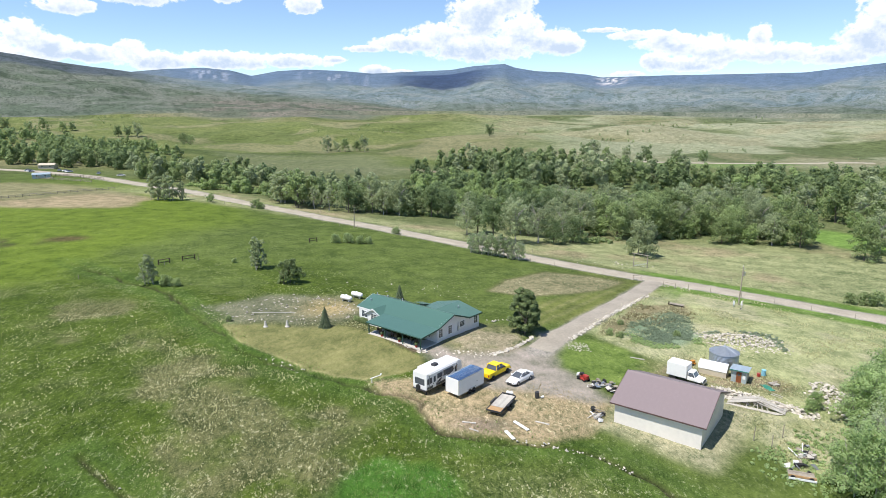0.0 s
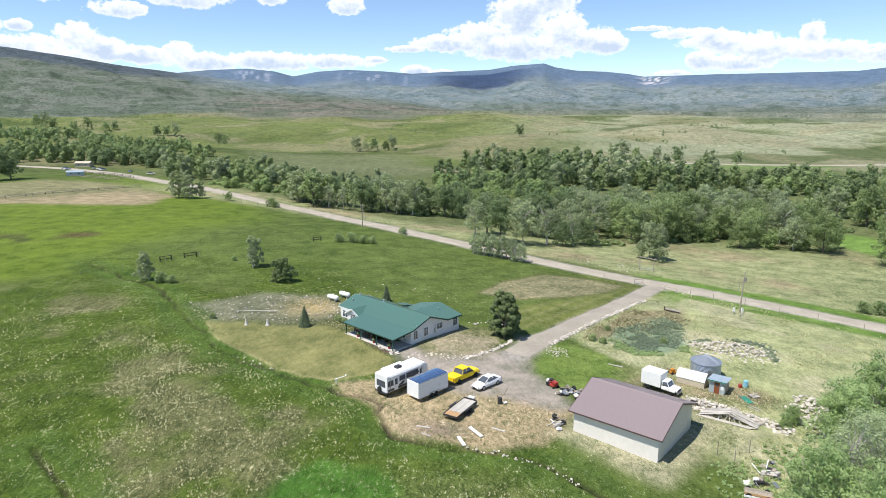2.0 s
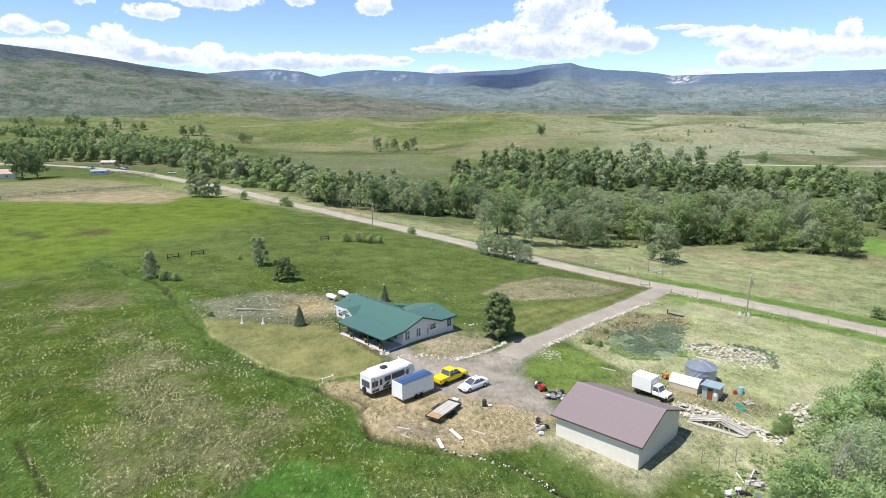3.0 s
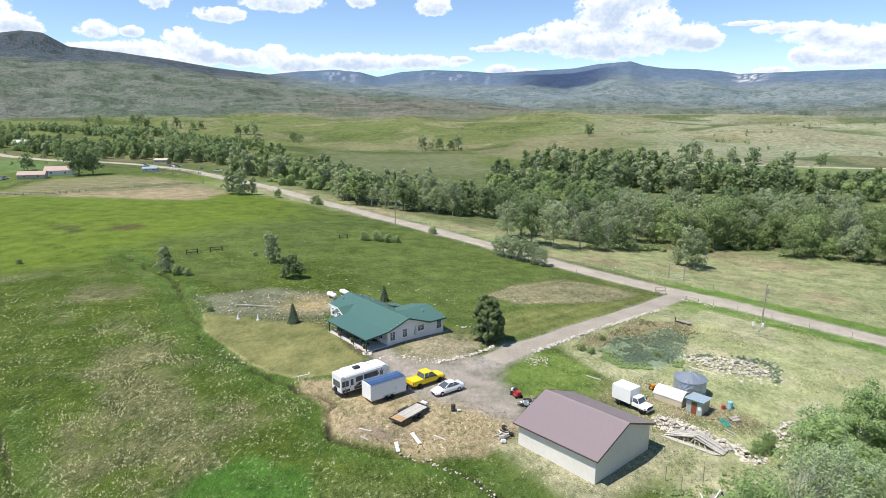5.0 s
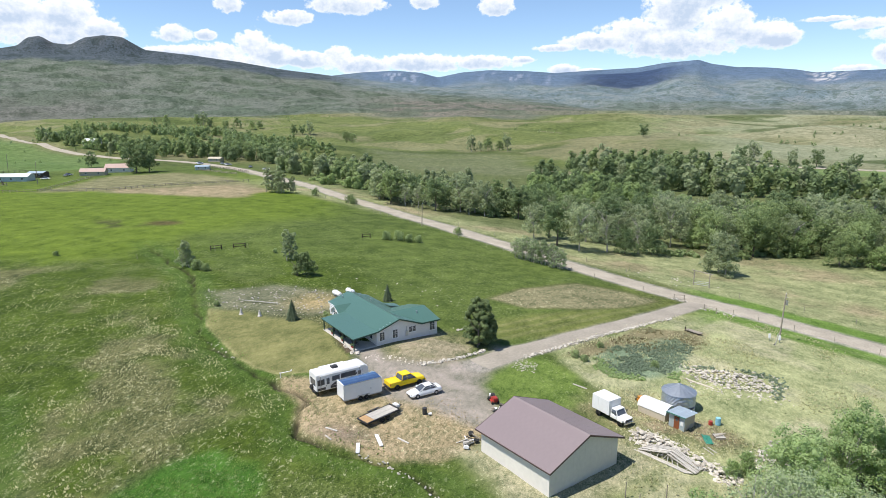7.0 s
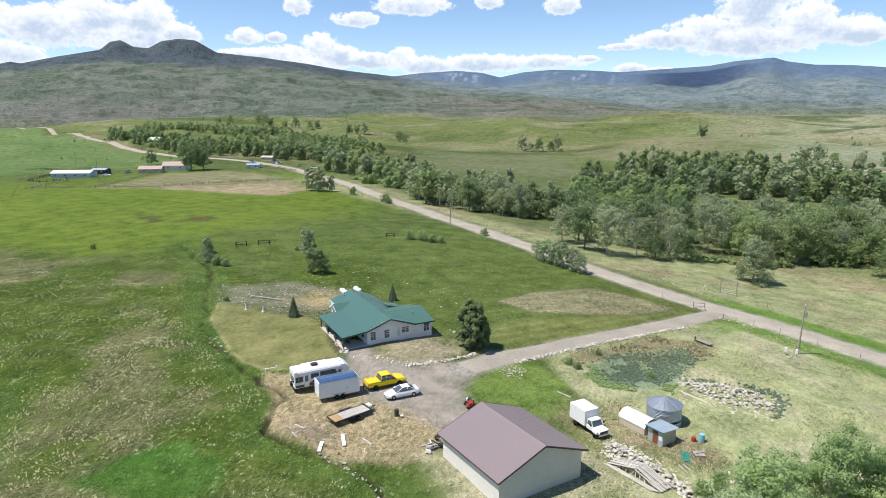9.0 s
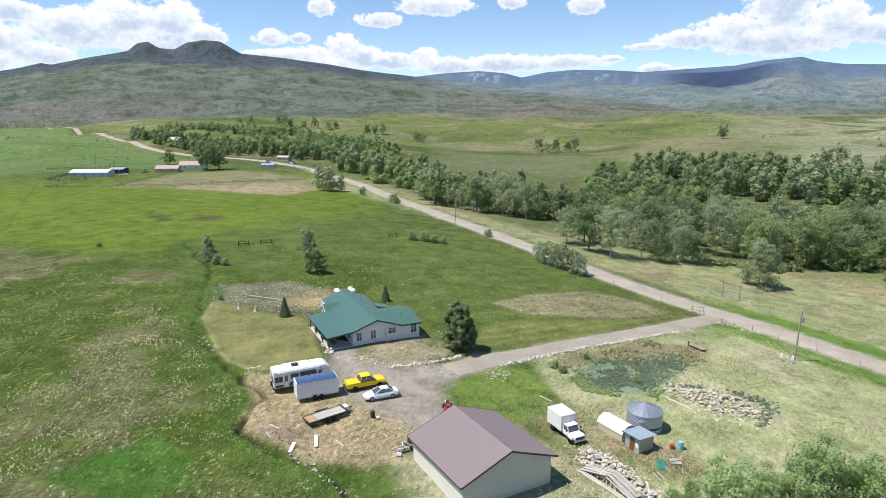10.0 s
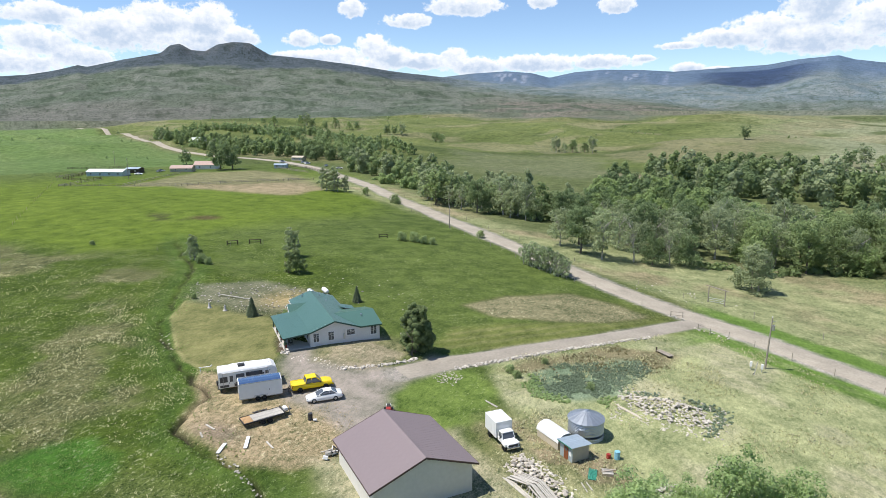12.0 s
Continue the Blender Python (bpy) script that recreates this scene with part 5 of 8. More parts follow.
def coupe():
    x0, y0 = 11.0, 83.1
    t = thing("sedan", axes((x0, y0), 226, gz(x0, y0) + 0.02), "white two-door sedan parked on the gravel yard", "car")
    bm = bmesh.new()
    loft(bm, [ring(-2.35, 0.78, 0.45, 0.85, 0.7), ring(-2.2, 0.86, 0.3, 0.95, 0.76), ring(-1.4, 0.89, 0.22, 0.97, 0.8), ring(0.6, 0.89, 0.2, 0.93, 0.82), ring(1.6, 0.88, 0.22, 0.84, 0.76), ring(2.2, 0.82, 0.28, 0.72, 0.66), ring(2.38, 0.7, 0.35, 0.6, 0.58)])
    part("body", bm, "car_white", t, smooth_shade=True)
    bm = bmesh.new()
    loft(bm, [ring(-1.75, 0.74, 0.9, 0.94, 0.72, 0.02), ring(-0.95, 0.76, 0.9, 1.34, 0.56), ring(0.05, 0.78, 0.88, 1.37, 0.57), ring(1.05, 0.78, 0.86, 0.9, 0.74, 0.02)])
    part("cabin_glass", bm, "glass", t, "dark cabin windows")
    part("roof", boxed(-1.0, 0.12, -0.57, 0.57, 1.34, 1.4, bevel=0.025), "car_white", t)
    for s in (-1, 1):
        for xa, za, xb, zb in ((-1.7, 0.93, -0.98, 1.35), (-0.6, 0.93, -0.6, 1.35), (1.02, 0.9, 0.1, 1.36)):
            part("pillar", tubed((xa, s * 0.75, za), (xb, s * 0.58, zb), 0.045, seg=6), "car_white", t)
        part("mirror", boxed(0.6, 0.75, s * 0.93 - 0.09, s * 0.93 + 0.09, 0.92, 1.04, bevel=0.02), "car_white", t)
        part("headlight", boxed(2.2, 2.34, s * 0.56 - 0.15, s * 0.56 + 0.15, 0.52, 0.64), "rim", t)
        part("tail_lamp", boxed(-2.37, -2.28, s * 0.58 - 0.16, s * 0.58 + 0.16, 0.65, 0.8), "red_lamp", t)
    part("grille", boxed(2.3, 2.4, -0.4, 0.4, 0.36, 0.5), "dark", t)
    for x in (-1.4, 1.42):
        for s in (-1, 1):
            wheel(t, x, s * 0.8, 0.32, 0.32, 0.22, s)


def camper():
    x0, y0 = -0.7, 81.3
    t = thing("camper_trailer", axes((x0, y0), 50.5, gz(x0, y0)), "white travel trailer with dark side graphics parked on dry grass", "trailer")
    w = 1.22
    bm = bmesh.new()
    loft(bm, [ring(-3.85, w, 0.75, 3.0, w, 0.12), ring(-3.75, w, 0.62, 3.1, w, 0.14), ring(3.2, w, 0.62, 3.1, w, 0.14), ring(3.75, w, 0.75, 2.75, w, 0.14), ring(3.9, w - 0.05, 1.0, 2.2, w - 0.05, 0.12)])
    body = part("body", bm, "rv_white", t)
    # side facing the yard is -y
    part("graphic_band", boxed(-3.7, 3.3, -w - 0.012, -w, 0.78, 1.12), "rv_dark", t, "dark lower band")
    for x0_, x1_, z0_, z1_ in ((-1.9, 0.6, 1.16, 1.62), (0.2, 2.6, 1.45, 1.95), (1.6, 3.5, 1.9, 2.4)):
        bm = bmesh.new()
        loft(bm, [[(x0_ + d0, y, z0_), (x0_ + d1, y, z1_), (x0_ + d1 + 0.5, y, z1_), (x0_ + d0 + 0.9, y, z0_)] for d0, d1, y in ((0, 0.9, -w), (0, 0.9, -w - 0.011))])
        part("graphic_swoosh", bm, "rv_dark", t, "dark grey swoosh")
    part("graphic_band", boxed(-3.7, -2.7, -w - 0.012, -w, 1.5, 2.3), "rv_dark", t)
    part("graphic_band", boxed(-0.3, 1.9, -w - 0.012, -w, 1.7, 2.5), "rv_dark", t)
    part("awning", tubed((-3.4, -w - 0.1, 2.85), (2.6, -w - 0.1, 2.85), 0.07, seg=8), "rv_white", t, "rolled white awning")
    for x in (-3.3, 2.5):
        part("awning_arm", boxed(x, x + 0.05, -w - 0.1, -w, 0.9, 2.85), "rim", t)
    for xa in (-2.55, 2.15):
        d = part("door", boxed(xa, xa + 0.68, -w - 0.03, -w, 0.72, 2.55, bevel=0.01), "trim", t)
        part("pane", boxed(xa + 0.12, xa + 0.56, -w - 0.04, -w - 0.03, 1.5, 2.35), "glass", d)
        part("handle", boxed(xa + 0.05, xa + 0.1, -w - 0.06, -w - 0.03, 1.25, 1.45), "dark", d)
    for xa, xb, za, zb in ((-1.6, -0.5, 1.75, 2.45), (0.2, 1.4, 1.85, 2.45)):
        part("side_window", boxed(xa, xb, -w - 0.02, -w, za, zb, bevel=0.01), "glass", t)
    part("rear_window", boxed(-3.87, -3.84, -0.85, 0.85, 1.35, 2.25), "glass", t, "large dark end window")
    part("rear_bumper", boxed(-4.0, -3.82, -1.1, 1.1, 0.55, 0.68), "dark", t)
    part("spare_wheel", tubed((-3.85, 0.2, 1.0), (-4.08, 0.2, 1.0), 0.33, seg=16), "tyre", t)
    part("air_conditioner", boxed(-1.2, -0.3, -0.35, 0.35, 3.1, 3.4, bevel=0.08), "dark", t, "black roof air conditioner")
    for x, y in ((1.2, 0.3), (2.6, -0.3), (-2.6, 0.4)):
        part("roof_vent", boxed(x, x + 0.4, y, y + 0.4, 3.1, 3.19, bevel=0.03), "trim", t)
    part("slide_out", boxed(-2.2, 1.4, w, w + 0.7, 0.95, 2.85, bevel=0.03), "rv_white", t)
    for x in (0.1, 1.0):
        for s in (-1, 1):
            wheel(t, x, s * 1.05, 0.34, 0.34, 0.22, s)
    part("tongue", boxed(3.8, 5.0, -0.08, 0.08, 0.5, 0.62), "dark", t)
    part("propane_bottles", tubed((4.3, 0, 0.62), (4.3, 0, 1.15), 0.18, seg=10), "white", t)
    for s in (-1, 1):
        part("stabiliser", boxed(-3.6, -3.5, s * 0.9 - 0.04, s * 0.9 + 0.04, 0, 0.7), "dark", t)


def cargo_trailer():
    x0, y0 = 3.05, 79.7
    t = thing("cargo_trailer", axes((x0, y0), 48.5, gz(x0, y0)), "white enclosed cargo trailer with a shiny metal roof", "trailer")
    w, L = 1.2, 2.75
    bm = bmesh.new()
    loft(bm, [ring(-L, w, 0.5, 2.62, w, 0.06), ring(2.6, w, 0.5, 2.62, w, 0.06), ring(2.78, w - 0.1, 0.5, 2.54, w - 0.1, 0.06)])
    part("body", bm, "white", t)
    bm = bmesh.new()
    prof = [(-w + 0.06, 2.625), (-w * 0.6, 2.7), (0, 2.73), (w * 0.6, 2.7), (w - 0.06, 2.625), (0, 2.6)]
    loft(bm, [[(x, y, z) for y, z in prof] for x in (-L + 0.06, 2.6)])
    part("roof_skin", bm, "blue_top", t, "bright aluminium roof skin")
    for s in (-1, 1):
        part("edge_trim", boxed(-L, 2.6, s * w - 0.02, s * w + 0.02, 2.55, 2.64), "galv", t)
        part("bottom_trim", boxed(-L, 2.6, s * w - 0.015, s * w + 0.015, 0.46, 0.56), "galv", t)
        for x in (-0.45, 0.4):
            wheel(t, x, s * (w - 0.06), 0.34, 0.34, 0.2, s)
        part("fender", boxed(-0.9, 0.85, s * (w + 0.03) - 0.03, s * (w + 0.03) + 0.03, 0.68, 0.8, bevel=0.02), "galv", t)
    d = part("side_door", boxed(0.95, 1.75, -w - 0.02, -w, 0.65, 2.35, bevel=0.008), "white", t)
    part("door_handle", boxed(1.05, 1.1, -w - 0.06, -w - 0.02, 1.3, 1.5), "dark", d)
    for y in (-w + 0.04, w - 0.04):
        part("rear_frame", boxed(-L - 0.03, -L, y - 0.04, y + 0.04, 0.48, 2.62), "galv", t)
    for i in range(4):
        x = -2.1 + i * 1.15
        part("panel_seam", boxed(x, x + 0.025, -w - 0.006, -w, 0.56, 2.55), "trim", t)
    part("tongue", boxed(2.7, 4.1, -0.06, 0.06, 0.42, 0.54), "dark", t)
    part("jack", tubed((3.7, 0, 0.0), (3.7, 0, 0.8), 0.04, seg=8), "dark", t)


def flatbed():
    x0, y0 = 7.7, 75.2
    t = thing("flatbed_trailer", axes((x0, y0), 62, gz(x0, y0)), "low flatbed trailer with weathered plank deck and orange ramp boards", "trailer")
    for i in range(8):
        y = -0.9 + i * 0.226
        part("deck_plank", boxed(-1.5, 2.35, y, y + 0.21, 0.62, 0.67), "pale_wood", t)
        part("ramp_board", boxed(-2.65, -1.53, y, y + 0.21, 0.6, 0.645), "fresh_wood", t, "orange-brown board")
    for s in (-1, 1):
        part("side_rail", boxed(-2.7, 2.45, s * 0.98 - 0.05, s * 0.98 + 0.05, 0.5, 0.68), "dark", t)
        part("fender", boxed(-1.0, 0.9, s * 1.16 - 0.13, s * 1.16 + 0.13, 0.72, 0.78, bevel=0.02), "dark", t)
        for x in (-0.5, 0.4):
            wheel(t, x, s * 1.16, 0.34, 0.34, 0.2, s)
    part("rear_sill", boxed(-2.75, -2.66, -1.0, 1.0, 0.46, 0.66), "dark", t)
    part("head_board", boxed(2.36, 2.44, -0.95, 0.95, 0.6, 0.85), "dark", t)
    for s in (-1, 1):
        part("tongue_bar", tubed((2.4, s * 0.6, 0.55), (3.7, 0, 0.5), 0.05, seg=6), "dark", t)
    part("jack", tubed((3.4, 0, 0.0), (3.4, 0, 0.9), 0.05, seg=8), "galv", t)
    part("tool_box", boxed(2.55, 3.0, -0.45, 0.45, 0.6, 0.95, bevel=0.02), "white", t, "pale tongue box")


def box_truck():
    x0, y0 = 35.0, 85.7
    t = thing("box_truck", axes((x0, y0), -41, gz(x0, y0)), "old white farm truck with a tall white cargo box", "truck")
    part("cargo_box", boxed(-1.6, 1.3, -1.08, 1.08, 0.78, 2.75, bevel=0.05), "white", t)
    for y in (-1.09, 1.09):
        for i in range(4):
            part("box_rib", boxed(-1.3 + i * 0.75, -1.27 + i * 0.75, y - 0.012, y + 0.012, 0.8, 2.7), "trim", t)
    part("frame_rail", boxed(-1.8, 3.3, -0.4, 0.4, 0.5, 0.72), "dark", t)
    bm = bmesh.new()
    loft(bm, [ring(1.38, 0.86, 0.55, 1.12, 0.86, 0.08), ring(2.35, 0.86, 0.55, 1.15, 0.84, 0.1), ring(3.35, 0.8, 0.55, 1.08, 0.7, 0.14), ring(3.6, 0.74, 0.6, 1.0, 0.66, 0.1)])
    part("body", bm, "white", t)
    bm = bmesh.new()
    loft(bm, [ring(1.42, 0.8, 1.1, 1.72, 0.7, 0.06), ring(2.1, 0.8, 1.1, 1.74, 0.7, 0.06), ring(2.5, 0.8, 1.08, 1.14, 0.76, 0.02)])
    part("cab_glass", bm, "glass", t)
    part("cab_roof", boxed(1.38, 2.2, -0.76, 0.76, 1.7, 1.83, bevel=0.05), "white", t)
    for s in (-1, 1):
        for xa, xb in ((1.45, 1.45), (2.46, 2.12)):
            part("pillar", tubed((xa, s * 0.8, 1.1), (xb, s * 0.71, 1.74), 0.05, seg=6), "white", t)
        part("front_fender", boxed(2.5, 3.4, s * 0.86 - 0.12, s * 0.86 + 0.12, 0.62, 0.95, bevel=0.08), "white", t)
        part("headlight", tubed((3.4, s * 0.72, 0.82), (3.48, s * 0.72, 0.82), 0.11, seg=10), "rim", t)
        part("mirror", boxed(2.3, 2.36, s * 1.05 - 0.08, s * 1.05 + 0.08, 1.25, 1.55), "dark", t)
        wheel(t, 2.95, s * 0.8, 0.38, 0.38, 0.24, s)
        wheel(t, -0.6, s * 0.85, 0.38, 0.38, 0.3, s)
    part("grille", boxed(3.58, 3.64, -0.6, 0.6, 0.68, 0.92), "dark", t, "dark grille")
    part("bumper", boxed(3.62, 3.74, -0.85, 0.85, 0.45, 0.6, bevel=0.03), "chrome", t)


def lawn_tractor():
    x0, y0 = 20.4, 84.2
    t = thing("lawn_tractor", axes((x0, y0), -60, gz(x0, y0)), "small red lawn tractor parked beside scrap metal", "tractor")
    part("bonnet", boxed(0.1, 0.95, -0.3, 0.3, 0.5, 0.95, bevel=0.08), "red", t)
    part("seat", boxed(-0.6, -0.2, -0.24, 0.24, 0.72, 1.05, bevel=0.06), "dark", t)
    part("deck", boxed(-0.7, 0.8, -0.55, 0.55, 0.28, 0.42, bevel=0.04), "red", t)
    part("steering_wheel", tubed((-0.05, 0, 1.02), (-0.02, 0, 1.05), 0.2, seg=12), "dark", t)
    for s in (-1, 1):
        wheel(t, -0.45, s * 0.48, 0.32, 0.32, 0.24, s)
        wheel(t, 0.7, s * 0.42, 0.22, 0.22, 0.16, s)
    part("grass_bag", boxed(-1.1, -0.7, -0.32, 0.32, 0.4, 0.8, bevel=0.06), "white", t)


for make in (pickup, coupe, camper, cargo_trailer, flatbed, box_truck, lawn_tractor):
    make()

# ---------------------------------------------------------------- grain bin and sheds


def grain_bin():
    x0, y0 = 44.05, 91.5
    t = thing("grain_bin", axes((x0, y0), 0, gz(x0, y0)), "squat round galvanised steel grain bin with a conical roof", "silo")
    R, H = 2.15, 2.3
    n = 32
    for k in range(3):
        bm = bmesh.new()
        rings = []
        for j in range(9):
            z = -0.3 * (k == 0) + H * (k + j / 8) / 3
            rr = R + 0.018 * math.cos(j * math.pi)
            rings.append([(rr * math.cos(2 * math.pi * i / n), rr * math.sin(2 * math.pi * i / n), z) for i in range(n)])
        loft(bm, rings, closed=(k != 1))
        part("wall_ring", bm, "galv", t, smooth_shade=False)
    for i in range(20):
        bm = bmesh.new()
        a0, a1 = 2 * math.pi * i / 20, 2 * math.pi * (i + 0.97) / 20
        p = [(R * 1.05 * math.cos(a0), R * 1.05 * math.sin(a0), H - 0.02), (R * 1.05 * math.cos(a1), R * 1.05 * math.sin(a1), H - 0.02), (0.25 * math.cos(a1), 0.25 * math.sin(a1), H + 0.85), (0.25 * math.cos(a0), 0.25 * math.sin(a0), H + 0.85)]
        loft(bm, [p, [(x, y, z + 0.03) for x, y, z in p]])
        tube(bm, (p[0][0], p[0][1], p[0][2] + 0.03), (p[3][0], p[3][1], p[3][2] + 0.03), 0.03, seg=5)
        part("roof_panel", bm, "galv", t)
    part("cap", tubed((0, 0, H + 0.82), (0, 0, H + 1.0), 0.32, 0.2, seg=14), "galv", t)
    part("door", boxed(-0.35, 0.35, -R - 0.05, -R + 0.05, 0.3, 1.6, bevel=0.02), "galv", t)


def arched_hut():
    t = thing("arched_hut", axes((41.15, 88.3), -34, gz(41, 88)), "low tan hut with a white barrel-shaped metal roof", "shed")
    L, w = 1.95, 1.15
    part("wall", boxed(-L, L, -w, w, -0.3, 0.95), "tan", t)
    n = 10
    prof = [(w * 1.06 * math.cos(math.pi * i / n), 0.9 + 0.95 * math.sin(math.pi * i / n)) for i in range(n + 1)]
    for k in range(5):
        bm = bmesh.new()
        xa, xb = -L - 0.1 + k * (2 * L + 0.2) / 5, -L - 0.1 + (k + 1) * (2 * L + 0.2) / 5 - 0.015
        inner = [(y * 0.96, z - 0.03) for y, z in prof[::-1]]
        loft(bm, [[(x, y, z) for y, z in prof + inner] for x in (xa, xb)])
        part("roof_sheet", bm, "white", t)
    for x in (-L, L - 0.02):
        bm = bmesh.new()
        loft(bm, [[(xx, y * 0.95, z - 0.04) for y, z in prof] for xx in (x, x + 0.02)])
        part("end_wall", bm, "galv_flat", t, "grey arched end wall")


def tool_shed():
    t = thing("tool_shed", axes((44.1, 86.05), -34, gz(44, 86) - 0.05), "small grey shed with a blue-grey lean-to roof and brown door", "shed")
    bm = bmesh.new()
    loft(bm, [[(x, -1.15, -0.2), (x, 1.25, -0.2), (x, 1.25, 1.75), (x, -1.15, 1.95)] for x in (-1.05, 1.05)])
    part("wall", bm, "tan", t)
    part("front_wall", boxed(-1.05, 1.05, -1.17, -1.15, -0.2, 1.95), "galv_flat", t, "grey board front")
    slope(t, (-1.3, -1.5, 2.02), (1.3, -1.5, 2.02), (0, 3.05, -0.25), "galv_flat", 4)
    d = part("door", boxed(-0.35, 0.35, -1.21, -1.17, -0.1, 1.7, bevel=0.01), "brown_door", t, "red-brown plank door")
    part("pane", boxed(-0.15, 0.15, -1.225, -1.21, 1.1, 1.45), "glass", d)
    part("window", boxed(0.5, 0.9, -1.2, -1.17, 0.7, 1.3), "trim", t)
    part("fascia", boxed(-1.3, 1.3, -1.53, -1.5, 1.93, 2.04), "teal", t, "green edge board")


grain_bin()
arched_hut()
tool_shed()

# ---------------------------------------------------------------- stones, rubble, scrap


def stone_meshes(n, seed):
    out = []
    rng = random.Random(seed)
    for _ in range(n):
        bm = bmesh.new()
        bmesh.ops.create_icosphere(bm, subdivisions=1, radius=0.5)
        for v in bm.verts:
            v.co *= rng.uniform(0.6, 1.2)
            v.co.z *= 0.66
            v.co.x *= 1.2
        me = bpy.data.meshes.new("stone")
        bm.to_mesh(me)
        bm.free()
        me.materials.append(M["stone"])
        out.append(me)
    return out


STONES = stone_meshes(7, 3)


def stone_heap(name, spots, label, category, rng):
    """spots: x, y, lift, size."""
    x0, y0 = spots[0][0], spots[0][1]
    t = thing(name, pose(x0, y0, gz(x0, y0)), label, category)
    for x, y, dz, s in spots:
        m = pose(x - x0, y - y0, gz(x, y) - gz(x0, y0) + dz, rng.uniform(-25, 25), rng.uniform(-25, 25), rng.uniform(0, 360)) @ Matrix.Diagonal((s, s * rng.uniform(0.75, 1.15), s * rng.uniform(0.7, 1.1), 1))
        part("stone", rng.choice(STONES), None, t, matrix=m)
    return t


def stone_row(line, step, size, label, seed, width=0.5):
    rng = random.Random(seed)
    spots = []
    for p in resample(line, step):
        if rng.random() < 0.1:
            continue
        spots.append((p.x + rng.uniform(-width, width), p.y + rng.uniform(-width, width), rng.uniform(0.0, 0.15), size * rng.uniform(0.6, 1.45)))
    return stone_heap("stone_edging", spots, label, "rocks", rng)


def stone_pile(poly, count, size, peak, label, seed):
    rng = random.Random(seed)
    xs, ys = [p[0] for p in poly], [p[1] for p in poly]
    spots = []
    while len(spots) < count:
        x, y = rng.uniform(min(xs), max(xs)), rng.uniform(min(ys), max(ys))
        d = float(polygon_distance(np.array(x), np.array(y), poly))
        if d < 0.2 + rng.uniform(-0.4, 0.6):
            spots.append((x, y, min(peak, max(0, -d) * 0.5) * rng.uniform(0.4, 1.0) + 0.05, size * rng.uniform(0.5, 1.6)))
    return stone_heap("rubble_heap", spots, label, "rocks", rng)


stone_row([(21.9, 100.6), (24.2, 104.0), (27.4, 108.6), (30.9, 113.4), (35.2, 119.0), (40, 125.2), (45.2, 132)], 0.13, 0.40, "row of pale stones along the gravel drive", 21, 0.38)
stone_row([(7.6, 91.6), (9.6, 93.2), (12.0, 95.6), (14.0, 98.3), (15.2, 100.6)], 0.075, 0.40, "low curved border of pale rounded stones", 22, 0.4)
stone_row([(-4.2, 92.8), (-3.0, 91.9), (-5.4, 94.2)], 0.3, 0.5, "pale stones at the porch corner", 23, 0.7)
stone_row([(9, 66.4), (11, 65.9), (14.2, 65), (17.8, 63), (20.4, 60.6)], 0.3, 0.26, "scattered stones along the ditch bank", 24, 0.55)
stone_row([(-27.5, 89.4), (-24.5, 87.6), (-22.2, 86.2), (-20.6, 84.8)], 0.45, 0.28, "stones tumbled into the irrigation ditch", 26, 0.6)
stone_row([(8.5, 107.5), (11, 109.5), (13.5, 109.2)], 0.4, 0.45, "scattered pale stones behind the house", 25, 0.7)
stone_pile([(45.2, 104.3), (50.4, 106.4), (56.2, 105.8), (57.9, 101.3), (52.9, 99.4), (47.8, 101.8)], 295, 0.36, 0.5, "heap of pale broken rubble in the field", 31)
stone_pile([(37.9, 81), (38.6, 83.4), (40.6, 82.3), (44.5, 79.6), (49.5, 75.5), (48.5, 73.8), (44, 77.4), (40, 79.2)], 295, 0.40, 0.8, "long heap of pale quarried rubble beside the workshop", 32)
stone_pile([(52, 82), (55.3, 86.1), (57.5, 84.4), (55.5, 78), (53, 73), (51.2, 73.6)], 240, 0.36, 0.5, "pale rubble heap at the field edge", 33)


def stone_scatter(name, poly, count, size, label, seed):
    """Small loose stones, too many to count, in one mesh."""
    rng = random.Random(seed)
    xs, ys = [p[0] for p in poly], [p[1] for p in poly]
    verts, faces = [], []
    src = STONES[0]
    co = [v.co.copy() for v in src.vertices]
    fa = [tuple(p.vertices) for p in src.polygons]
    k = 0
    while k < count:
        x, y = rng.uniform(min(xs), max(xs)), rng.uniform(min(ys), max(ys))
        if float(polygon_distance(np.array(x), np.array(y), poly)) > rng.uniform(-1, 1.5):
            continue
        s = size * rng.uniform(0.4, 1.7)
        q = Euler((rng.uniform(-0.4, 0.4), rng.uniform(-0.4, 0.4), rng.uniform(0, 6.28)))
        i0 = len(verts)
        verts.extend([q.to_matrix() @ (c * s) + Vector((x, y, gz(x, y) + s * 0.1)) for c in co])
        faces.extend([tuple(i0 + i for i in f) for f in fa])
        k += 1
    return tagged(new(name, mesh_from(name, verts, faces, "stone")), label, "stones", kind="stuff")


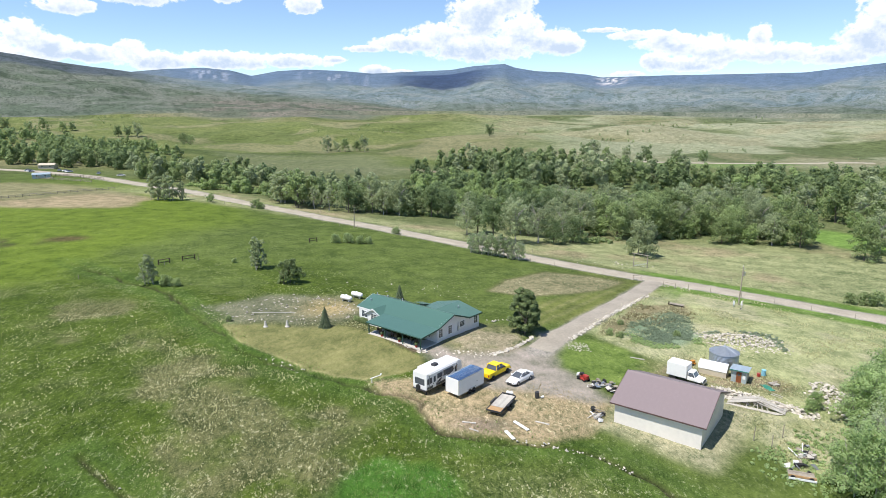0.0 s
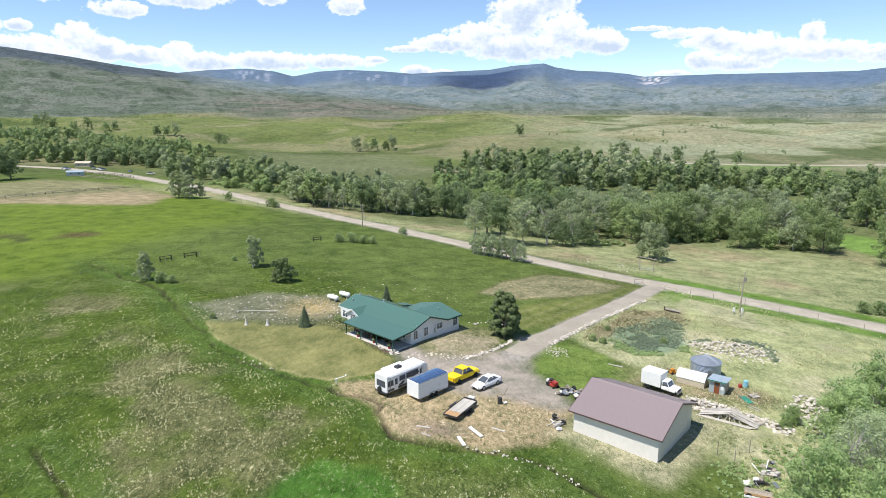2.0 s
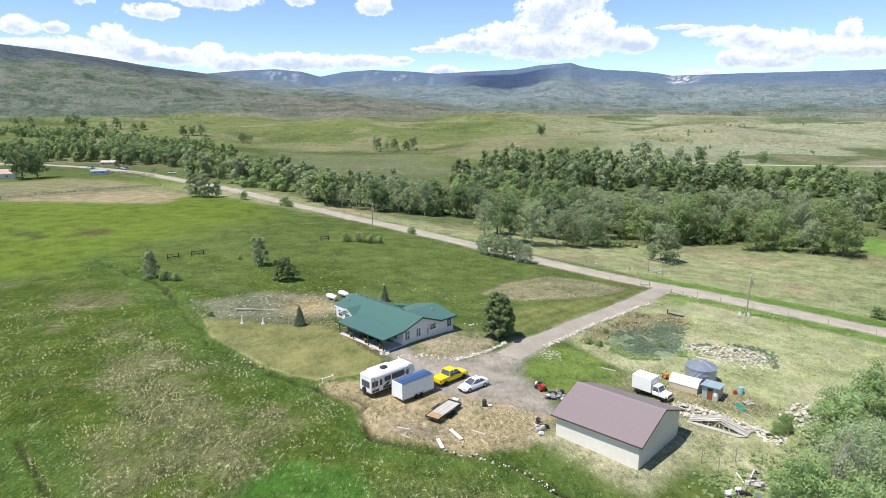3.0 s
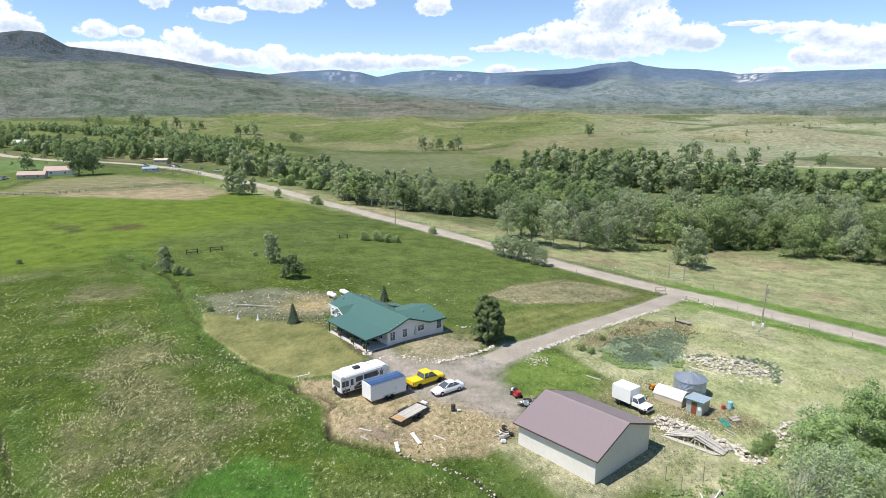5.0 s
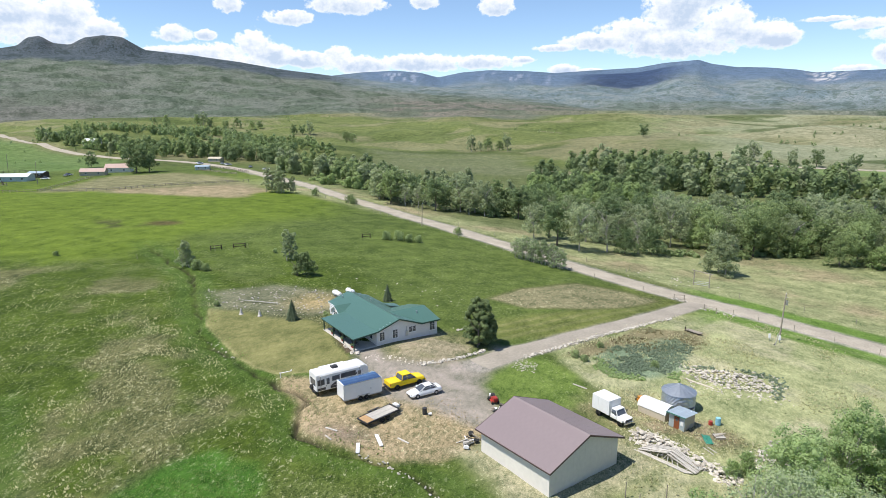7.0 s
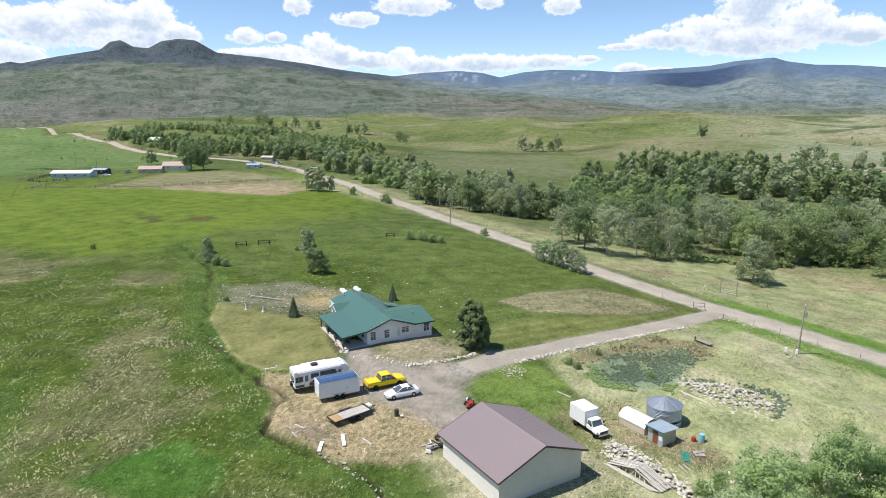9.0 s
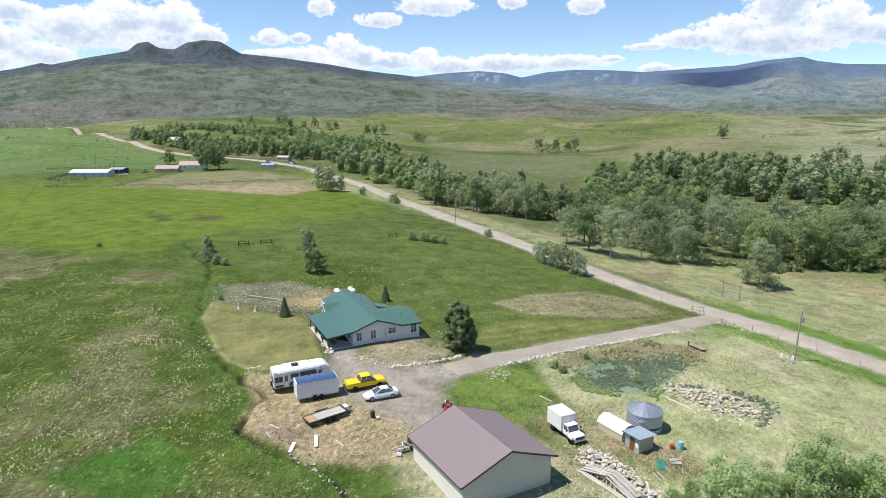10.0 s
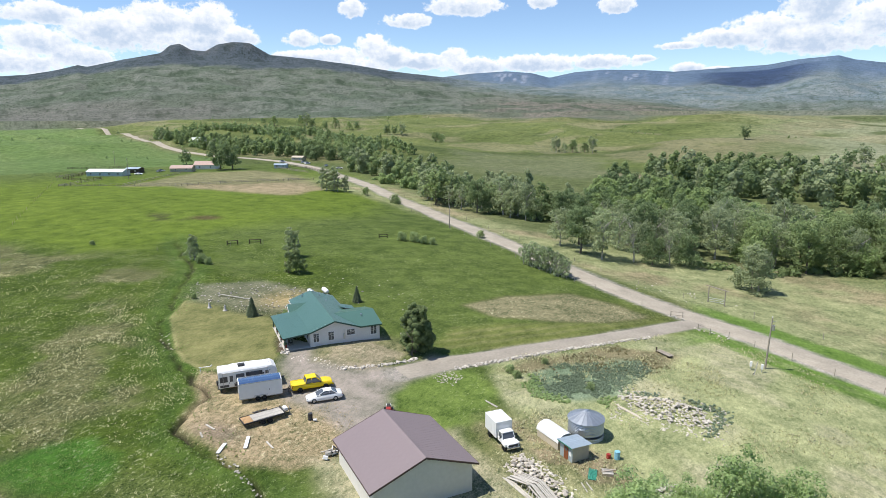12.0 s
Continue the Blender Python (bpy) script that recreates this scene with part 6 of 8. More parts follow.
stone_scatter("loose_stones", DRYPLOT, 190, 0.3, "pale stones scattered over a dry plot", 41)
stone_scatter("loose_stones", [(-30, 133), (-5, 137), (10, 128), (0, 118), (-14, 122)], 40, 0.26, "pale stones strewn in the pasture", 42)
stone_scatter("loose_stones", [(45, 97), (59, 98), (60, 107), (46, 108)], 450, 0.26, "crumbled pale stone round the rubble heap", 43)
stone_scatter("loose_stones", [(-1, 90.5), (8, 90.8), (7, 93), (1, 93)], 60, 0.22, "pale gravel stones by the parking area", 44)
stone_scatter("loose_stones", [(37.9, 81), (38.6, 83.4), (40.6, 82.3), (44.5, 79.6), (49.5, 75.5), (48.5, 73.8), (44, 77.4), (40, 79.2)], 420, 0.26, "crumbled pale stone of the long rubble heap", 46)
stone_scatter("loose_stones", [(20.5, 97.5), (22.8, 99.6), (24.2, 97.2), (21.8, 95.2)], 110, 0.2, "pale gravel spilled on the grass", 47)
stone_scatter("loose_stones", [(28, 170), (45, 178), (60, 168), (48, 162), (30, 168)], 30, 0.3, "stones on the roadside bank", 45)


def board(parent, a, b, w, th, material, name="board"):
    a, b = Vector(a), Vector(b)
    d = b - a
    m = d.to_track_quat("X", "Z").to_matrix().to_4x4()
    m.translation = a
    return part(name, boxed(0, d.length, -w / 2, w / 2, -th / 2, th / 2), material, parent, matrix=m)


def truss_pile():
    x0, y0 = 42.4, 77.6
    t = thing("timber_pile", axes((x0, y0), -36, gz(x0, y0)), "collapsed heap of bleached timber roof trusses", "timber")
    rng = random.Random(8)
    for i in range(9):
        y = -1.1 + i * 0.22
        board(t, (-3.4, y - 0.3, 0.05 + rng.uniform(0, 0.2)), (0.2, y, 1.05 + rng.uniform(-0.1, 0.15)), 0.16, 0.07, "pale_wood")
        board(t, (0.2, y, 1.1 + rng.uniform(-0.1, 0.15)), (3.6, y + 0.2, 0.08 + rng.uniform(0, 0.15)), 0.16, 0.07, "pale_wood")
    for i in range(8):
        x = -2.4 + i * 0.7
        board(t, (x, -1.3, 0.05), (x + rng.uniform(-0.5, 0.5), -1.0, 0.9 - abs(x) * 0.22), 0.1, 0.06, "pale_wood", "strut")
        board(t, (x, 0.6, 0.3), (x + 1.5, rng.uniform(-1.4, 0.8), 0.55), 0.14, 0.05, "wood")
    for i in range(4):
        board(t, (-3.6 + i * 0.3, -1.8 + i * 0.15, 0.08), (2.8 + i * 0.2, -1.5 + i * 0.1, 0.12 + i * 0.03), 0.18, 0.06, "pale_wood")


truss_pile()


def loose_board(x0, y0, x1, y1, w, material, label, lift=0.06):
    m = (Vector((x1, y1, gz(x1, y1))) - Vector((x0, y0, gz(x0, y0)))).to_track_quat("X", "Z").to_matrix().to_4x4()
    m.translation = (x0, y0, gz(x0, y0) + lift)
    L = math.hypot(x1 - x0, y1 - y0)
    ob = part("plank", boxed(0, L, -w / 2, w / 2, -0.05, 0.05, bevel=0.008), material)
    ob.matrix_basis = m
    return tagged(ob, label, "board")


for a in ((8.9, 71.3, 10.4, 69.2), (7.6, 68.9, 8.4, 67.0)):
    loose_board(*a, 0.42, "trim", "white plank lying on dry grass")
loose_board(11.6, 71.4, 13.2, 70.7, 0.2, "pale_wood", "bleached plank lying on dry grass")
loose_board(2.4, 70.9, 4.1, 70.6, 0.2, "pale_wood", "bleached plank lying on dry grass")
loose_board(3.2, 69.3, 4.3, 68.6, 0.2, "pale_wood", "bleached plank lying on dry grass")
for k in range(4):
    loose_board(45.6 + k * 0.25, 101.6 - k * 0.25, 49.0 + k * 0.2, 99.6 - k * 0.25, 0.16, "tan", "tan timber pole in a stack on the grass")
for a in ((46.2, 81.2, 47.2, 79.9), (46.7, 81.5, 47.6, 80.4)):
    loose_board(*a, 0.14, "pale_wood", "bleached board on the grass")
loose_board(-35.2, 109.2, -27.5, 109.7, 0.2, "pale_wood", "long bleached pole lying across the dry plot", 0.35)
loose_board(30.0, 93.5, 32.0, 92.6, 0.22, "pale_wood", "pale log lying on the grass", 0.1)


def barrel(x, y, r, h, material, label, category="barrel"):
    bm = bmesh.new()
    n = 16
    rings = []
    for z, k in ((0, 0.94), (0.03, 1.0), (h * 0.33, 1.0), (h * 0.35, 1.04), (h * 0.37, 1.0), (h * 0.66, 1.0), (h * 0.68, 1.04), (h * 0.7, 1.0), (h - 0.02, 1.0), (h, 0.94)):
        rings.append([(r * k * math.cos(2 * math.pi * i / n), r * k * math.sin(2 * math.pi * i / n), z) for i in range(n)])
    loft(bm, rings)
    ob = part("barrel", bm, material, smooth_shade=False)
    ob.matrix_basis = pose(x, y, gz(x, y) - 0.02)
    return tagged(ob, label, category)


barrel(12.75, 78.0, 0.29, 0.88, "dark", "rusty dark burn barrel standing on dry grass")
barrel(48.6, 87.9, 0.33, 0.95, "blue_plastic", "light blue plastic drum on the grass")
barrel(47.7, 87.6, 0.26, 0.5, "red", "small red drum beside the blue one")


def bucket(x, y):
    ob = part("bucket", tubed((0, 0, 0.12), (0.4, 0, 0.12), 0.13, 0.16, seg=12), "white")
    ob.matrix_basis = pose(x, y, gz(x, y) + 0.03, 0, 0, 30)
    tagged(ob, "white plastic bucket lying on its side", "bucket")


bucket(13.3, 77.9)


def tarp(x, y):
    bm = bmesh.new()
    n = 8
    rng = random.Random(4)
    g = [[bm.verts.new((-0.45 + 0.9 * i / n, -1.1 + 2.2 * j / n, 0.05 + 0.12 * rng.random())) for j in range(n + 1)] for i in range(n + 1)]
    for i in range(n):
        for j in range(n):
            bm.faces.new((g[i][j], g[i + 1][j], g[i + 1][j + 1], g[i][j + 1]))
    ret = bmesh.ops.extrude_face_region(bm, geom=bm.faces[:])
    for v in ret["geom"]:
        if isinstance(v, bmesh.types.BMVert):
            v.co.z -= 0.03
    ob = part("tarp", bm, "teal")
    ob.matrix_basis = pose(x, y, gz(x, y), 0, 0, 10)
    tagged(ob, "crumpled dark green tarpaulin on the ground", "tarp")


tarp(46.9, 83.3)


def pallet(x, y, turn, label="weathered timber pallet stacked with scrap boards"):
    t = thing("pallet", axes((x, y), turn, gz(x, y)), label, "pallet")
    for i in range(6):
        part("slat", boxed(-0.6, 0.6, -0.5 + i * 0.18, -0.37 + i * 0.18, 0.28, 0.32), "pale_wood", t)
    for yv in (-0.5, 0.0, 0.45):
        part("bearer", boxed(-0.6, 0.6, yv, yv + 0.08, 0.0, 0.28), "wood", t)
    board(t, (-0.7, -0.2, 0.36), (0.9, 0.3, 0.42), 0.2, 0.05, "wood")


pallet(48.3, 84.3, 20)


def scrap(x, y, n, spread, seed, label):
    """A scrap heap: bars, sheets, wheels and blocks tumbled together."""
    rng = random.Random(seed)
    t = thing("scrap_heap", axes((x, y), rng.uniform(0, 90), gz(x, y)), label, "scrap")
    for i in range(n):
        px, py = rng.gauss(0, spread), rng.gauss(0, spread * 0.6)
        k = rng.random()
        mt = rng.choice(["pale_wood", "wood", "pale_wood", "rim", "galv", "trim", "dark", "wood"])
        m = pose(px, py, rng.uniform(0.08, 0.35), rng.uniform(-20, 20), rng.uniform(-20, 20), rng.uniform(0, 360))
        if k < 0.4:
            part("bar", boxed(-rng.uniform(0.4, 1.1), rng.uniform(0.4, 1.1), -0.05, 0.05, -0.05, 0.05), mt, t, matrix=m)
        elif k < 0.6:
            part("sheet", boxed(-0.4, 0.4, -0.3, 0.3, -0.015, 0.015), mt, t, matrix=m)
        elif k < 0.75:
            part("tyre", tubed((0, 0, -0.1), (0, 0, 0.1), 0.32, seg=14), "tyre", t, matrix=m)
        else:
            part("block", boxed(-0.28, 0.28, -0.2, 0.2, -0.15, 0.2, bevel=0.03), mt, t, matrix=m)


scrap(22.4, 82.4, 26, 1.0, 51, "heap of tangled dark scrap metal and red parts")
scrap(23.9, 81.2, 14, 0.6, 52, "tangled scrap metal beside the workshop")
scrap(20.0, 73.2, 16, 0.7, 53, "broken boards and scrap by the workshop corner")
scrap(42.2, 65.2, 24, 1.0, 54, "scrap timber and machinery parts in the weeds")
scrap(39.5, 62.8, 10, 0.8, 55, "rusty machinery parts in the weeds")


def hay_wagon():
    t = thing("flat_wagon", axes((38.9, 60.6), -20, gz(38.9, 60.6)), "rusty flat wagon bed with white sides in the weeds", "wagon")
    for i in range(6):
        part("deck_plank", boxed(-1.3, 1.3, -0.6 + i * 0.2, -0.42 + i * 0.2, 0.4, 0.45), "wood", t)
    part("side_board", boxed(-1.35, 1.35, -0.68, -0.62, 0.35, 0.6), "fresh_wood", t)
    part("side_board", boxed(-1.35, 1.35, -0.95, -0.89, 0.2, 0.42), "trim", t)
    for x in (-0.9, 0.9):
        for s in (-1, 1):
            wheel(t, x, s * 0.7, 0.28, 0.28, 0.16, s)


hay_wagon()


def log_bench(x, y, turn, label):
    t = thing("broken_wagon", axes((x, y), turn, gz(x, y)), label, "wagon")
    for i in range(5):
        part("deck_plank", boxed(-1.5, 1.5, -0.5 + i * 0.2, -0.33 + i * 0.2, 0.35, 0.42), "wood", t)
    part("beam", boxed(-1.8, 1.2, -0.08, 0.08, 0.2, 0.34), "dark_wood", t)
    for px in (-1.1, 1.1):
        part("leg", boxed(px - 0.08, px + 0.08, -0.5, 0.5, 0.0, 0.3), "dark_wood", t)
    part("upright", boxed(-1.6, -1.45, -0.5, -0.35, 0.0, 0.95), "dark_wood", t)


log_bench(49.0, 124.6, -38, "grey broken timber wagon bed lying in the weeds")


def mower(x, y):
    t = thing("garden_tiller", axes((x, y), 30, gz(x, y)), "small orange garden tiller parked by the hut", "machine")
    part("engine", boxed(-0.3, 0.3, -0.25, 0.25, 0.35, 0.75, bevel=0.05), "orange", t)
    part("hood", boxed(-0.4, 0.5, -0.35, 0.35, 0.1, 0.35, bevel=0.05), "orange", t)
    for s in (-1, 1):
        wheel(t, -0.3, s * 0.35, 0.2, 0.2, 0.12, s)
        part("handle", tubed((-0.3, s * 0.2, 0.6), (-1.0, s * 0.25, 0.95), 0.025, seg=6), "dark", t)


mower(39.2, 91.4)


def tank(x, y, turn):
    t = thing("propane_tank", axes((x, y), turn, gz(x, y)), "white horizontal propane tank on short legs", "tank", "propane tanks behind the house")
    bm = bmesh.new()
    rings = []
    n = 16
    for xx, r in ((-1.45, 0.05), (-1.4, 0.25), (-1.25, 0.42), (-1.0, 0.48), (1.0, 0.48), (1.25, 0.42), (1.4, 0.25), (1.45, 0.05)):
        rings.append([(xx, r * math.cos(2 * math.pi * i / n), 0.75 + r * math.sin(2 * math.pi * i / n)) for i in range(n)])
    loft(bm, rings)
    part("shell", bm, "white", t, smooth_shade=True)
    part("dome", tubed((0, 0, 1.2), (0, 0, 1.38), 0.18, seg=12), "white", t)
    for xx in (-0.8, 0.8):
        part("leg", boxed(xx - 0.08, xx + 0.08, -0.3, 0.3, 0, 0.35), "concrete", t)


tank(-19.2, 118.4, -35)
tank(-17.4, 120.8, -35)


def porch_chair(x, y, turn):
    t = thing("porch_chair", Matrix.Translation((HO[0], HO[1], 0)) @ pose(0, 0, 0, 0, 0, HD) @ pose(x, y, 1.45, 0, 0, turn), "dark slatted wooden chair on the porch", "chair", "porch chairs")
    for i in range(4):
        part("seat_slat", boxed(-0.28, 0.28, -0.28 + i * 0.14, -0.17 + i * 0.14, 0.4, 0.43), "dark_wood", t)
        part("back_slat", boxed(-0.28 + i * 0.14, -0.18 + i * 0.14, 0.26, 0.3, 0.43, 1.0), "dark_wood", t)
    for a in (-0.26, 0.26):
        for b in (-0.26, 0.26):
            part("leg", boxed(a - 0.03, a + 0.03, b - 0.03, b + 0.03, 0, 0.4), "dark_wood", t)


for x, y, a in ((-2.2, -2.8, 20), (-3.4, -2.6, -15), (-6.6, -2.9, 10), (-7.6, -2.7, -10), (-10.2, -2.8, 15), (-11.0, -2.6, 0)):
    porch_chair(x, y, 180 + a)


def planter(x, y):
    t = thing("flower_pot", Matrix.Translation((HO[0], HO[1], 0)) @ pose(0, 0, 0, 0, 0, HD) @ pose(x, y, 1.45), "terracotta pot of leafy plants on the porch edge", "plant pot", "porch pots")
    part("pot", tubed((0, 0, 0), (0, 0, 0.4), 0.16, 0.24, seg=12), "red", t)
    v, f, w = clump_arrays(random.Random(int(x * 10)), [(Vector((0, 0, 0.6)), Vector((0.28, 0.28, 0.25)))], 40, 0.22)
    part("leaves", mesh_from("leaves", v, f, "leaf_dark", w), None, t)


for x in (-1.5, -5.2, -9.2):
    planter(x, -3.7)


def statue(x, y):
    bm = bmesh.new()
    n = 12
    prof = ((0.0, 0.42), (0.12, 0.42), (0.14, 0.3), (0.5, 0.24), (0.75, 0.2), (0.85, 0.12), (0.95, 0.15), (1.1, 0.13), (1.2, 0.03))
    loft(bm, [[(r * math.cos(2 * math.pi * i / n), r * math.sin(2 * math.pi * i / n), z) for i in range(n)] for z, r in prof])
    ob = part("garden_statue", bm, "concrete", smooth_shade=True)
    ob.matrix_basis = pose(x, y, gz(x, y) - 0.02)
    tagged(ob, "pale stone garden statue on a round base", "statue", "garden statues")


statue(-30.9, 102.7)
statue(-27.2, 103.0)


def irrigation_pipe():
    t = thing("standpipe", axes((-10.0, 81.4), 20, gz(-10, 81.4)), "white bent irrigation pipe at the lawn edge", "pipe")
    part("riser", tubed((0, 0, -0.1), (0, 0, 0.7), 0.06, seg=8), "white", t)
    part("arm", tubed((-0.2, 0, 0.65), (1.4, 0.5, 0.75), 0.06, seg=8), "white", t)
    part("elbow", tubed((1.4, 0.5, 0.75), (1.5, 0.55, 0.95), 0.1, seg=8), "white", t)


irrigation_pipe()


def rail_fence(a, b, label, name="rail_fence", wood="pole_wood", thick=0.05):
    t = thing(name, pose(a[0], a[1], gz(*a)), label, "fence")
    d = Vector((b[0] - a[0], b[1] - a[1], 0))
    n = max(2, int(d.length / 2.6) + 1)
    z0 = gz(*a)
    for i in range(n):
        p = d * (i / (n - 1))
        z = gz(a[0] + p.x, a[1] + p.y) - z0
        part("post", tubed((p.x, p.y, z - 0.2), (p.x, p.y, z + 1.25), thick * 1.6, seg=6), wood, t)
        if i:
            q = d * ((i - 1) / (n - 1))
            zq = gz(a[0] + q.x, a[1] + q.y) - z0
            for h in (0.45, 1.1):
                part("rail", tubed((q.x, q.y, zq + h), (p.x, p.y, z + h), thick, seg=5), wood, t)




# ---------------------------------------------------------------- the river wood

FOREST = [tree_meshes(11, 11.5, 10.0, 4000, 0.35, "leaf", 0.06, lobes_n=15, plain=True), tree_meshes(12, 13.5, 8.4, 4000, 0.35, "leaf_dark", 0.14, lobes_n=15, plain=True), tree_meshes(13, 6.5, 8.0, 3200, 0.30, "leaf_bright", 0.0, lobes_n=13, plain=True),
          tree_meshes(14, 13.5, 9.2, 4000, 0.33, "leaf_grey", 0.12, 5, lobes_n=15, plain=True), tree_meshes(15, 10.5, 10.0, 4000, 0.35, "leaf_dark", 0.02, lobes_n=15, plain=True), tree_meshes(16, 12, 9.0, 1700, 0.3, "leaf_grey", 0.12, 16, lobes_n=13, plain=True)]
FARWOOD = [tree_meshes(21, 11.5, 10.0, 1300, 0.6, "leaf", 0.08, lobes_n=12, plain=True), tree_meshes(22, 13.5, 8.8, 1300, 0.6, "leaf", 0.16, lobes_n=12, plain=True), tree_meshes(23, 6.5, 8.0, 900, 0.52, "leaf_bright", 0.0, lobes_n=8, plain=True),
           tree_meshes(24, 13.5, 9.2, 1300, 0.6, "leaf_grey", 0.14, 3, lobes_n=12, plain=True), tree_meshes(25, 11, 10.0, 1300, 0.6, "leaf_dark", 0.04, lobes_n=12, plain=True), tree_meshes(26, 10, 8.5, 380, 0.62, "leaf_grey", 0.1, 7, lobes_n=9, plain=True)]
WOOD_LABELS = ["grey-green cottonwood in the riverside wood", "tall cottonwood with a rounded green crown", "broad fresh-green willow by the river", "silvery cottonwood with pale bare limbs", "dense dark-green willow of the river wood", "half-dead cottonwood with bleached bare branches"]

# stands of the wood: outline, spacing, kinds of tree, sizes
STANDS = [
    # tall row beyond the road, in two lines
    ([(-74, 262), (-53, 246), (-38, 236), (-20, 240), (2, 245), (4, 262), (-16, 258), (-36, 256), (-54, 264), (-68, 274)], 7.6, (1, 1, 3, 1, 4), (0.88, 1.12)),
    # behind it to the west
    ([(-170, 343), (-143, 331), (-112, 312), (-92, 300), (-84, 318), (-112, 352), (-150, 376), (-180, 374)], 9.5, (1, 0, 4, 3), (0.9, 1.15)),
    ([(-80, 300), (-52, 296), (-30, 300), (-36, 330), (-70, 336)], 10.5, (5, 5, 3), (0.7, 0.95)),
    # low willows before it
    ([(-122, 300), (-108, 293), (-80, 284), (-82, 292), (-104, 302)], 7.0, (2,), (0.6, 0.95)),
    # dark clump round the cabin
    ([(-290, 412), (-245, 402), (-202, 394), (-182, 386), (-196, 412), (-222, 428), (-296, 434)], 9.5, (4, 0, 4, 1), (1.0, 1.25)),
    # the belt along the county road past the ranch
    ([(-300, 402), (-340, 411), (-382, 424), (-440, 446), (-480, 466), (-470, 500), (-400, 484), (-330, 462), (-296, 436)], 11.0, (0, 4, 2, 1), (0.85, 1.2)),
    ([(-505, 474), (-480, 466), (-486, 496), (-540, 536), (-580, 540)], 11.0, (0, 2, 4), (0.75, 1.0)),
    # low willows in the river bottom
    ([(-18, 358), (5, 330), (39, 322), (54, 318), (44, 340), (14, 382)], 7.0, (2, 2, 4), (0.75, 1.0)),
    # the back clump
    ([(-6, 424), (13, 392), (34, 370), (50, 338), (72, 334), (98, 338), (122, 336), (150, 346), (142, 378), (112, 402), (100, 430), (62, 452), (24, 452), (-8, 440)], 11.0, (0, 3, 4, 1, 4), (1.05, 1.45)),
    ([(148, 340), (168, 306), (190, 298), (222, 318), (262, 330), (250, 352), (190, 372), (150, 372)], 10.0, (4, 0, 4, 2), (0.9, 1.15)),
    # willows between the river and the front trees
    ([(4, 268), (30, 250), (44, 256), (64, 298), (60, 316), (40, 318), (8, 326), (-14, 350), (-10, 300)], 8.0, (2, 2, 2, 4), (0.65, 0.9)),
    # front cluster towards the road
    ([(26, 206), (37, 214), (46, 224), (44, 246), (30, 240), (20, 222)], 7.5, (3, 5, 1), (0.95, 1.15)),
    # the broad mass to the east
    ([(47, 222), (62, 215), (76, 212), (92, 210), (112, 206), (124, 202), (128, 222), (138, 252), (132, 264), (104, 268), (74, 264), (46, 256), (44, 250)], 9.4, (0, 3, 2, 3, 0, 2), (0.9, 1.2)),
    ([(46, 258), (74, 266), (104, 270), (134, 266), (150, 300), (120, 318), (90, 316), (66, 308)], 9.0, (2, 4, 2), (0.65, 0.9)),
    ([(120, 186), (136, 184), (170, 196), (230, 190), (240, 260), (226, 300), (160, 300), (148, 280), (158, 262), (154, 230), (150, 205), (132, 196)], 10.5, (2, 0, 3, 2, 0), (0.95, 1.3)),
]


def river_wood():
    rng = random.Random(5)
    spots = []
    for poly, step, kinds, (s0, s1) in STANDS:
        xs, ys = [p[0] for p in poly], [p[1] for p in poly]
        y, row = min(ys), 0
        while y < max(ys):
            x = min(xs) + (row % 2) * step / 2
            while x < max(xs):
                px, py = x + rng.uniform(-0.3, 0.3) * step, y + rng.uniform(-0.3, 0.3) * step
                if float(polygon_distance(np.array(px), np.array(py), poly)) < 0.5 and rng.random() < 0.93:
                    kind = rng.choice(kinds)
                    if vnoise(px, py, 25, 301) > 0.74 and rng.random() < 0.5:
                        kind = 5
                    spots.append((px, py, kind, rng.uniform(s0, s1)))
                x += step
            y += step * 0.87
            row += 1
    for x, y, kind, s in ((8, 204, 3, 0.95), (16, 197, 1, 1.1), (23, 194, 3, 1.1), (12, 211, 1, 1.0), (31, 198, 5, 1.1), (36, 199, 4, 0.8), (40, 203, 5, 0.95), (44, 206, 4, 0.9), (-17, 402, 4, 1.0), (-12, 408, 0, 0.95), (-69, 262, 3, 1.0), (-72, 268, 0, 1.0),
                          (-48, 318, 5, 0.8), (-20, 316, 5, 0.8), (112, 207, 3, 0.9), (-95, 252, 2, 0.5)):
        spots.append((x, y, kind, s))
    spots.sort(key=lambda q: math.hypot(q[0] - 40, q[1] - 10))
    back = {}
    for i, (x, y, kind, s) in enumerate(spots):
        far = i > 105
        if i > 280:
            back.setdefault(kind, []).append((x, y, s, rng.uniform(0, 6.28)))
            continue
        plant_tree("willow" if kind in (2, 4) else "cottonwood", (FARWOOD if far else FOREST)[kind], x, y, s, rng.uniform(0, 360), WOOD_LABELS[kind], "tree", "trees of the river wood", rng.uniform(0.9, 1.12))
    far_trees(back, "far_wood", "dense cottonwood and willow wood along the far river bank", 380, 0.95)


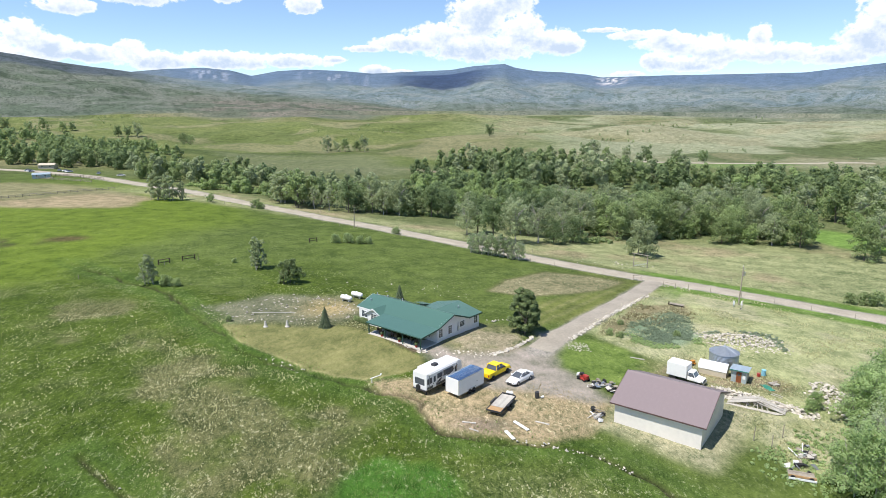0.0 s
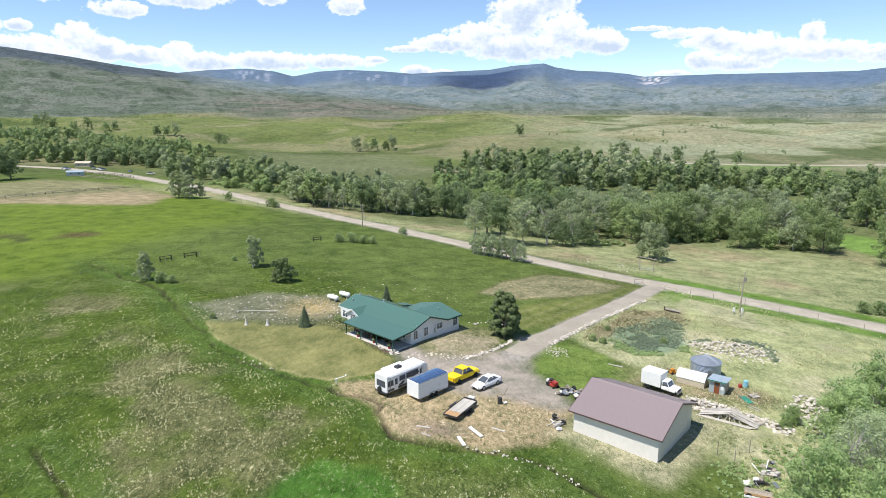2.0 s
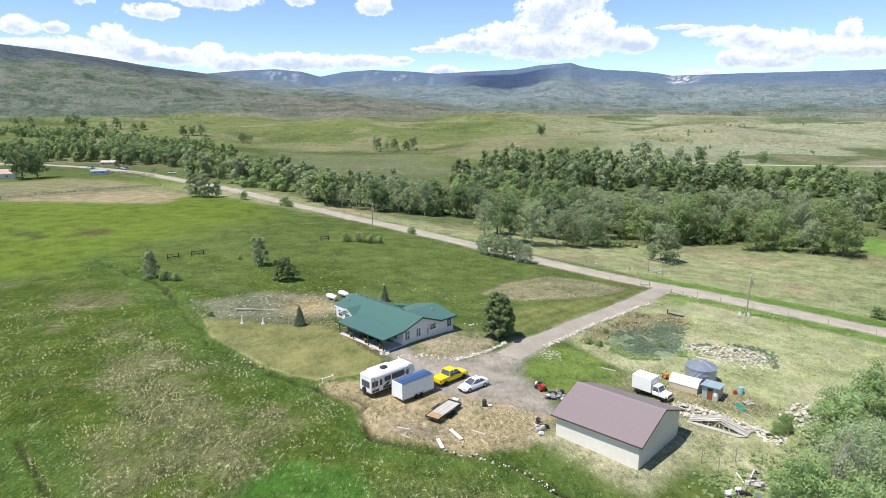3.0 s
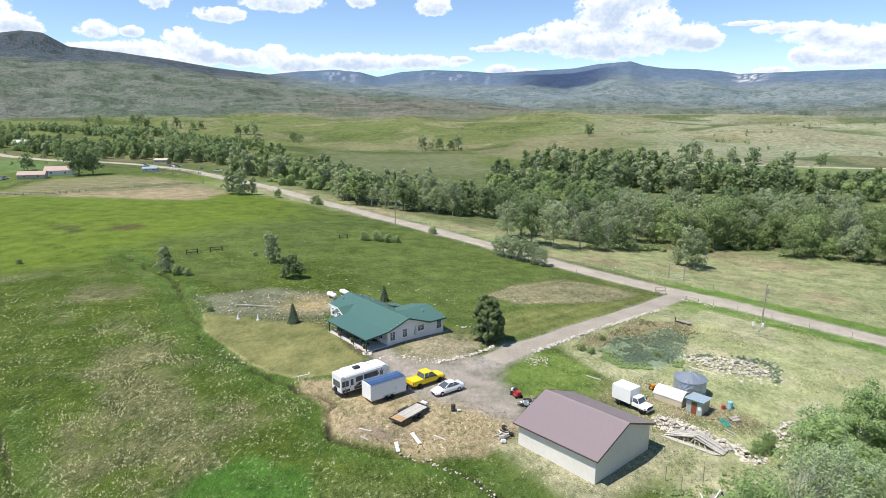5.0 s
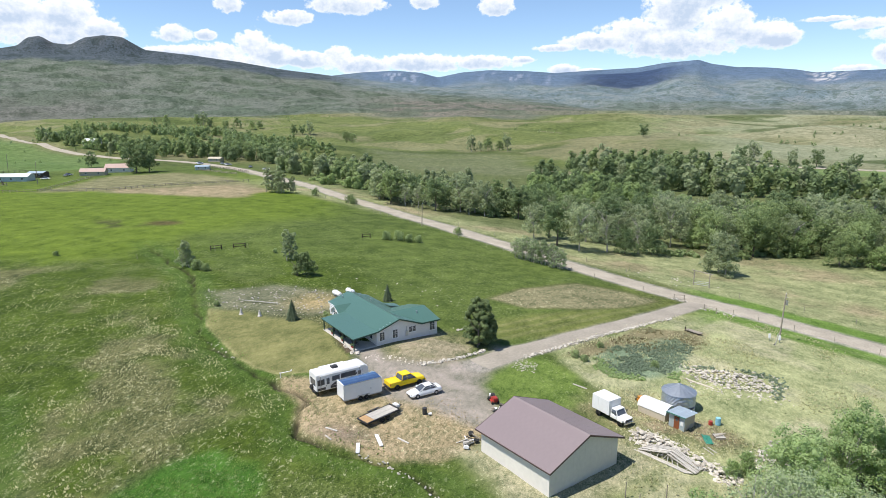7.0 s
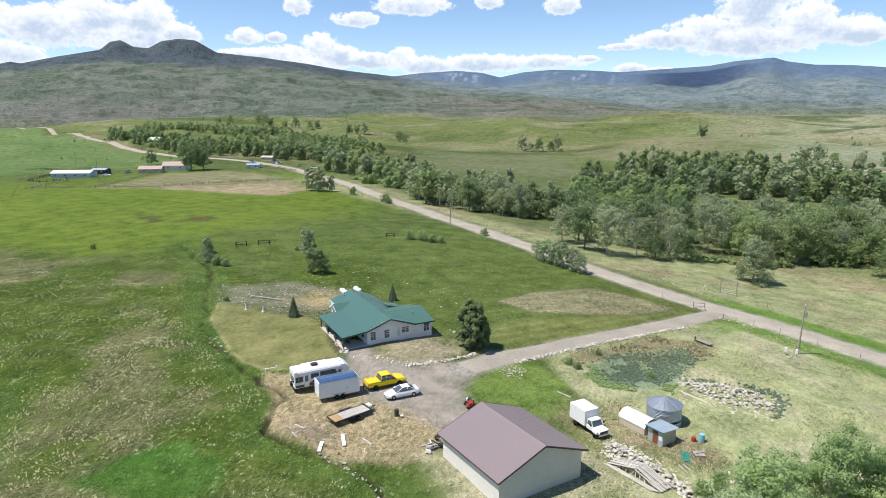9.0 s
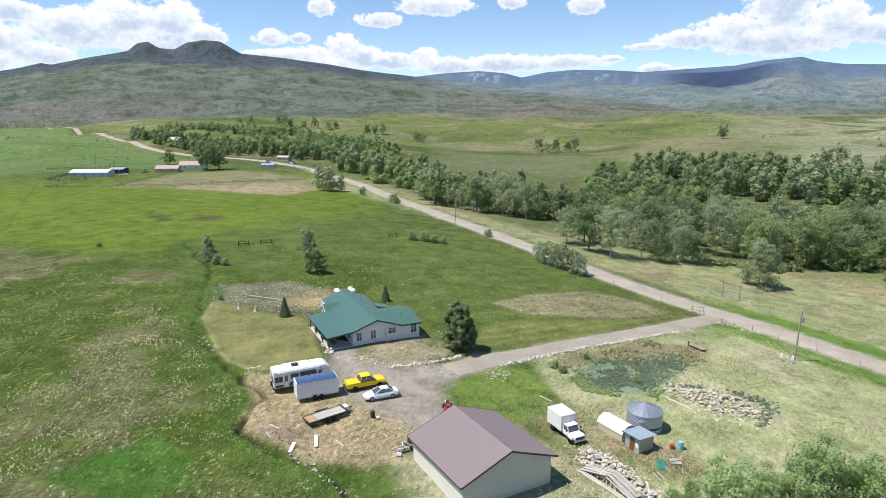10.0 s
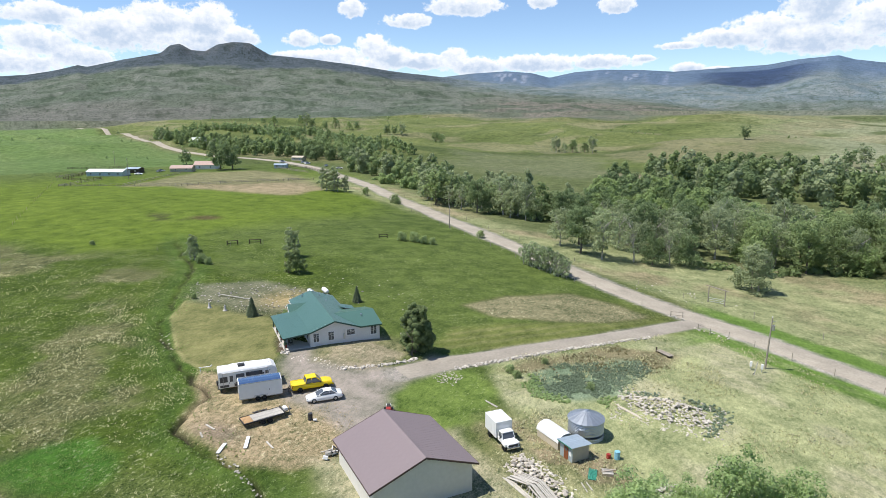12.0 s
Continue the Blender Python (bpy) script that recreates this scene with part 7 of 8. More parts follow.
def far_trees(base, name, label, clumps=290, size=1.0):
    for kind, rows in base.items():
        leaf = FARWOOD[kind][1].materials[0].name
        rng2 = random.Random(70 + kind)
        h, w = [(11, 8.0), (12, 7.0), (8, 8.5), (13, 7.5), (10, 9.0), (11, 7.0)][kind]
        vs, fs, ws, protos = [], [], [], []
        for q in range(4):
            lobes = [(Vector((rng2.uniform(-0.27, 0.27) * w, rng2.uniform(-0.27, 0.27) * w, h * (0.22 + 0.15 * j))), Vector((w * 0.31, w * 0.31, w * 0.3)) * (1.1 - 0.1 * j)) for j in range(5)]
            v, f, w2 = clump_arrays(rng2, lobes, clumps, size, True)
            protos.append((np.array([tuple(p) for p in v]), f, np.array([tuple(p) for p in w2])))
        n0 = 0
        for x, y, s, a in rows:
            v, f, w2 = protos[rng2.randrange(4)]
            c, sn = math.cos(a), math.sin(a)
            vs.append(np.stack([x + (v[:, 0] * c - v[:, 1] * sn) * s, y + (v[:, 0] * sn + v[:, 1] * c) * s, gz(x, y) + v[:, 2] * s], -1))
            ws.append(np.stack([w2[:, 0] * c - w2[:, 1] * sn, w2[:, 0] * sn + w2[:, 1] * c, w2[:, 2]], -1))
            fs.extend([tuple(n0 + i for i in face) for face in f])
            n0 += len(v)
        me = mesh_from(name, np.concatenate(vs), fs, bpy.data.materials[leaf], np.concatenate(ws))
        tagged(new(name, me), label, "woods", kind="stuff")


river_wood()

# clumps and single trees on the hills and round the ranch
HILL_TREES = [(-632, 775), (-620, 786), (-545, 758), (-530, 753), (-519, 752), (-467, 713), (-457, 722), (-437, 726), (-431, 736), (-357, 694), (-346, 694), (-336, 695), (-275, 666), (-268, 668),
              (-107, 582), (-98, 580), (-90, 578), (-79, 577), (-72, 576), (112, 495), (121, 500), (129, 494), (143, 490), (157, 485), (178, 477), (196, 472), (47, 640)]
rng = random.Random(15)
for i, (x, y) in enumerate(HILL_TREES):
    k = rng.choice([0, 4, 3])
    plant_tree("hill_tree", FARWOOD[k], x, y, rng.uniform(0.7, 1.15) * (1.15 if y > 650 else 0.95), rng.uniform(0, 360), "dark green tree standing on the grassy hillside", "tree", "hillside trees")


def hill_brush():
    """Far thickets and bushes strewn over the hills, too many to count."""
    rng = random.Random(25)
    base = {}
    for i in range(900):
        a = rng.uniform(-68, 40)
        r = rng.uniform(500, 1250)
        x, y = HUB[0] + r * math.sin(radians(a)), HUB[1] + r * math.cos(radians(a))
        if vnoise(x, y, 120, 401) < 0.66:
            continue
        base.setdefault(rng.choice([0, 4]), []).append((x, y, rng.uniform(0.12, 0.42), rng.uniform(0, 6.28)))
    # valley thicket west of the ranch
    for i in range(430):
        t = rng.random()
        x = -225 - 380 * t + rng.uniform(-22, 22)
        y = 470 + 150 * t + rng.uniform(-25, 75)
        if vnoise(x, y, 45, 411) < 0.30:
            continue
        base.setdefault(rng.choice([0, 1, 2, 4]), []).append((x, y, rng.uniform(0.6, 1.0), rng.uniform(0, 6.28)))
    far_trees(base, "hill_thicket", "scattered green bushes and thickets on the hills", 80, 1.6)


hill_brush()

# ---------------------------------------------------------------- trees about the homestead

COTTON = tree_meshes(44, 7.7, 5.2, 15000, 0.25, "leaf_poplar", 0.0, 0, 2, 36, plain=True)
SLIM = tree_meshes(32, 7.6, 4.2, 4200, 0.21, "leaf_grey", 0.0, 1, 3, 15, plain=True)
ROUND = tree_meshes(33, 4.8, 4.6, 4200, 0.21, "leaf_poplar", 0.0, 0, 3, 14, plain=True)
SHRUB = tree_meshes(34, 2.6, 3.0, 700, 0.26, "leaf", 0.0, 0, 4, 12)
THORN = tree_meshes(35, 8.0, 7.0, 12500, 0.18, "leaf_fresh", 0.0, 3, 5, 40, plain=True)
SILVER = tree_meshes(36, 9.5, 9.6, 13000, 0.16, "leaf_pale", 0.0, 16, 4, 34, plain=True)
BRUSH = tree_meshes(37, 6.8, 4.6, 2200, 0.24, "leaf_pale", 0.02, 8, 5, 16, plain=True)

plant_tree("poplar", COTTON, 14.2, 102.9, 1.0, 20, "dense dark green poplar beside the drive")
plant_tree("young_cottonwood", SLIM, -43.4, 141.6, 1.0, 50, "slim young cottonwood in the pasture")
plant_tree("willow_bush", ROUND, -33.4, 130.4, 1.05, 10, "round dark green willow bush in the pasture")
plant_tree("young_cottonwood", SLIM, -62.3, 127.4, 0.86, 130, "young cottonwood at the ditch head")
for x, y, s in ((-58.5, 126.2, 0.9), (-56, 126, 0.7), (-101.5, 127.5, 0.5), (-50.7, 147, 0.45), (-38.2, 105.6, 0.4), (-31, 175, 1.0), (-27.5, 176, 1.1), (-24, 175.5, 0.9), (-21.5, 176.2, 0.8), (-15, 196, 0.9), (-73, 241, 1.4), (-71, 239, 1.1), (41.5, 104.5, 0.45), (29.5, 104, 0.5), (33, 110, 0.4), (31, 102.8, 0.45)):
    plant_tree("shrub", SHRUB, x, y, s, rng.uniform(0, 360), "low green shrub growing in the grass", "shrub", "shrubs")
for x, y, s in ((53.6, 72.6, 0.98), (57.2, 77.0, 0.72), (61.6, 78.9, 1.05), (66.0, 80.0, 0.95), (70.0, 76.0, 1.0), (43.4, 58.0, 0.95), (46.6, 54.2, 0.95), (55.8, 67.8, 0.8), (50.2, 77.2, 0.3), (48.5, 75.8, 0.25)):
    plant_tree("thicket_bush", THORN, x, y, s, rng.uniform(0, 360), "leafy bright green bush in the thicket", "bush", "thicket bushes")
for x, y, s in ((50.2, 61.4, 1.0), (57.4, 61.0, 0.9)):
    plant_tree("silver_willow", SILVER, x, y, s, rng.uniform(0, 360), "silvery willow with bleached dead branches", "tree", "silvery willows")
for x, y, s in ((8.5, 171.2, 0.85), (11, 170, 1.0), (13.5, 168.8, 0.95), (16, 167.2, 1.0), (18.5, 165.6, 0.9), (20.5, 164.0, 0.8)):
    plant_tree("roadside_willow", BRUSH, x, y, s, rng.uniform(0, 360), "grey-green willow brush beside the road", "tree", "roadside willows")
plant_tree("crack_willow", tree_meshes(38, 10.5, 10.0, 5200, 0.36, "leaf_grey", 0.0, 4, 3, 16, plain=True), 61.9, 187.8, 1.0, 10, "broad silvery willow standing alone beyond the road", "tree")
for x, y, s in ((95, 139, 1.0), (98, 138, 1.2), (101, 138.5, 1.3), (105, 136, 1.3)):
    plant_tree("shrub", SHRUB, x, y, s, rng.uniform(0, 360), "low green shrub growing in the grass", "shrub", "shrubs")
for x, y, s in ((-117.5, 252, 1.15), (-114.5, 254, 1.0), (-112, 251.5, 1.2), (-108, 255, 0.8)):
    plant_tree("young_cottonwood", SLIM, x, y, s * 1.25, rng.uniform(0, 360), "young cottonwood clump on the roadside", "tree", "roadside cottonwoods")
for x, y, s, m in ((-244, 311, 1.5, 4), (-240, 317, 1.35, 4), (-298, 332, 0.9, 4)):
    plant_tree("ranch_tree", FARWOOD[m], x, y, s, rng.uniform(0, 360), "broad dark green shade tree at the ranch", "tree", "ranch trees")


def spruce(x, y, h):
    rng = random.Random(int(x * 7 + y))
    t = thing("spruce", pose(x, y, gz(x, y) - 0.05), "small conical blue-green spruce", "tree", "spruces")
    part("trunk", tubed((0, 0, -0.1), (0, 0, h * 0.96), 0.09, 0.02, seg=8), "bark", t)
    verts, faces = [], []
    tiers = 16
    for i in range(tiers):
        f = i / tiers
        z = h * (0.06 + 0.9 * f)
        R = h * 0.31 * (1 - f) ** 0.85 + 0.06
        k = max(7, int(18 * (1 - f)))
        for j in range(k):
            a = 2 * math.pi * j / k + i * 0.7 + rng.uniform(-0.15, 0.15)
            r = R * rng.uniform(0.75, 1.15)
            d, s = Vector((math.cos(a), math.sin(a), 0)), Vector((-math.sin(a), math.cos(a), 0))
            w = 0.16 * r + 0.07
            i0 = len(verts)
            verts += [Vector((0, 0, z + 0.05)), d * r * 0.55 + s * w + Vector((0, 0, z - 0.02)), d * r + Vector((0, 0, z - 0.22 * r)), d * r * 0.55 - s * w + Vector((0, 0, z - 0.02)), d * r * 0.6 + Vector((0, 0, z + 0.1))]
            faces += [(i0, i0 + 1, i0 + 4), (i0 + 1, i0 + 2, i0 + 4), (i0 + 2, i0 + 3, i0 + 4), (i0 + 3, i0, i0 + 4)]
    part("needles", mesh_from("needles", verts, faces, "needle"), None, t)


spruce(-20.6, 103.2, 4.0)
spruce(-8.7, 119.5, 3.6)


def hedge():
    for x in (-18.6, -17.6, -16.6, -15.9):
        p = Matrix.Translation((HO[0], HO[1], 0)) @ pose(0, 0, 0, 0, 0, HD) @ Vector((x, -0.9, 0))
        plant_tree("foundation_shrub", SHRUB, p.x, p.y, 0.4, x * 50, "clipped dark shrub against the house wall", "shrub", "foundation shrubs")


hedge()

# ---------------------------------------------------------------- poles, posts, fences


def power_pole(x, y, h, label, box=True, arm=False):
    t = thing("utility_pole", pose(x, y, gz(x, y) - 0.1), label, "utility pole", "utility poles")
    part("pole", tubed((0, 0, -0.2), (0.03 * h, 0, h), 0.16, 0.1, seg=10), "pole_wood", t)
    if box:
        tr = part("transformer", tubed((0.03 * h + 0.28, 0, h - 2.0), (0.03 * h + 0.28, 0, h - 1.2), 0.22, seg=12), "rim", t, "pale grey transformer")
        part("bushing", tubed((0.03 * h + 0.28, 0, h - 1.2), (0.03 * h + 0.28, 0, h - 1.0), 0.05, seg=6), "dark", tr)
        part("lamp_arm", tubed((0.03 * h, 0, h - 0.6), (0.03 * h + 0.6, 0.2, h - 0.5), 0.03, seg=6), "rim", t)
    part("insulator", tubed((0.03 * h, 0, h), (0.03 * h, 0, h + 0.25), 0.05, seg=6), "trim", t)
    if arm:
        part("cross_arm", boxed(-0.9, 0.9, -0.05, 0.05, h - 0.5, h - 0.38), "pole_wood", t)


power_pole(63.9, 128.6, 8.6, "tall wooden utility pole with a pale transformer")
power_pole(-29.6, 203.5, 7.6, "dark wooden utility pole beside the road", False)
power_pole(-243, 245, 11, "wooden utility pole by the corral", False)
power_pole(-330, 300, 10, "distant wooden utility pole", False, True)


def meter_posts():
    t = thing("meter_post", pose(62.3, 124.2, gz(62.3, 124.2)), "leaning white post with a small service box", "post")
    part("post", tubed((0, 0, -0.2), (0.35, 0.1, 2.0), 0.08, seg=8), "pale_wood", t)
    part("stay", tubed((-0.2, 0, 0), (0.1, 0, 0.4), 0.05, seg=6), "dark", t)
    for x, y in ((61.8, 126.4), (63.4, 126.2)):
        p = thing("service_box", pose(x, y, gz(x, y)), "pale green utility pedestal on a post", "utility box", "utility boxes")
        part("cabinet", boxed(-0.18, 0.18, -0.15, 0.15, 0.5, 1.3, bevel=0.03), "trim", p)
        part("leg", boxed(-0.05, 0.05, -0.05, 0.05, -0.1, 0.5), "galv", p)


meter_posts()


def ranch_gate():
    t = thing("ranch_gate", pose(54.4, 166.3, gz(54.4, 166.3), 0, 0, -18), "tall timber gate frame with a leaning top beam", "gate")
    for x in (-1.8, 1.8):
        part("post", tubed((x, 0, -0.3), (x, 0, 3.6), 0.13, 0.11, seg=8), "pole_wood", t)
    part("beam", tubed((-2.4, 0, 3.9), (2.5, 0, 3.3), 0.12, seg=8), "pole_wood", t)
    for z in (0.4, 0.8, 1.2):
        part("rail", tubed((-1.7, 0.1, z), (1.7, 0.1, z), 0.03, seg=6), "galv", t)


ranch_gate()


def wire_fence(line, step, label, h=1.2):
    pts = resample(line, step)
    p0 = pts[0]
    t = thing("wire_fence", pose(p0.x, p0.y, gz(p0.x, p0.y)), label, "fence")
    rng = random.Random(int(p0.x))
    z0 = gz(p0.x, p0.y)
    for p in pts:
        z = gz(p.x, p.y) - z0
        a = Vector((p.x - p0.x, p.y - p0.y, z - 0.25))
        b = a + Vector((rng.uniform(-0.06, 0.06), rng.uniform(-0.06, 0.06), h * rng.uniform(0.9, 1.15) + 0.25))
        part("post", tubed(a, b, 0.06, 0.05, seg=6), "pole_wood", t)


def offset(line, d):
    pts = resample(line, 12)
    out = []
    for i, p in enumerate(pts):
        q = (pts[min(i + 1, len(pts) - 1)] - pts[max(i - 1, 0)]).normalized()
        out.append((p.x + q.y * d, p.y - q.x * d))
    return out


NEARROAD = [(-84, 254), (-52, 231), (-37, 217), (-9, 196), (22, 172), (33, 165), (44, 159)]
wire_fence(offset(NEARROAD, 7.0), 6.5, "line of dark wooden fence posts along the road")
wire_fence(offset(NEARROAD, -7.5), 9.0, "line of weathered fence posts beyond the road")
wire_fence([(58, 141.5), (68, 136), (80, 129), (92, 121)], 5.5, "sparse steel fence posts along the road verge")
wire_fence([(62, 160), (74, 154), (90, 147)], 8.0, "sparse wooden fence posts beyond the road")
wire_fence([(-79, 130.2), (-66, 143), (-60.5, 149.5)], 7.0, "old fence posts across the pasture")
wire_fence([(37.5, 68.3), (38.8, 66.6), (41.5, 69.2)], 2.4, "pale leaning posts in the weeds", h=1.7)
rail_fence((-67.6, 143.4), (-65.8, 145.4), "short dark timber rail panel in the pasture", "rail_panel", "dark_wood", 0.09)
rail_fence((-63.6, 147.6), (-61.4, 149.6), "short dark timber rail panel in the pasture", "rail_panel", "dark_wood", 0.09)
rail_fence((-38.2, 174), (-36.4, 175.6), "short dark timber rail panel in the pasture", "rail_panel", "dark_wood", 0.09)
rail_fence((52.6, 142.8), (54.8, 141.2), "short pale timber rail at the drive mouth", "rail_panel")
rail_fence((47.0, 148.4), (49.2, 149.2), "short pale timber rail at the drive mouth", "rail_panel")
for a, b in (((-240, 205), (-214, 220)), ((-214, 220), (-191, 235)), ((-191, 235), (-180, 260)), ((-180, 260), (-166, 276)), ((-166, 276), (-153, 289)), ((-240, 205), (-252, 236)), ((-214, 220), (-246, 282)), ((-285, 232), (-300, 262)), ((-222, 336), (-180, 318))):
    rail_fence(a, b, "long weathered pole corral fence at the ranch", "corral_fence", "pole_wood", 0.08)
for a, b in (((-274, 229), (-262, 227)), ((-262, 227), (-255, 237)), ((-255, 237), (-268, 246)), ((-274, 229), (-284, 244)), ((-284, 244), (-300, 262)), ((-336, 271), (-304, 300)), ((-204, 345), (-180, 330)), ((-230, 352), (-204, 345))):
    rail_fence(a, b, "dark weathered plank pen fence beside the cattle shed", "pen_fence", "dark_wood", 0.08)
wire_fence([(-156, 137), (-194, 166), (-258, 214), (-274, 228)], 6.0, "old fence posts along the hay field edge")
stone_row([(46.6, 148.6), (48.8, 148.2), (50.5, 147.5)], 0.5, 0.5, "stones round the drive mouth", 61, 0.5)
stone_row([(52.5, 143), (55.5, 142), (57.5, 141)], 0.5, 0.5, "stones round the drive mouth", 62, 0.6)

# ---------------------------------------------------------------- the ranch across the hay field


def ranch_building(name, x, y, turn, L, W, e, r, wall, roof, label, category="building"):
    t = thing(name, axes((x, y), turn, gz(x, y)), label, category)
    bm = bmesh.new()
    loft(bm, [[(xx, -W / 2, -0.6), (xx, W / 2, -0.6), (xx, W / 2, e), (xx, 0, r - 0.05), (xx, -W / 2, e)] for xx in (-L / 2, L / 2)])
    part("wall", bm, wall, t)
    o = 0.35
    k = (r - e) / (W / 2)
    for s in (-1, 1):
        slope(t, (-s * (-L / 2 - o), s * (W / 2 + o), e - o * k), (s * (-L / 2 - o), s * (W / 2 + o), e - o * k), (0, -s * (W / 2 + o), (W / 2 + o) * k), roof, max(4, int(L / 2)))
    for i in range(max(2, int(L / 5))):
        xx = -L / 2 + (i + 0.5) * L / max(2, int(L / 5))
        w = part("window", boxed(xx - 0.5, xx + 0.5, -W / 2 - 0.03, -W / 2, 0.9, 1.9), "trim", t)
        part("pane", boxed(xx - 0.42, xx + 0.42, -W / 2 - 0.04, -W / 2 - 0.03, 0.98, 1.82), "glass", w)
    return t


ranch_building("cattle_shed", -272, 254, 24, 21, 8, 2.6, 3.9, "galv_flat", "white", "long low cattle shed with a white metal roof", "shed")
ranch_building("machine_shed", -277, 275, 24, 8, 7, 2.6, 3.4, "dark_wood", "galv_flat", "small dark machine shed with a grey roof", "shed")
ranch_building("bunkhouse", -258, 294, 30, 13, 7, 2.3, 3.9, "tan", "rose_tan", "low tan bunkhouse with a pinkish roof", "house")
ranch_building("ranch_house", -259, 314, 30, 14, 8, 2.8, 4.9, "siding", "rose_tan", "white ranch house with a tan roof", "house")
ranch_building("small_shed", -218, 338, 25, 8, 5, 2.2, 2.9, "galv_flat", "galv_flat", "small blue-grey metal shed by the road", "shed")
ranch_building("roadside_cabin", -248, 392, 10, 9, 6, 2.4, 3.4, "tan", "tan", "small pale cabin among the trees", "house")
ranch_building("far_farmhouse", -420, 454, 20, 13, 9, 4.5, 7.0, "siding", "white", "far white farmhouse with a white roof", "house")


def parked_car(x, y, turn, paint, label):
    t = thing("parked_car", axes((x, y), turn, gz(x, y)), label, "car", "cars parked at the ranch")
    bm = bmesh.new()
    loft(bm, [ring(-2.2, 0.8, 0.35, 0.85, 0.75), ring(-1.2, 0.9, 0.3, 0.95, 0.82), ring(1.0, 0.9, 0.3, 0.92, 0.82), ring(2.2, 0.8, 0.35, 0.75, 0.7)])
    part("body", bm, paint, t)
    bm = bmesh.new()
    loft(bm, [ring(-1.6, 0.8, 0.9, 0.94, 0.75, 0.02), ring(-0.9, 0.8, 0.9, 1.5, 0.65), ring(0.3, 0.8, 0.9, 1.5, 0.65), ring(1.0, 0.8, 0.88, 0.92, 0.75, 0.02)])
    part("cabin", bm, "glass", t)
    for xx in (-1.35, 1.35):
        for s in (-1, 1):
            wheel(t, xx, s * 0.8, 0.32, 0.32, 0.2, s)


for i, (x, y) in enumerate(((-250, 376), (-246, 372), (-232, 377), (-226, 374), (-222, 370), (-200, 362), (-182, 352), (-270, 288), (-267, 284), (-262, 266))):
    parked_car(x, y, 30 + 40 * (i % 3), ["white", "car_white", "galv"][i % 3], ["white car parked at the ranch", "white pickup parked at the ranch", "grey car parked at the ranch"][i % 3])

# ---------------------------------------------------------------- grass, weeds


def blades(name, spots, material, label, category):
    """Tufts of three leaning blades each, in one mesh."""
    rng = np.random.default_rng(9)
    n = len(spots)
    P = np.array(spots)
    P[:, 2] = ground_z(P[:, 0], P[:, 1]) - 0.03
    V = np.zeros((n, 9, 3))
    for b in range(3):
        a = rng.uniform(0, 6.28, n)
        w = P[:, 3] * rng.uniform(0.22, 0.4, n)
        lean = P[:, 3] * rng.uniform(0.4, 1.0, n)
        c, s = np.cos(a), np.sin(a)
        V[:, b * 3 + 0] = np.stack([P[:, 0] - s * w, P[:, 1] + c * w, P[:, 2]], -1)
        V[:, b * 3 + 1] = np.stack([P[:, 0] + s * w, P[:, 1] - c * w, P[:, 2]], -1)
        V[:, b * 3 + 2] = np.stack([P[:, 0] + c * lean, P[:, 1] + s * lean, P[:, 2] + P[:, 3] * rng.uniform(0.7, 1.2, n)], -1)
    me = bpy.data.meshes.new(name)
    me.vertices.add(n * 9)
    me.vertices.foreach_set("co", V.ravel())
    me.loops.add(n * 9)
    me.loops.foreach_set("vertex_index", np.arange(n * 9))
    me.polygons.add(n * 3)
    me.polygons.foreach_set("loop_start", np.arange(n * 3) * 3)
    me.update(calc_edges=True)
    me.materials.append(M[material])
    me.polygons.foreach_set("use_smooth", np.ones(n * 3, bool))
    up = np.tile(np.array([[0.0, 0.0, 1.0]]), (n * 9, 1)) + rng.uniform(-0.25, 0.25, (n * 9, 3))
    me.normals_split_custom_set_from_vertices((up / np.linalg.norm(up, axis=1)[:, None]).tolist())
    return tagged(new(name, me), label, category, kind="stuff")


def sow(n, x0, x1, y0, y1, keep, h0, h1, seed):
    rng = np.random.default_rng(seed)
    x, y = rng.uniform(x0, x1, n), rng.uniform(y0, y1, n)
    k = keep(x, y) > rng.uniform(0, 1, n)
    h = rng.uniform(h0, h1, n)
    return np.stack([x, y, x * 0, h], -1)[k]


def meadow(x, y):
    west = smooth(-2, 2, -(x + 0.55 * (y - 62)) + 20)
    out = np.minimum.reduce([polygon_distance(x, y, p) for p in (LAWN, STRAW, YARD, DRYPLOT, LUSH)])
    return west * smooth(1.2, 2.2, line_distance(x, y, DITCH)) * (0.2 + 0.8 * smooth(0.42, 0.62, fbm(x, y, 16, 41, 4))) * smooth(0, 1.5, out)


def weeds_at(poly, soft=1.5):
    return lambda x, y: smooth(soft, -soft, polygon_distance(x, y, poly)) * smooth(0.3, 0.5, fbm(x, y, 3, 19, 3))


def ditch_side(x, y):
    d = line_distance(x, y, DITCH)
    return np.exp(-(d / 2.2) ** 2) * smooth(0.5, 0.9, d)


blades("meadow_grass", sow(90000, -95, 30, 44, 128, meadow, 0.07, 0.17, 1), "tuft", "tall seeding meadow grass with pale heads", "grass")
blades("seed_heads", sow(42000, -95, 30, 44, 108, lambda x, y: meadow(x, y) * smooth(0.48, 0.66, fbm(x, y, 2.6, 47, 3)), 0.13, 0.29, 11), "pale_grass", "clumps of pale seed heads in the meadow", "grass")
stone_row([(-36.5, 59.4), (-34.4, 57.6), (-32.4, 55.8)], 0.9, 0.22, "few pale stones in a meadow gully", 27, 0.4)
blades("ditch_grass", sow(20000, -60, 24, 54, 116, ditch_side, 0.10, 0.28, 2), "blade", "lush green grass along the irrigation ditch", "grass")
blades("lush_grass", sow(7000, -14, 5, 50, 64, weeds_at(LUSH), 0.06, 0.14, 3), "blade", "patch of lush dark green clover grass", "grass")
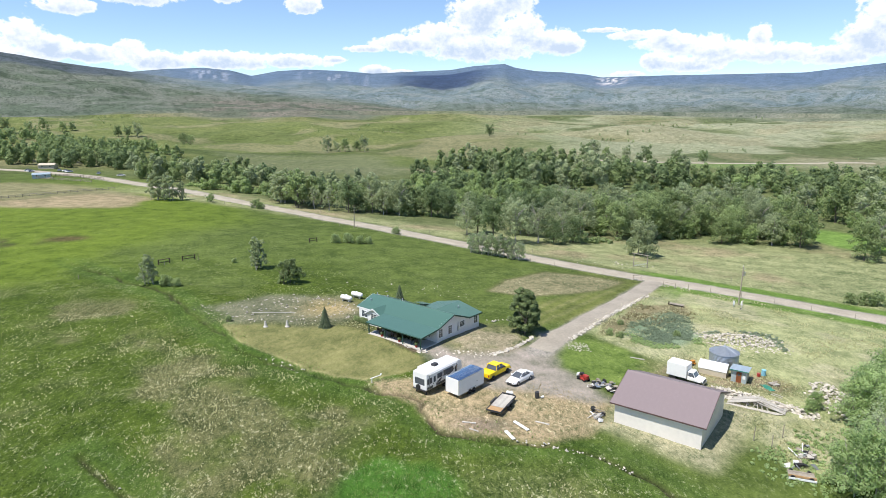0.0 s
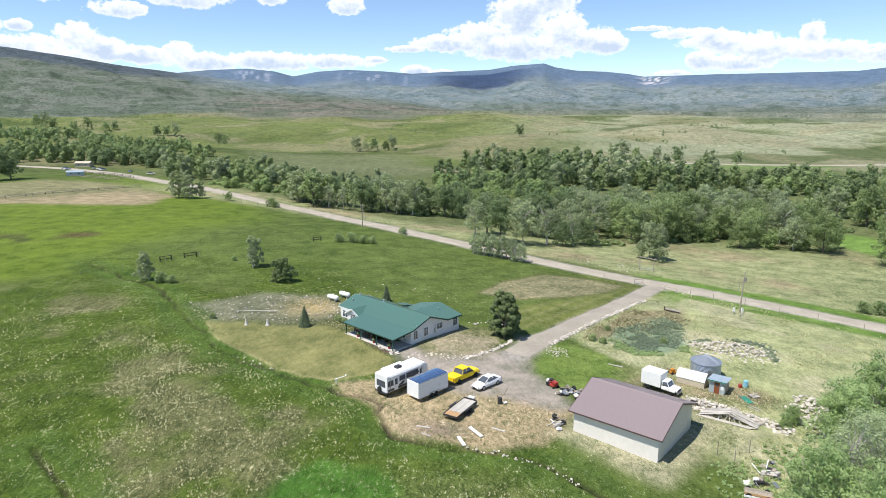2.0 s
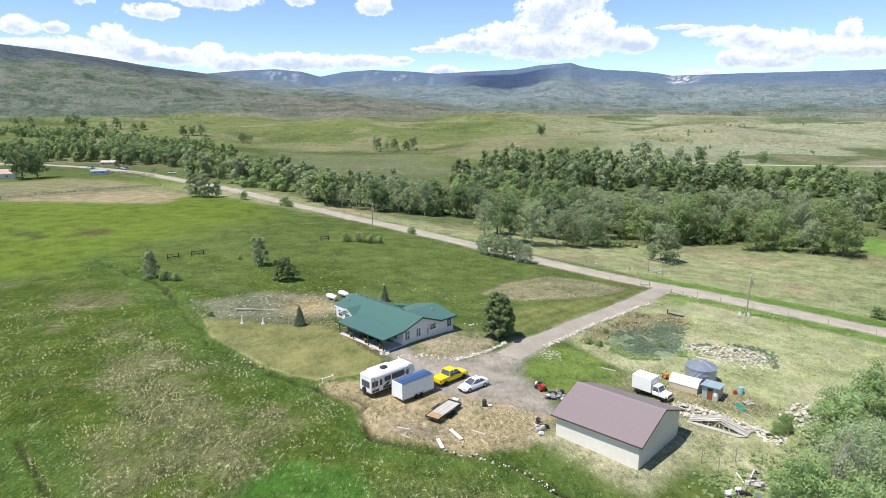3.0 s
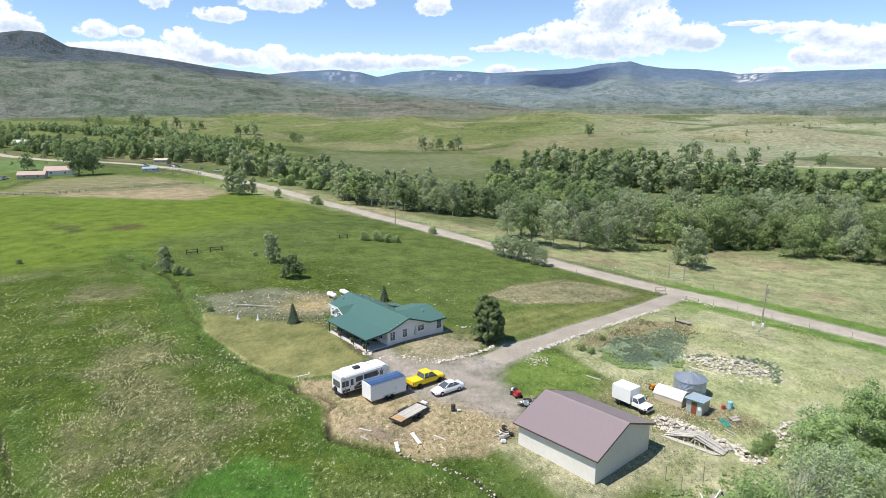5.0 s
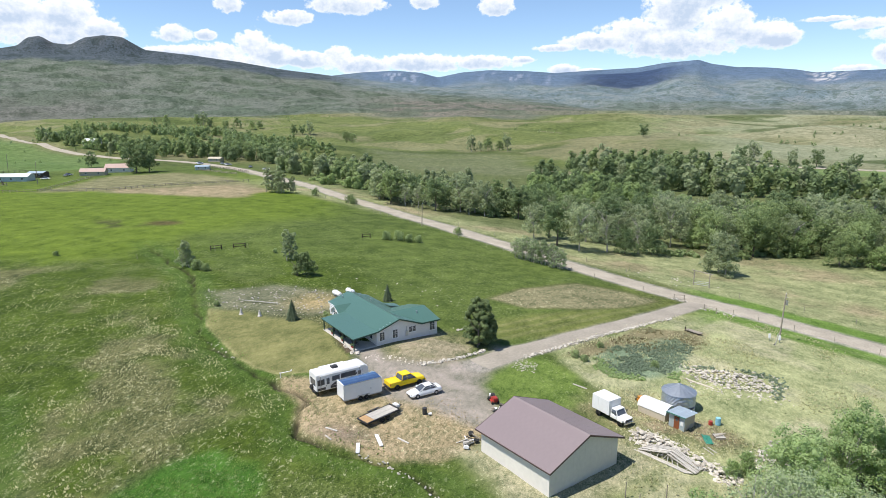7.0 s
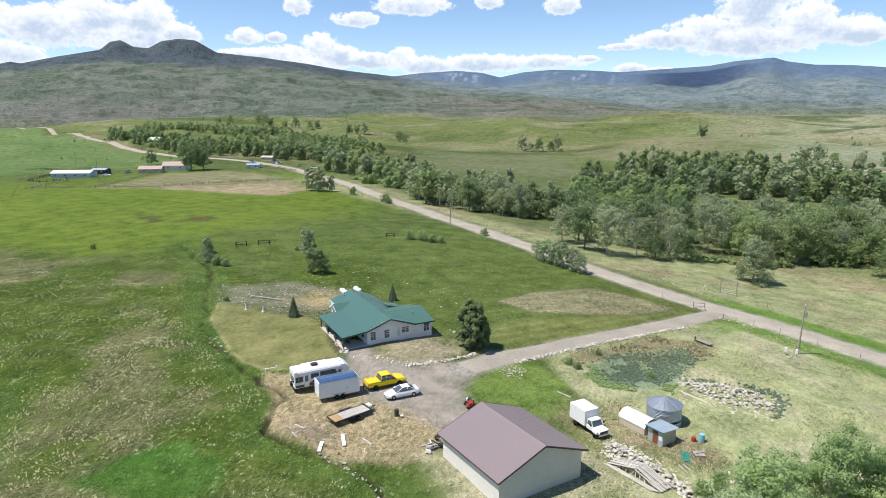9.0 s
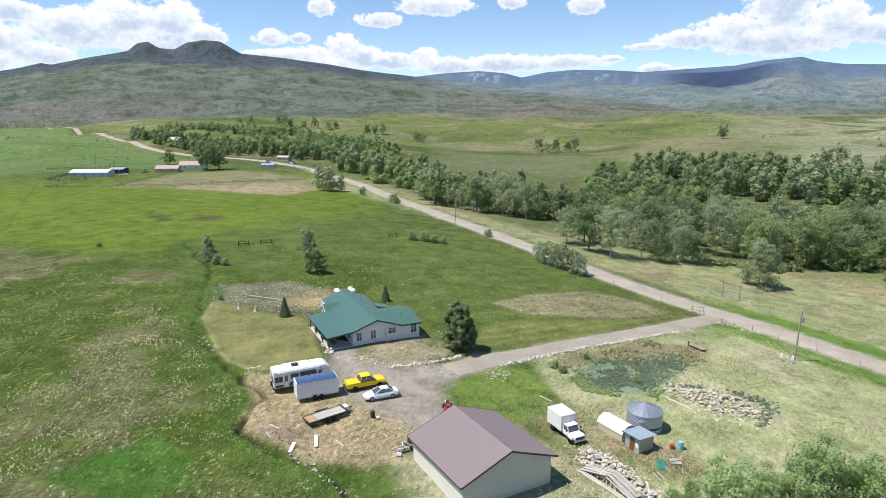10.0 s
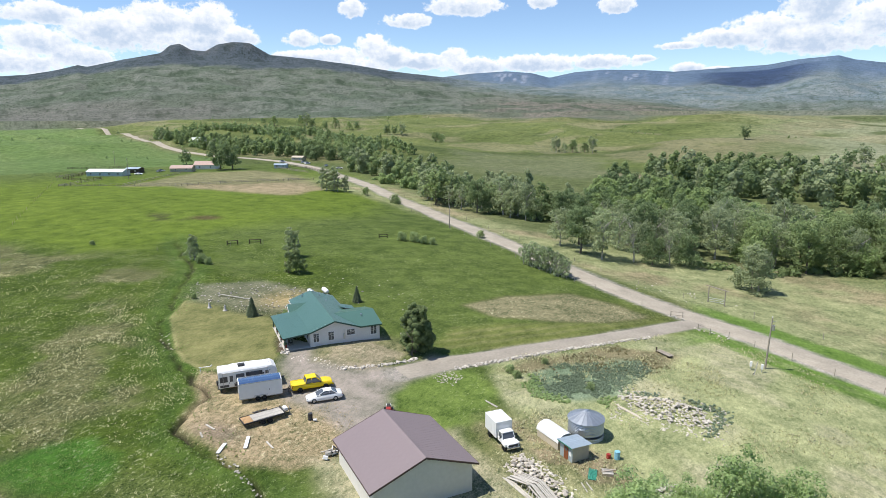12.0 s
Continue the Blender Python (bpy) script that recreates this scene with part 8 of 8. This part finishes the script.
blades("dry_grass", sow(9000, -12, 40, 60, 90, lambda x, y: weeds_at(STRAW)(x, y) * 0.9, 0.08, 0.2, 4), "dry", "dry straw-coloured grass stubble in the yard", "grass")
blades("field_grass", sow(42000, 24, 95, 58, 145, lambda x, y: smooth(1, -1, polygon_distance(x, y, EASTFIELD)) * smooth(0.4, 0.65, fbm(x, y, 7, 45, 4)) * 0.8, 0.12, 0.32, 5), "pale_grass", "mown pale green and straw field grass", "grass")


def weed_patch(name, poly, n, material, label, seed, size, h):
    rng = random.Random(seed)
    xs, ys = [p[0] for p in poly], [p[1] for p in poly]
    lobes_v, lobes_f, lobes_w = [], [], []
    k = 0
    while k < n:
        x, y = rng.uniform(min(xs), max(xs)), rng.uniform(min(ys), max(ys))
        if float(polygon_distance(np.array(x), np.array(y), poly)) > rng.uniform(-1.5, 0.6) or fbm(x, y, 3.5, seed, 3) < 0.42:
            continue
        hh = h * rng.uniform(0.5, 1.2)
        v, f, w = clump_arrays(rng, [(Vector((x, y, gz(x, y) + hh * 0.4)), Vector((hh * 0.8, hh * 0.8, hh * 0.6)))], 22, size, True)
        lobes_w += w
        i0 = len(lobes_v)
        lobes_v += v
        lobes_f += [tuple(i0 + i for i in face) for face in f]
        k += 1
    tagged(new(name, mesh_from(name, lobes_v, lobes_f, material, lobes_w)), label, "weeds", kind="stuff")


weed_patch("tall_weeds", WEEDS, 2000, "weed", "thick blue-green weeds in an old garden plot", 71, 0.13, 0.22)
weed_patch("rusty_weeds", REDWEEDS, 220, "rust_weed", "rust-brown dock and dry weeds", 72, 0.13, 0.22)
weed_patch("green_weeds", [(30, 103), (33, 105), (36, 100), (42, 100), (45.5, 104), (44, 98.5), (36, 98)], 260, "leaf_fresh", "green weeds round the old garden plot", 73, 0.16, 0.3)
weed_patch("green_weeds", [(46, 105.5), (52, 109), (60, 107), (60, 100), (57, 98), (58, 104), (52, 107)], 200, "weed", "grey-green weeds growing through the rubble", 74, 0.15, 0.25)
weed_patch("green_weeds", [(36, 66), (42, 72), (50, 72), (47, 62), (40, 57), (34, 60)], 300, "leaf_fresh", "rank green weeds round the scrap", 75, 0.15, 0.3)
weed_patch("roadside_brush", [(-36, 257), (-10, 250), (16, 240), (20, 246), (-8, 258), (-34, 264)], 60, "leaf", "low brush at the wood's edge", 76, 0.9, 1.6)
weed_patch("roadside_brush", [(-130, 308), (-100, 296), (-64, 272), (-62, 280), (-100, 306), (-128, 318)], 130, "leaf_bright", "low willow brush at the wood's edge", 77, 0.9, 1.8)
weed_patch("roadside_brush", [(44, 206), (70, 210), (100, 230), (150, 236), (150, 242), (98, 238), (66, 216), (44, 212)], 190, "leaf", "low brush at the wood's edge", 78, 0.9, 1.8)
